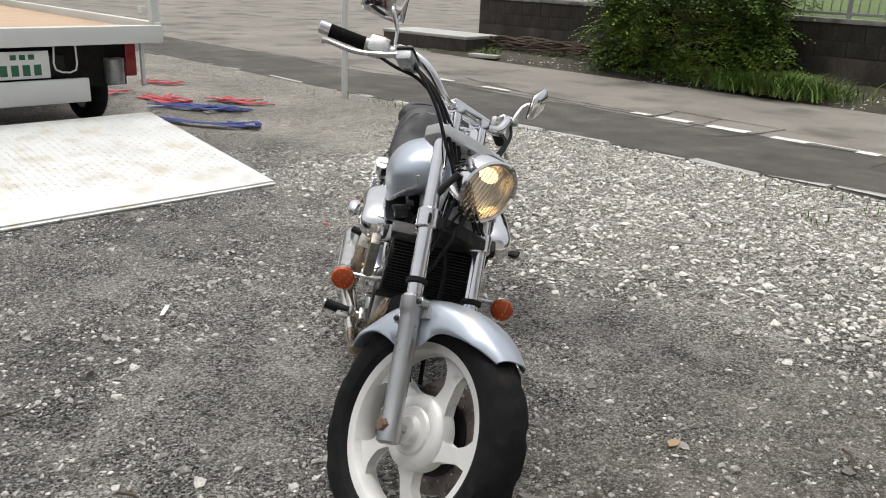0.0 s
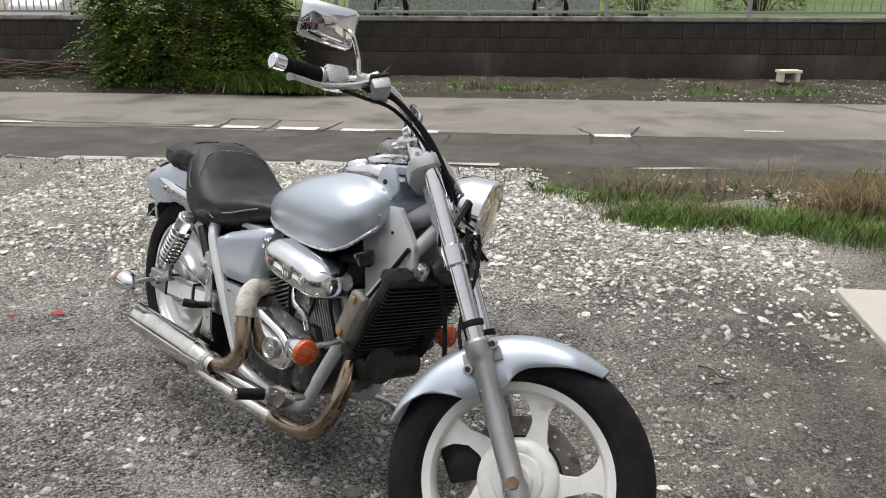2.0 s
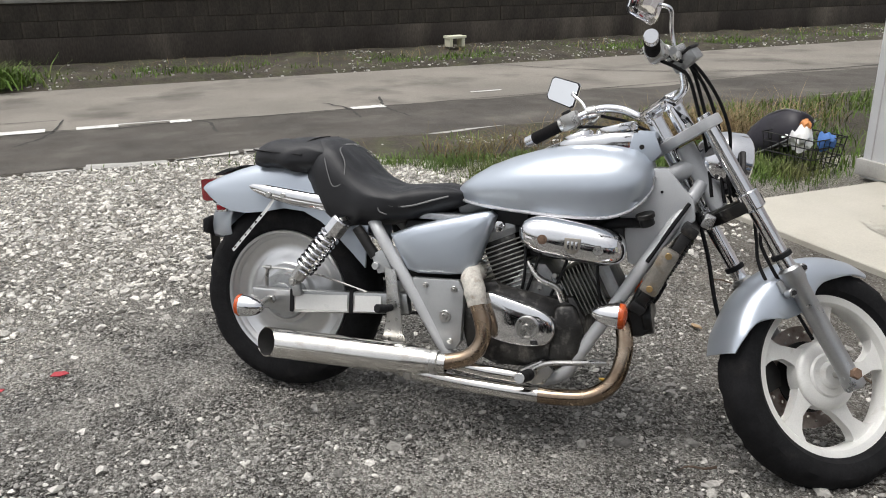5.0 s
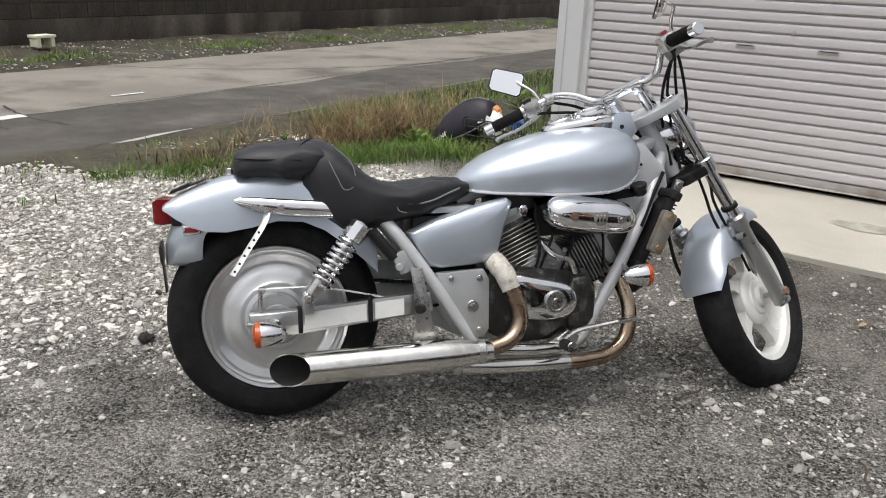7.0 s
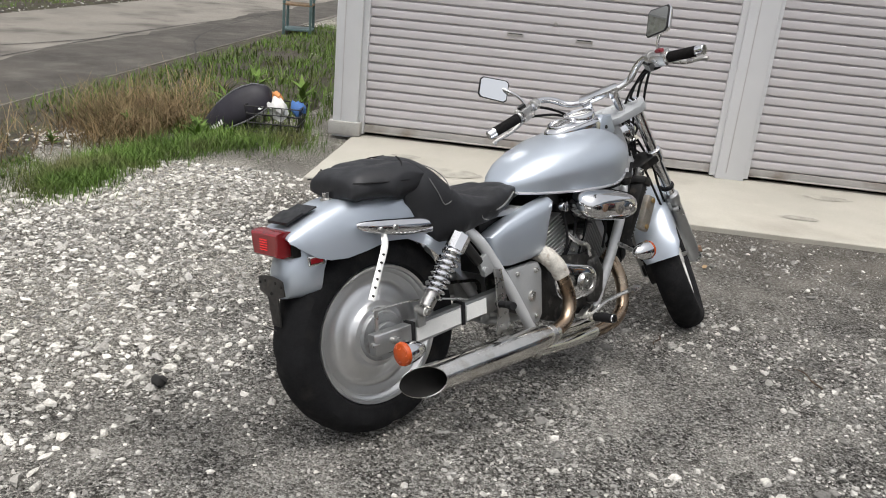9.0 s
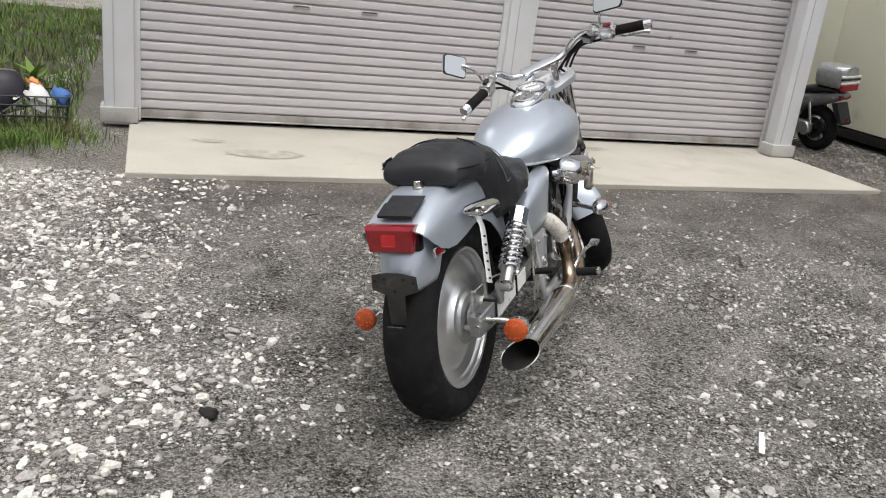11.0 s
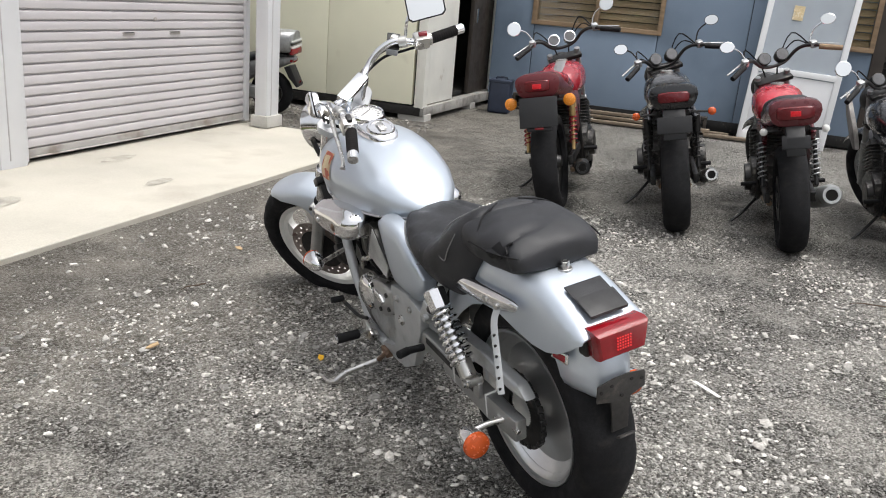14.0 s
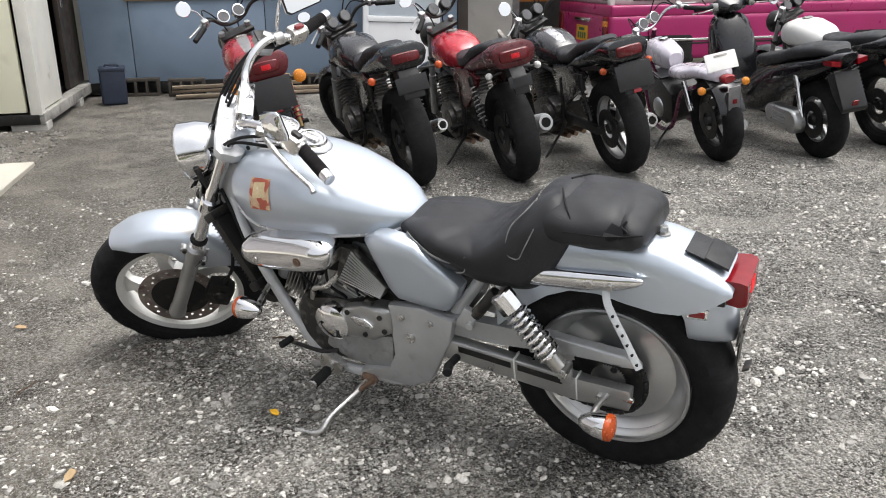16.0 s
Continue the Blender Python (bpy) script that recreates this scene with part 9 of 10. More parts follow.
# fence on the wall
fence = tagged(new("fence"), "pale metal fence on the wall coping", "fence")
fence.matrix_basis = YARD @ T(0, WALL_Y + 0.1, WALL_H)
bm = B_()
box(bm, 0.014, 0.014, 1.0, T(0, 0, 0.56))
bal = mesh_of("baluster", bm, FENCE_GREY)
bm = B_()
box(bm, 0.045, 0.045, 1.15, T(0, 0, 0.575))
pst = mesh_of("fence_post", bm, FENCE_GREY)
for i in range(176):
    ob = new("fence_post" if i % 16 == 0 else "baluster", pst if i % 16 == 0 else bal)
    ob.parent = fence
    ob.location = (-7.2 + i * 0.115, 0, 0)
for z in (0.075, 1.05):
    bm = B_()
    box(bm, 20.0, 0.035, 0.035, T(3.3, 0, z), 0.004)
    part("fence_rail", bm, FENCE_GREY, fence)


# ---- things on the ground ----
NAVY = mat("navy_plastic", (0.02, 0.028, 0.05), 0.5, 0, 0.15, 8, 0.08, 120)
ROPE_RED = mat("red_strap", (0.4, 0.05, 0.06), 0.8, 0, 0.2, 20, 0.15, 200)
ROPE_BLUE = mat("blue_strap", (0.03, 0.05, 0.2), 0.8, 0, 0.2, 20, 0.15, 200)
PAPER = mat("white_paper", (0.75, 0.74, 0.7), 0.8, 0, 0.08, 20)
BAG_WHITE = mat("white_plastic_bag", (0.7, 0.7, 0.68), 0.45, 0, 0.08, 12)
BAG_BLUE = mat("blue_cloth", (0.06, 0.16, 0.42), 0.7, 0, 0.15, 12)
BAG_ORANGE = mat("orange_print", (0.6, 0.25, 0.08), 0.6, 0, 0.2, 20)
BARK = mat("dead_bark", (0.085, 0.06, 0.042), 0.95, 0, 0.35, 12, 0.25, 90, bump=0.004, bscale=80)
GREEN_STEEL = mat("grey_green_steel", (0.13, 0.2, 0.2), 0.5, 0.2, 0.15, 6)

# white marker pole at the road's edge
pole = thing("marker_pole", "slim white pole standing at the edge of the road", "pole", "", YARD @ T(-4.55, 3.24, 0))
part("pole_tube", cyl(B_(), (0, 0, -0.1), (0.015, 0, 2.4), 0.032, 18), WHITE_PAINT, pole)

# concrete box culvert beyond the road
culvert = thing("culvert_block", "concrete block with a pale top beside the road", "concrete block", "", YARD @ T(-8.2, 8.15, 0) @ pose(0, 0, 0, 0, 0, 4))
part("block_body", box(B_(), 1.95, 0.85, 0.3, T(0, 0, 0.09), 0.02), MORTAR, culvert)
part("block_top", box(B_(), 1.98, 0.88, 0.05, T(0, 0, 0.255), 0.012), CONCRETE, culvert, "pale concrete lid")
slabby = thing("kerb_piece", "flat loose piece of concrete on the verge", "concrete", "", YARD @ T(-6.6, 7.6, 0.02) @ pose(0, 0, 0, 0, 0, 12))
part("kerb_slab", box(B_(), 0.5, 0.18, 0.05, T(0, 0, 0.02), 0.01), CONCRETE, slabby)

# dead branches heaped along the wall
heap = thing("branch_heap", "heap of dead brown branches along the wall", "branches", "", YARD)
rng = random.Random(21)
bm = B_()
for k in range(70):
    x = rng.uniform(-7.7, -4.1)
    L = rng.uniform(0.4, 1.2)
    z0 = 0.1 + rng.random() * 0.14
    y0 = 8.5 + rng.uniform(-0.22, 0.25)
    a = rng.gauss(0, 0.25)
    pts = [(x + L * t * math.cos(a), y0 + L * t * math.sin(a) * 0.4 + rng.uniform(-0.03, 0.03), z0 + 0.05 * math.sin(3 * t) + rng.uniform(-0.02, 0.03)) for t in (0, 0.35, 0.7, 1)]
    r = rng.uniform(0.008, 0.03)
    tube(bm, pts, [r, r * 0.9, r * 0.7, r * 0.3], 6, 3)
tagged(part("branch", bm, BARK, heap), kind="stuff")

# small stool-like crate on the verge
crate = thing("small_crate", "small pale broken crate on the verge", "crate", "", YARD @ T(4.3, 8.55, 0.13) @ pose(0, 0, 0, 0, 0, 8))
part("crate_top", box(B_(), 0.28, 0.18, 0.035, T(0, 0, 0.13), 0.005), CREAM, crate)
for s in (-1, 1):
    part("crate_leg", box(B_(), 0.05, 0.15, 0.12, T(s * 0.1, 0, 0.06), 0.005), CREAM, crate)

# straps dropped beside the truck
def strap(name, label, material, pts, seed, loops=5):
    rng = random.Random(seed)
    ob = thing(name, label, "strap", "dropped straps", YARD)
    for k in range(loops):
        q = []
        for (x, y) in pts:
            q.append((x + rng.uniform(-0.14, 0.14), y + rng.uniform(-0.1, 0.1), 0.012 + rng.random() * 0.03))
        part("strap_band", tube(B_(), q, 0.02, 6, 5, 0.25), material, ob)


strap("red_strap", "tangled red lashing strap on the gravel", ROPE_RED, [(-5.35, 1.41), (-5.10, 1.53), (-4.90, 1.57), (-5.00, 1.41), (-5.20, 1.63)], 1, 6)
strap("red_strap", "tangled red lashing strap on the gravel", ROPE_RED, [(-4.95, 1.86), (-4.80, 1.99), (-4.60, 2.03), (-4.50, 2.21)], 2, 4)
strap("red_strap", "tangled red lashing strap on the gravel", ROPE_RED, [(-6.40, 1.86), (-6.20, 2.01), (-6.00, 2.16)], 3, 3)
strap("red_strap", "red lashing strap beside the truck tyre", ROPE_RED, [(-5.60, 1.06), (-5.80, 1.26), (-5.90, 1.41)], 4, 4)
strap("blue_strap", "tangled blue lashing strap on the gravel", ROPE_BLUE, [(-4.80, 1.26), (-4.60, 1.46), (-4.40, 1.59), (-4.30, 1.81), (-4.50, 1.66)], 5, 6)
strap("blue_strap", "blue lashing strap trailing on the gravel", ROPE_BLUE, [(-4.20, 1.01), (-3.80, 1.21), (-3.50, 1.39), (-3.45, 1.47), (-3.60, 1.41)], 6, 4)

# paper strip, black rag, pink scrap, leaves, twigs
scrap = thing("paper_strip", "white paper strip lying on the gravel", "paper", "", YARD @ T(-0.34, -0.89, 0.018) @ pose(0, 0, 0, 4, -3, -38))
part("strip", prism(B_(), [(-0.06, -0.008), (0.0, -0.01), (0.06, -0.007), (0.058, 0.008), (-0.01, 0.01), (-0.062, 0.008)], 0.002), PAPER, scrap)
rag = thing("black_scrap", "crumpled black scrap on the pale stones", "scrap", "", YARD @ T(0.06, 0.72, 0.016))
lump = sphere(B_(), (0, 0, 0), 0.034, 0.024, 0.014, 14)
for v in lump.verts:
    v.co += Vector((1, 0.7, 0.5)) * noise.noise(v.co * 55) * 0.016
part("scrap_lump", lump, SOOT_SHADE, rag)
for k, (x, y, r, material, lab) in enumerate(((-0.72, 0.35, 0.03, ROPE_RED, "faded pink scrap on the gravel"), (-0.9, 0.3, 0.018, ROPE_RED, "small red scrap on the gravel"), (1.5, -0.2, 0.03, BLIND, "dry brown leaf on the gravel"), (0.95, -0.42, 0.022, YELLOW, "small yellow leaf on the gravel"), (1.9, -1.3, 0.025, BLIND, "dry brown leaf on the gravel"))):
    ob = thing("leaf_scrap", lab, "scrap", "scraps", YARD @ T(x, y, 0.012) @ pose(0, 0, 0, 8, 5, 40 * k))
    part("scrap_piece", prism(B_(), [(-r, -r * 0.3), (0, -r * 0.5), (r, -r * 0.1), (r * 0.6, r * 0.4), (-r * 0.5, r * 0.5)], 0.003), material, ob)
rng = random.Random(31)
for k, (x, y, L, a) in enumerate(((0.75, -1.5, 0.16, 20), (1.75, -0.75, 0.12, 70), (1.2, -2.0, 0.18, -30), (0.1, -1.6, 0.13, 110), (-1.0, -2.3, 0.2, 15), (1.9, 0.1, 0.14, -50), (0.9, -0.95, 0.11, 160))):
    ob = thing("twig", "thin dry twig on the gravel", "twig", "twigs", YARD @ T(x, y, 0.014) @ pose(0, 0, 0, 0, 0, a))
    part("twig_stem", tube(B_(), [(-L / 2, 0, 0), (-L / 6, 0.01, 0.004), (L / 5, -0.006, 0.002), (L / 2, 0.008, 0)], [0.004, 0.0035, 0.003, 0.0015], 6, 3), BARK, ob)

COWL_BLACK = mat("faded_black_plastic", (0.02, 0.018, 0.025), 0.5, 0, 0.25, 6, 0.1, 200, spec=0.35)
# black seat cowl dumped in the grass, its blunt end propped on the basket
cowl = thing("dumped_cowl", "black motorcycle seat cowl dumped in the grass", "cowl", "", YARD @ T(3.8, 1.88, 0.1) @ pose(0, 0, 0, -16, 24, 104))
bm = B_()
cowl_rows = [(-0.3, 0.04, 0.07, 0.06, 0.03), (-0.29, 0.04, 0.11, 0.1, 0.04), (-0.2, 0.03, 0.155, 0.16, 0.05), (-0.06, 0.015, 0.175, 0.175, 0.055), (0.1, 0.0, 0.15, 0.14, 0.05), (0.24, -0.03, 0.105, 0.085, 0.04), (0.33, -0.05, 0.05, 0.035, 0.03), (0.365, -0.06, 0.015, 0.01, 0.012)]
loft(bm, [oval(x, zc, w, up, dn, 32, 1.65) for x, zc, w, up, dn in dense(cowl_rows, 3)])
for v in bm.verts:
    v.co.z += 0.008 * noise.noise(v.co * 7)
part("cowl_shell", bm, COWL_BLACK, cowl, "", 60)
for s in (-1, 1):
    bm = B_()
    tube(bm, [(x, s * (w + 0.002), zc - 0.006) for x, zc, w, up, dn in cowl_rows], 0.006, 6, 4)
    part("cowl_piping", bm, GREY_PAINT, cowl, "worn grey edge piping")
bm = B_()
tube(bm, [(x, 0, zc + up + 0.003) for x, zc, w, up, dn in cowl_rows[1:5]], 0.005, 6, 4)
part("cowl_piping", bm, GREY_PAINT, cowl)
for k in range(8):
    bm = B_()
    t = k / 7
    x, w, zc, up = 0.25 - 0.15 * t, 0.1 + 0.05 * t, -0.032 + 0.032 * t, 0.082 + 0.058 * t
    box(bm, 0.014, 0.004, 0.05 if k in (0, 5) else 0.038, T(x, w * 0.9, zc + up * 0.36) @ pose(0, 0, 0, 38, 14, -17), 0.002, 1)
    part("maker_mark_bar", bm, DIAL, cowl, "pale plain bar of a worn maker mark")

# wire basket with rubbish
basket = thing("wire_basket", "black wire basket full of rubbish in the grass", "basket", "", YARD @ T(3.76, 1.56, 0.0) @ pose(0, 0, 0, 0, 0, 6) @ Matrix.Scale(1.12, 4))
bm = B_()
for z in (0.03, 0.09, 0.15, 0.2):
    k = 0.85 + 0.75 * z
    tube(bm, [(-0.14 * k, -0.18 * k, z), (0.14 * k, -0.18 * k, z), (0.14 * k, 0.18 * k, z), (-0.14 * k, 0.18 * k, z), (-0.14 * k, -0.18 * k, z)], 0.004, 5, 1)
for i in range(24):
    a = i / 24 * 4
    side, t = int(a), (a % 1) * 2 - 1
    x, y = ((t, -1), (1, t), (-t, 1), (-1, -t))[side]
    tube(bm, [(x * 0.12, y * 0.155, 0.02), (x * 0.14, y * 0.18, 0.2)], 0.0028, 5, 1)
tagged(part("wire", bm, BLACK_METAL, basket), kind="stuff")
for k, (x, y, z, r, material, lab) in enumerate(((0.0, 0.12, 0.17, 0.06, BAG_WHITE, "white plastic bag"), (-0.04, -0.02, 0.18, 0.07, BAG_WHITE, "white plastic bag"), (0.03, -0.14, 0.18, 0.055, BAG_BLUE, "blue cloth"), (0.0, 0.0, 0.25, 0.035, BAG_ORANGE, "orange printed bag"), (0.02, 0.24, 0.2, 0.06, BAG_WHITE, "grey white plastic bag"))):
    bm = B_()
    sphere(bm, (x, y, z), r, r * 0.9, r * 0.8, 14)
    for v in bm.verts:
        v.co += v.normal * 0.0 + Vector((1, 1, 1)) * noise.noise(v.co * 36 + Vector((k, 0, 0))) * 0.04
    ob = thing("rubbish_bag", lab + " in the wire basket", "bag", "rubbish", YARD @ T(3.76, 1.56, 0.0) @ Matrix.Scale(1.12, 4))
    part("bag_skin", bm, material, ob)

OLD_PLANK = mat("weathered_plank", (0.16, 0.125, 0.09), 0.85, 0, 0.3, 6, 0.15, 90, bump=0.001, bscale=80, second=(0.3, 0.24, 0.17), cover=0.35, stretch=(0.2, 1, 1))
# dark blue container, planks and blocks by the workshop
can = thing("navy_container", "dark navy plastic container beside the cabin", "container", "", YARD @ T(2.5, -7.35, 0) @ pose(0, 0, 0, 0, 0, 8))
part("container_body", box(B_(), 0.25, 0.24, 0.36, T(0, 0, 0.18), 0.03, 3), NAVY, can)
part("container_lid", box(B_(), 0.26, 0.25, 0.04, T(0, 0, 0.36), 0.012), NAVY, can)
part("container_grip", tube(B_(), [(-0.06, 0, 0.375), (-0.06, 0, 0.4), (0.06, 0, 0.4), (0.06, 0, 0.375)], 0.01, 8, 2), NAVY, can)
blockb = thing("concrete_block", "hollow grey concrete block by the wall", "block", "blocks", YARD @ T(1.8, -7.75, 0))
bm = B_()
for z in (0.015, 0.175):
    box(bm, 0.39, 0.12, 0.03, T(0, 0, z), 0.004)
for x in (-0.18, -0.06, 0.06, 0.18):
    box(bm, 0.03, 0.12, 0.14, T(x, 0, 0.095), 0.004)
part("block_web", bm, MORTAR, blockb)
copy_thing(blockb, YARD @ T(0.4, -7.8, 0))
copy_thing(blockb, YARD @ T(2.3, -7.9, 0))
for k, (x, y, z, L, a) in enumerate(((1.1, -7.5, 0.03, 1.6, 3), (1.05, -7.6, 0.07, 1.8, -2), (0.7, -7.7, 0.035, 1.5, 1), (-0.3, -7.55, 0.03, 1.0, 4), (1.25, -7.67, 0.11, 1.4, 5))):
    ob = thing("plank", "weathered plank lying by the blue wall", "plank", "planks", YARD @ T(x, y, z) @ pose(0, 0, 0, 0, 0, a))
    part("board", box(B_(), L, 0.1, 0.03, Matrix(), 0.004), OLD_PLANK, ob)

# loose white aluminium door standing against the blue wall
ldoor = thing("white_door", "white aluminium glazed door leaning at the wall", "door", "", YARD @ T(-0.58, -7.65, 0.02) @ pose(0, 0, 0, 4, -3, 4) @ Matrix.Scale(1.04, 4))
for x, z, sx, sz in ((-0.4, 0.95, 0.06, 1.9), (0.4, 0.95, 0.06, 1.9), (0, 0.04, 0.78, 0.09), (0, 0.72, 0.78, 0.06), (0, 1.87, 0.78, 0.06)):
    part("door_rail", box(B_(), sx, 0.04, sz, T(x, 0, z), 0.006), ALU_WHITE, ldoor)
part("lower_panel", box(B_(), 0.74, 0.012, 0.6, T(0, 0, 0.385), 0.002), POST_GREY, ldoor)
part("pane", box(B_(), 0.74, 0.008, 1.1, T(0, 0, 1.29)), PANE_SHEEN, ldoor)
note = part("paper_note", box(B_(), 0.1, 0.003, 0.14, T(0.12, 0.012, 1.3)), STICKER_PALE, ldoor)

# steel frame beside the garage, far along the grass
rack = thing("steel_rack", "grey-green steel rack standing in the grass", "rack", "", YARD @ T(10.68, 3.5, 0) @ pose(0, 0, 0, 0, 0, 10))
for x in (-0.22, 0.22):
    for y in (-0.2, 0.2):
        part("rack_leg", box(B_(), 0.04, 0.04, 0.95, T(x, y, 0.45), 0.006), GREEN_STEEL, rack)
for z in (0.08, 0.45, 0.92):
    part("rack_shelf", box(B_(), 0.48, 0.44, 0.03, T(0, 0, z), 0.005), GREEN_STEEL if z != 0.45 else WOOD, rack)

# ---- plants ----
LEAF = mat("shrub_leaf", (0.1, 0.17, 0.03), 0.6, 0, 0.3, 1.6, 0.1, 60, island=0.45, second=(0.2, 0.27, 0.04), cover=0.45, spec=0.3)
GRASS = mat("green_grass", (0.11, 0.185, 0.035), 0.7, 0, 0.3, 1.4, 0.1, 60, island=0.45, second=(0.13, 0.125, 0.05), cover=0.4, spec=0.25)
DEAD_GRASS = mat("dead_grass", (0.17, 0.12, 0.062), 0.85, 0, 0.25, 2, 0.1, 60, island=0.55, second=(0.11, 0.115, 0.045), cover=0.4, spec=0.2)
STRAW = mat("dry_grass", (0.3, 0.225, 0.125), 0.8, 0, 0.25, 2, 0.1, 60, island=0.4, spec=0.2)
STONE = mat("grey_stones", (0.38, 0.367, 0.34), 0.85, 0, 0.08, 3, 0.2, 140, island=0.62, spec=0.3, bump=0.001, bscale=220)
DUSTY_STONE = mat("dusty_stones", (0.21, 0.2, 0.182), 0.9, 0, 0.08, 3, 0.2, 140, island=0.45, spec=0.2, bump=0.001, bscale=220)
PALE_STONE = mat("pale_stones", (0.52, 0.5, 0.457), 0.85, 0, 0.08, 3, 0.25, 120, island=0.5, spec=0.3, bump=0.0015, bscale=160)


def from_arrays(name, verts, faces, material, label, category, m=YARD, smooth=False):
    """One mesh of triangles from numpy arrays."""
    me = bpy.data.meshes.new(name)
    nv, nf = len(verts), len(faces)
    me.vertices.add(nv)
    me.vertices.foreach_set("co", verts.astype(np.float32).ravel())
    me.loops.add(nf * 3)
    me.loops.foreach_set("vertex_index", faces.astype(np.int32).ravel())
    me.polygons.add(nf)
    me.polygons.foreach_set("loop_start", np.arange(0, nf * 3, 3, dtype=np.int32))
    me.update(calc_edges=True)
    me.validate()
    if not smooth:
        me.shade_flat()
    me.materials.append(material)
    ob = new(name, me)
    ob.matrix_basis = m
    return tagged(ob, label, category, "", "stuff")


def blades(spots, heights, lean, rng, width=0.006, name="grass", material=None, label="", category="grass", z0=None):
    """Bent blades of two joints, each its own strip."""
    n = len(spots)
    a = rng.uniform(0, 2 * np.pi, n)
    d = np.stack([np.cos(a), np.sin(a)], 1)
    w = width * rng.uniform(0.6, 1.3, n)
    side = np.stack([-d[:, 1], d[:, 0]], 1)
    l_ = lean * rng.uniform(0.3, 1.6, n) * heights
    base = np.zeros((n, 3))
    base[:, :2] = spots
    base[:, 2] = z0 if z0 is not None else -0.005
    V = np.zeros((n, 5, 3))
    for k, (t, ww) in enumerate(((0, 1.0), (0.55, 0.8))):
        for j, s in enumerate((-1, 1)):
            V[:, 2 * k + j, :2] = base[:, :2] + d * (l_ * t ** 1.8)[:, None] + side * (w * ww * s)[:, None]
            V[:, 2 * k + j, 2] = base[:, 2] + heights * t
    V[:, 4, :2] = base[:, :2] + d * l_[:, None]
    V[:, 4, 2] = base[:, 2] + heights * 0.96
    F = np.array([[0, 1, 3], [0, 3, 2], [2, 3, 4]])
    faces = (F[None] + 5 * np.arange(n)[:, None, None]).reshape(-1, 3)
    return from_arrays(name, V.reshape(-1, 3), faces, material, label, category)


rg = np.random.default_rng(12)


def field(n, x0, x1, y0, y1, freq=1.3, cut=0.0, seed=0):
    """Scattered spots that thin out in patches."""
    out = []
    while len(out) < n:
        x, y = rg.uniform(x0, x1), rg.uniform(y0, y1)
        if noise.noise((x * freq, y * freq, seed)) > cut + rg.uniform(-0.25, 0.25):
            out.append((x, y))
    return np.array(out)


# grass between the gravel and the road, beside the garage
def grass_edge(x):
    return 2.6 - 0.6 * min(1.0, max(0.0, (x - 1.3) / 0.9)) - 0.4 * min(1.0, max(0.0, (x - 2.2) / 0.9))


p = field(19000, 1.2, 3.6, 1.45, 3.4, 1.6, -0.05, 3)
p = p[[y > grass_edge(x) + 0.12 * math.sin(x * 9) and (y < grass_edge(x) + 0.6 + 0.3 * noise.noise((x * 2, y * 2, 3)) or rg.random() < 0.05) and rg.random() < min(1.0, max(0.07, (x - 1.45) / 0.35)) and noise.noise((x * 3.1, y * 3.1, 19)) > -0.22 + rg.uniform(-0.1, 0.1) for x, y in p]]
blades(p, rg.uniform(0.025, 0.095, len(p)) * np.array([0.75 + 0.6 * noise.noise((x * 2.6, y * 2.6, 15)) for x, y in p]), 0.9, rg, 0.0024, "grass", GRASS, "green grass and weeds between gravel and road")
p = np.concatenate([np.stack([rg.normal(cx, sx, n), rg.normal(cy, sy, n)], 1) for cx, cy, sx, sy, n in ((1.98, 2.16, 0.17, 0.1, 2600), (2.3, 2.2, 0.2, 0.1, 1600), (2.72, 2.1, 0.22, 0.1, 2200), (3.15, 1.85, 0.2, 0.09, 1200), (3.5, 1.5, 0.2, 0.16, 1500), (1.6, 2.5, 0.08, 0.06, 200), (1.35, 2.75, 0.07, 0.05, 160))])
blades(p, rg.uniform(0.03, 0.11, len(p)), 0.8, rg, 0.0024, "grass", GRASS, "lush green clumps at the gravel's edge")
p = field(9000, 3.4, 12.0, 1.35, 3.5, 1.2, -0.35, 4)
blades(p, rg.uniform(0.04, 0.14, len(p)), 0.6, rg, 0.005, "grass", GRASS, "green grass strip beside the garage")
p = np.concatenate([np.stack([rg.normal(cx, sx, n), rg.normal(cy, sy, n)], 1) for cx, cy, sx, sy, n in ((3.55, 2.55, 0.28, 0.22, 3200), (3.9, 2.75, 0.4, 0.2, 1600), (3.1, 2.45, 0.25, 0.12, 700), (2.2, 2.85, 0.3, 0.12, 260), (1.85, 2.75, 0.15, 0.1, 120))])
p = p[p[:, 1] > 2.05]
blades(p, rg.uniform(0.06, 0.2, len(p)), 1.5, rg, 0.0024, "dry_grass", DEAD_GRASS, "matted brown dead grass")
p = field(900, 2.6, 5.2, 2.15, 3.2, 1.7, 0.12, 6)
blades(p, rg.uniform(0.1, 0.32, len(p)), 1.0, rg, 0.0016, "dry_grass", STRAW, "tall dry straw-coloured grass stalks")
p = field(140, 0.6, 2.2, 2.5, 3.45, 2.6, 0.15, 8)
blades(p, rg.uniform(0.03, 0.1, len(p)), 0.6, rg, 0.004, "grass", GRASS, "thin weeds among the pale stones")
p = field(140, -5.0, 0.5, 2.95, 3.5, 2.6, 0.1, 9)
blades(p, rg.uniform(0.02, 0.07, len(p)), 0.6, rg, 0.004, "grass", GRASS, "thin weeds along the road edge")
p = field(6500, -7.6, 17, 7.58, 8.86, 1.2, 0.08, 10)
blades(p, rg.uniform(0.02, 0.08, len(p)), 0.7, rg, 0.006, "grass", GRASS, "weeds on the verge", z0=0.06)
p = field(800, -3, 13, 8.1, 8.85, 1.6, 0.1, 14)
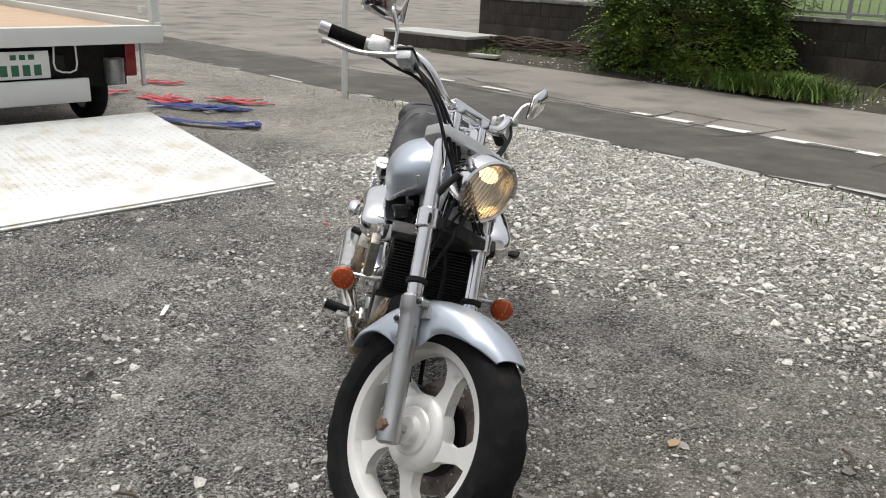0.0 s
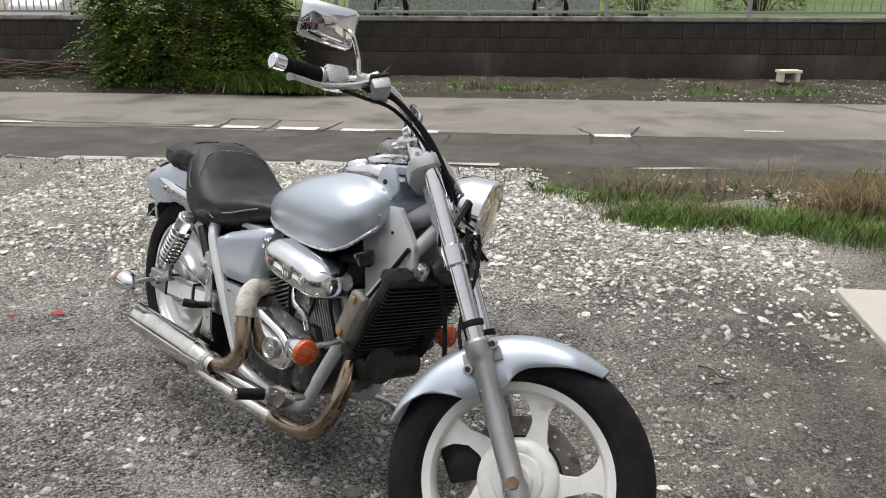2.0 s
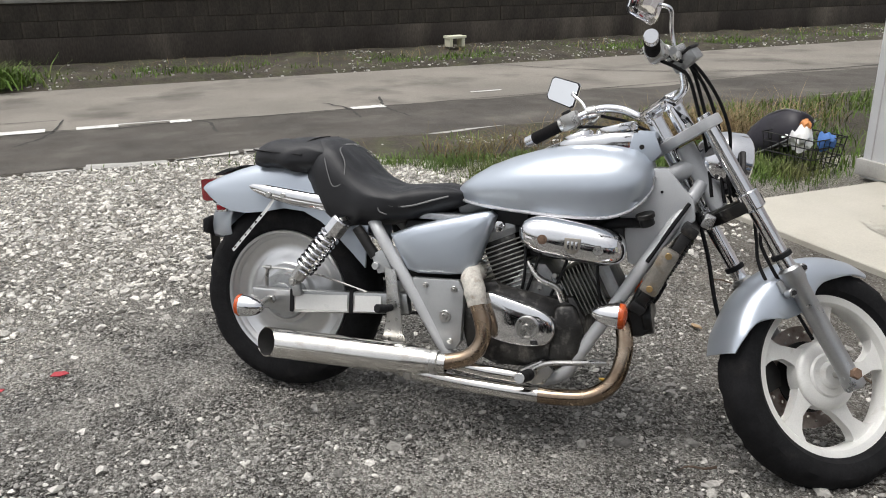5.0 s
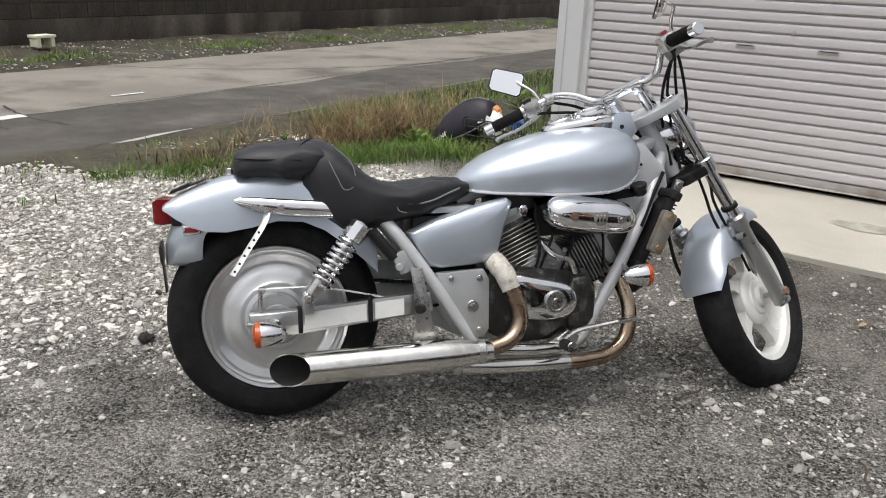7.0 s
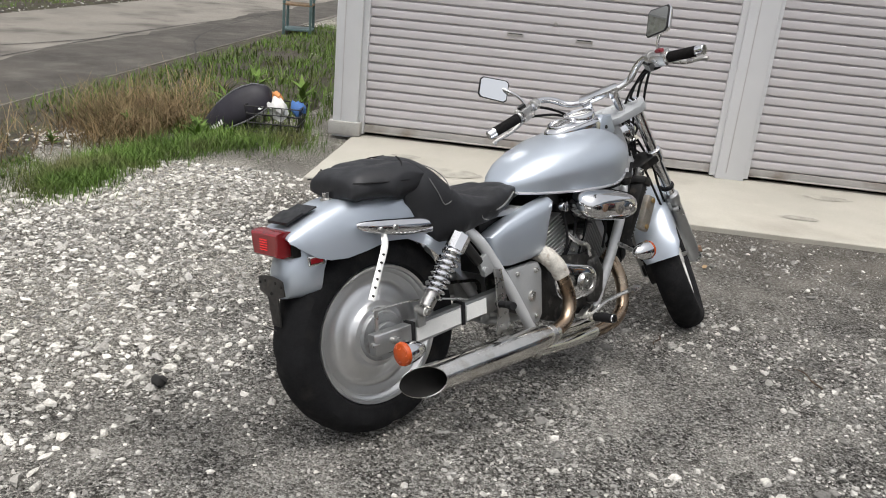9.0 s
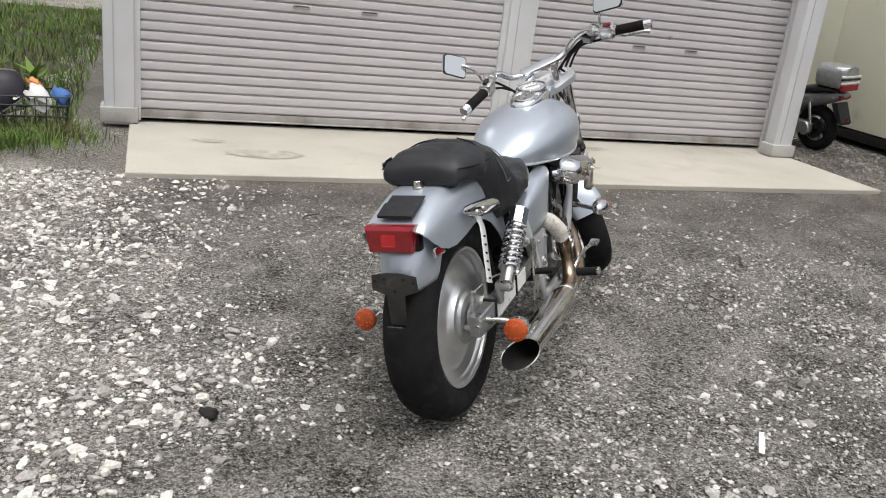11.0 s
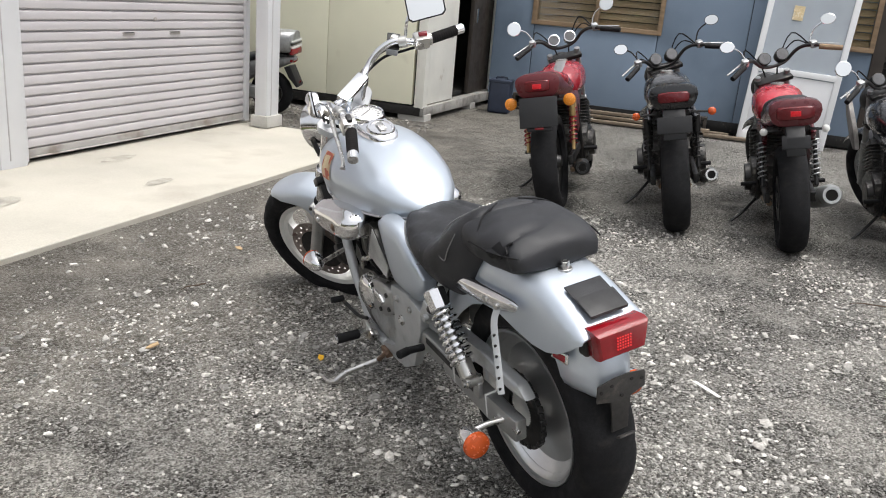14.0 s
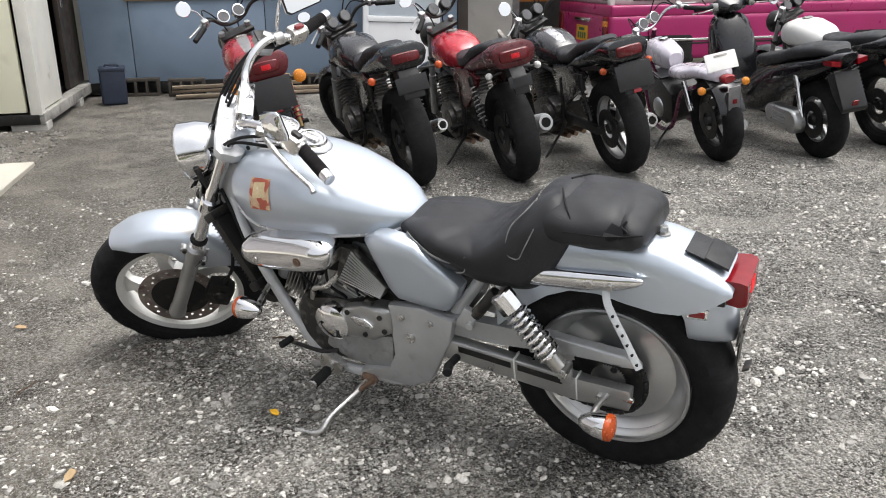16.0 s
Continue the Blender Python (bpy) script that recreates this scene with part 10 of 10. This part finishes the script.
blades(p, rg.uniform(0.03, 0.13, len(p)), 1.3, rg, 0.003, "dry_grass", STRAW, "dry weeds on the verge", z0=0.06)
n = 5200
p = np.stack([rg.normal(-2.05, 0.37, n), rg.normal(7.85, 0.19, n)], 1)
blades(p, rg.uniform(0.1, 0.28, n), 1.1, rg, 0.007, "grass_clump", GRASS, "thick clump of long green grass at the verge", z0=0.04)
p = field(12000, -7, 14, 9.7, 17, 0.5, -0.4, 11)
blades(p, rg.uniform(0.05, 0.14, len(p)), 0.5, rg, 0.012, "lawn_grass", GRASS, "short grass behind the wall", z0=0.63)

# broad-leaved weeds
def weed(x, y, size, n, seed):
    rng = random.Random(seed)
    ob = thing("weed", "broad-leaved green weed in the grass", "weed", "weeds", YARD @ T(x, y, 0))
    bm = B_()
    for k in range(n):
        a = rng.uniform(0, 2 * math.pi)
        L = size * rng.uniform(0.5, 1.1)
        m = pose(0, 0, rng.uniform(0.0, size * 0.8), 0, 0, math.degrees(a)) @ pose(0, 0, 0, 0, rng.uniform(-60, -10), 0)
        v = [bm.verts.new(m @ Vector(q)) for q in ((0.0, 0, 0), (L * 0.35, L * 0.14, 0.004), (L, 0, -L * 0.15), (L * 0.35, -L * 0.14, 0.004), (L * 0.4, 0, -0.004))]
        for i, j in ((0, 1), (1, 2), (2, 3), (3, 0)):
            bm.faces.new((v[i], v[j], v[4]))
    tagged(part("leaf", bm, GRASS, ob), kind="stuff")


for k, (x, y, s_) in enumerate(((3.35, 2.0, 0.16), (3.9, 1.85, 0.2), (4.4, 2.2, 0.18), (4.9, 1.7, 0.2), (3.3, 2.5, 0.12), (5.4, 2.3, 0.2), (2.7, 2.7, 0.1), (1.2, 2.75, 0.07))):
    weed(x, y, s_, 16, 40 + k)


# shrub: bowed stems with feathered leaflets
def shrub(x, y, z, size, fronds, seed, label):
    ob = thing("shrub", label, "shrub", "", YARD @ T(x, y, z) @ Matrix.Scale(size, 4))
    rng = random.Random(seed)
    bm = B_()
    tips = []
    for k in range(26):
        a = rng.uniform(0, 2 * math.pi)
        R = rng.uniform(0.5, 1.3)
        h = rng.uniform(0.7, 1.9)
        p = [(0.1 * math.cos(a), 0.08 * math.sin(a), 0), (0.35 * R * math.cos(a), 0.25 * R * math.sin(a), h * 0.6), (0.75 * R * math.cos(a), 0.42 * R * math.sin(a), h), (1.05 * R * math.cos(a), 0.5 * R * math.sin(a), h * rng.uniform(0.75, 1.0))]
        tube(bm, p, [0.025, 0.016, 0.01, 0.004], 6, 4)
        tips.append(p)
    tagged(part("stem", bm, BARK, ob), kind="stuff")
    verts, faces = [], []

    def leaflet(c, d, up, L, w):
        s = d.cross(up).normalized() * w
        i = len(verts)
        verts.extend([c - s * 0.2, c + d * L * 0.45 + s, c + d * L + up * (-0.25 * L), c + d * L * 0.45 - s])
        faces.extend([(i, i + 1, i + 2), (i, i + 2, i + 3)])

    for k in range(fronds):
        # a frond somewhere in the crown, more of them at its skin
        a = rng.uniform(0, 2 * math.pi)
        e = rng.uniform(0.02, 0.98)
        q = (0.55 + 0.45 * rng.random() ** 0.5)
        lump = 0.93 + 0.5 * noise.noise((2.2 * math.cos(a) + seed, 2.2 * math.sin(a), e * 4)) - 0.22 * max(0.0, 0.35 - e)
        rad = math.sqrt(max(0.05, 1 - (e * 1.06 - 0.3) ** 2)) * q * lump
        base = Vector((1.28 * rad * math.cos(a), 0.62 * rad * math.sin(a), 0.05 + 1.85 * e * (0.75 + 0.25 * q)))
        d = Vector((math.cos(a) + rng.uniform(-0.6, 0.6), 0.8 * math.sin(a) + rng.uniform(-0.6, 0.6), rng.uniform(-0.35, 0.5))).normalized()
        L = rng.uniform(0.14, 0.32)
        for t in range(6):
            f = t / 5
            c = base + d * L * f + Vector((0, 0, -0.1 * f * f))
            up = Vector((rng.uniform(-0.3, 0.3), rng.uniform(-0.3, 0.3), 1)).normalized()
            sd = d.cross(up).normalized()
            for s in (-1, 1):
                leaflet(c, (sd * s + d * 0.6).normalized(), up, rng.uniform(0.055, 0.1) * (1.1 - 0.5 * f), 0.019)
    crown = from_arrays("crown", np.array([tuple(v) for v in verts]), np.array(faces), LEAF, "", "", Matrix())
    crown.parent = ob


shrub(-3.45, 8.3, 0.05, 1.08, 3000, 77, "dense green shrub with feathery drooping fronds")
for k, (x, y, sz) in enumerate(((2.9, 13.6, 0.55), (5.5, 15.7, 0.75), (8.4, 14.1, 0.5), (10.8, 13.1, 0.6), (12.9, 16.2, 0.85), (-4.9, 13.1, 0.85))):
    shrub(x, y, 0.57, sz, 700, 90 + k, "low garden bush behind the fence")

# ---- loose stones ----
def stones(name, spots, radii, material, label, sink=0.35, flat=(0.4, 0.75), detail_seed=1):
    """Angular stones, each a small rough solid of its own."""
    rng = np.random.default_rng(detail_seed)
    g = (1 + 5 ** 0.5) / 2
    ico = np.array([(-1, g, 0), (1, g, 0), (-1, -g, 0), (1, -g, 0), (0, -1, g), (0, 1, g), (0, -1, -g), (0, 1, -g), (g, 0, -1), (g, 0, 1), (-g, 0, -1), (-g, 0, 1)]) / (1 + g * g) ** 0.5
    tri = np.array([(0, 11, 5), (0, 5, 1), (0, 1, 7), (0, 7, 10), (0, 10, 11), (1, 5, 9), (5, 11, 4), (11, 10, 2), (10, 7, 6), (7, 1, 8), (3, 9, 4), (3, 4, 2), (3, 2, 6), (3, 6, 8), (3, 8, 9), (4, 9, 5), (2, 4, 11), (6, 2, 10), (8, 6, 7), (9, 8, 1)])
    n = len(spots)
    V = np.repeat(ico[None], n, 0) * rng.uniform(0.6, 1.25, (n, 12, 1)) + rng.normal(0, 0.12, (n, 12, 3))
    V *= np.stack([rng.uniform(0.8, 1.35, n), rng.uniform(0.7, 1.1, n), rng.uniform(*flat, n)], 1)[:, None, :]
    for ax in (0, 2):
        a = rng.uniform(0, 2 * np.pi, n) if ax == 2 else rng.normal(0, 0.3, n)
        c, s = np.cos(a)[:, None], np.sin(a)[:, None]
        i, j = ((1, 2), (0, 1))[ax == 2]
        x, y = V[:, :, i].copy(), V[:, :, j].copy()
        V[:, :, i], V[:, :, j] = x * c - y * s, x * s + y * c
    V *= radii[:, None, None]
    V[:, :, :2] += spots[:, None, :]
    z = np.array([ground_height(x, y) for x, y in spots])
    V[:, :, 2] += (z + radii * (0.55 - sink))[:, None]
    faces = (tri[None] + 12 * np.arange(n)[:, None, None]).reshape(-1, 3)
    return from_arrays(name, V.reshape(-1, 3), faces, material, label, "stones")


def off_slab(p):
    return p[~((p[:, 0] > 2.54) & (p[:, 1] < 1.03) & (p[:, 1] > -4.5))]


def trodden(p):
    """Leaves few stones on the trodden soil before the garage."""
    keep = []
    for x, y in p:
        f = min(1.0, max(0.0, (x - 0.9 + 1.1 * noise.noise((x * 0.9, y * 0.9, 55))) / 1.3)) if y < 1.1 else 0.0
        keep.append(rg.random() > 0.8 * f)
    return p[keep]


p = trodden(off_slab(field(40000, -3.2, 2.75, -3.6, 3.5, 2.3, -0.1, 31)))
stones("small_stones", p, rg.uniform(0.0025, 0.0065, len(p)), STONE, "small grey crushed stones", detail_seed=1)
p = trodden(off_slab(field(27000, -2.8, 2.7, -3.2, 3.5, 1.5, -0.1, 37)))
stones("crushed_stones", p, np.minimum(0.024, 0.0055 * np.exp(rg.normal(0.1, 0.45, len(p)))), STONE, "grey crushed stones of mixed size", detail_seed=2)
p = field(27000, -2.2, 2.7, 0.3, 3.55, 0.9, -0.55, 21)
keep = [(y > 1.02 + 0.02 * x + 0.6 * noise.noise((x * 1.4, y * 1.4, 7)) + rg.uniform(-0.6, 0.6)) and y < (3.52 if x < 1.3 else grass_edge(x) + 0.15) for x, y in p]
p = p[keep]
stones("pale_stones", p, np.clip(0.0085 * np.exp(rg.normal(0, 0.48, len(p))), 0.0035, 0.023), PALE_STONE, "pale coarse stones towards the road", detail_seed=3)
p = np.stack([rg.uniform(-3.0, 2.6, 260), rg.uniform(-3.2, 2.4, 260)], 1)
stones("pale_stones", off_slab(p), rg.uniform(0.005, 0.012, len(off_slab(p))), PALE_STONE, "scattered pale stones on the gravel", detail_seed=4)
p = np.stack([rg.normal(2.94, 0.13, 420), rg.normal(2.84, 0.12, 420)], 1)
stones("pale_stones", p, rg.uniform(0.006, 0.018, 420), PALE_STONE, "patch of pale stones in the dead grass", sink=0.0, detail_seed=8)
p = field(3600, -7, 16, 7.6, 8.85, 1.1, 0.0, 23)
stones("rubble", p, rg.uniform(0.006, 0.024, len(p)), STONE, "rubble and litter on the verge", sink=0.1, detail_seed=5)
p = field(5000, -5.0, 2.6, -6.9, -3.3, 1.4, -0.1, 41)
stones("crushed_stones", p, rg.uniform(0.003, 0.009, len(p)), DUSTY_STONE, "dusty stones round the parked motorcycles", detail_seed=7)
p = np.stack([rg.uniform(2.6, 6.5, 1500), rg.uniform(-5.8, -4.5, 1500)], 1)
stones("rubble", p, rg.uniform(0.006, 0.022, len(p)), DUSTY_STONE, "grey rubble along the cabin", detail_seed=6)
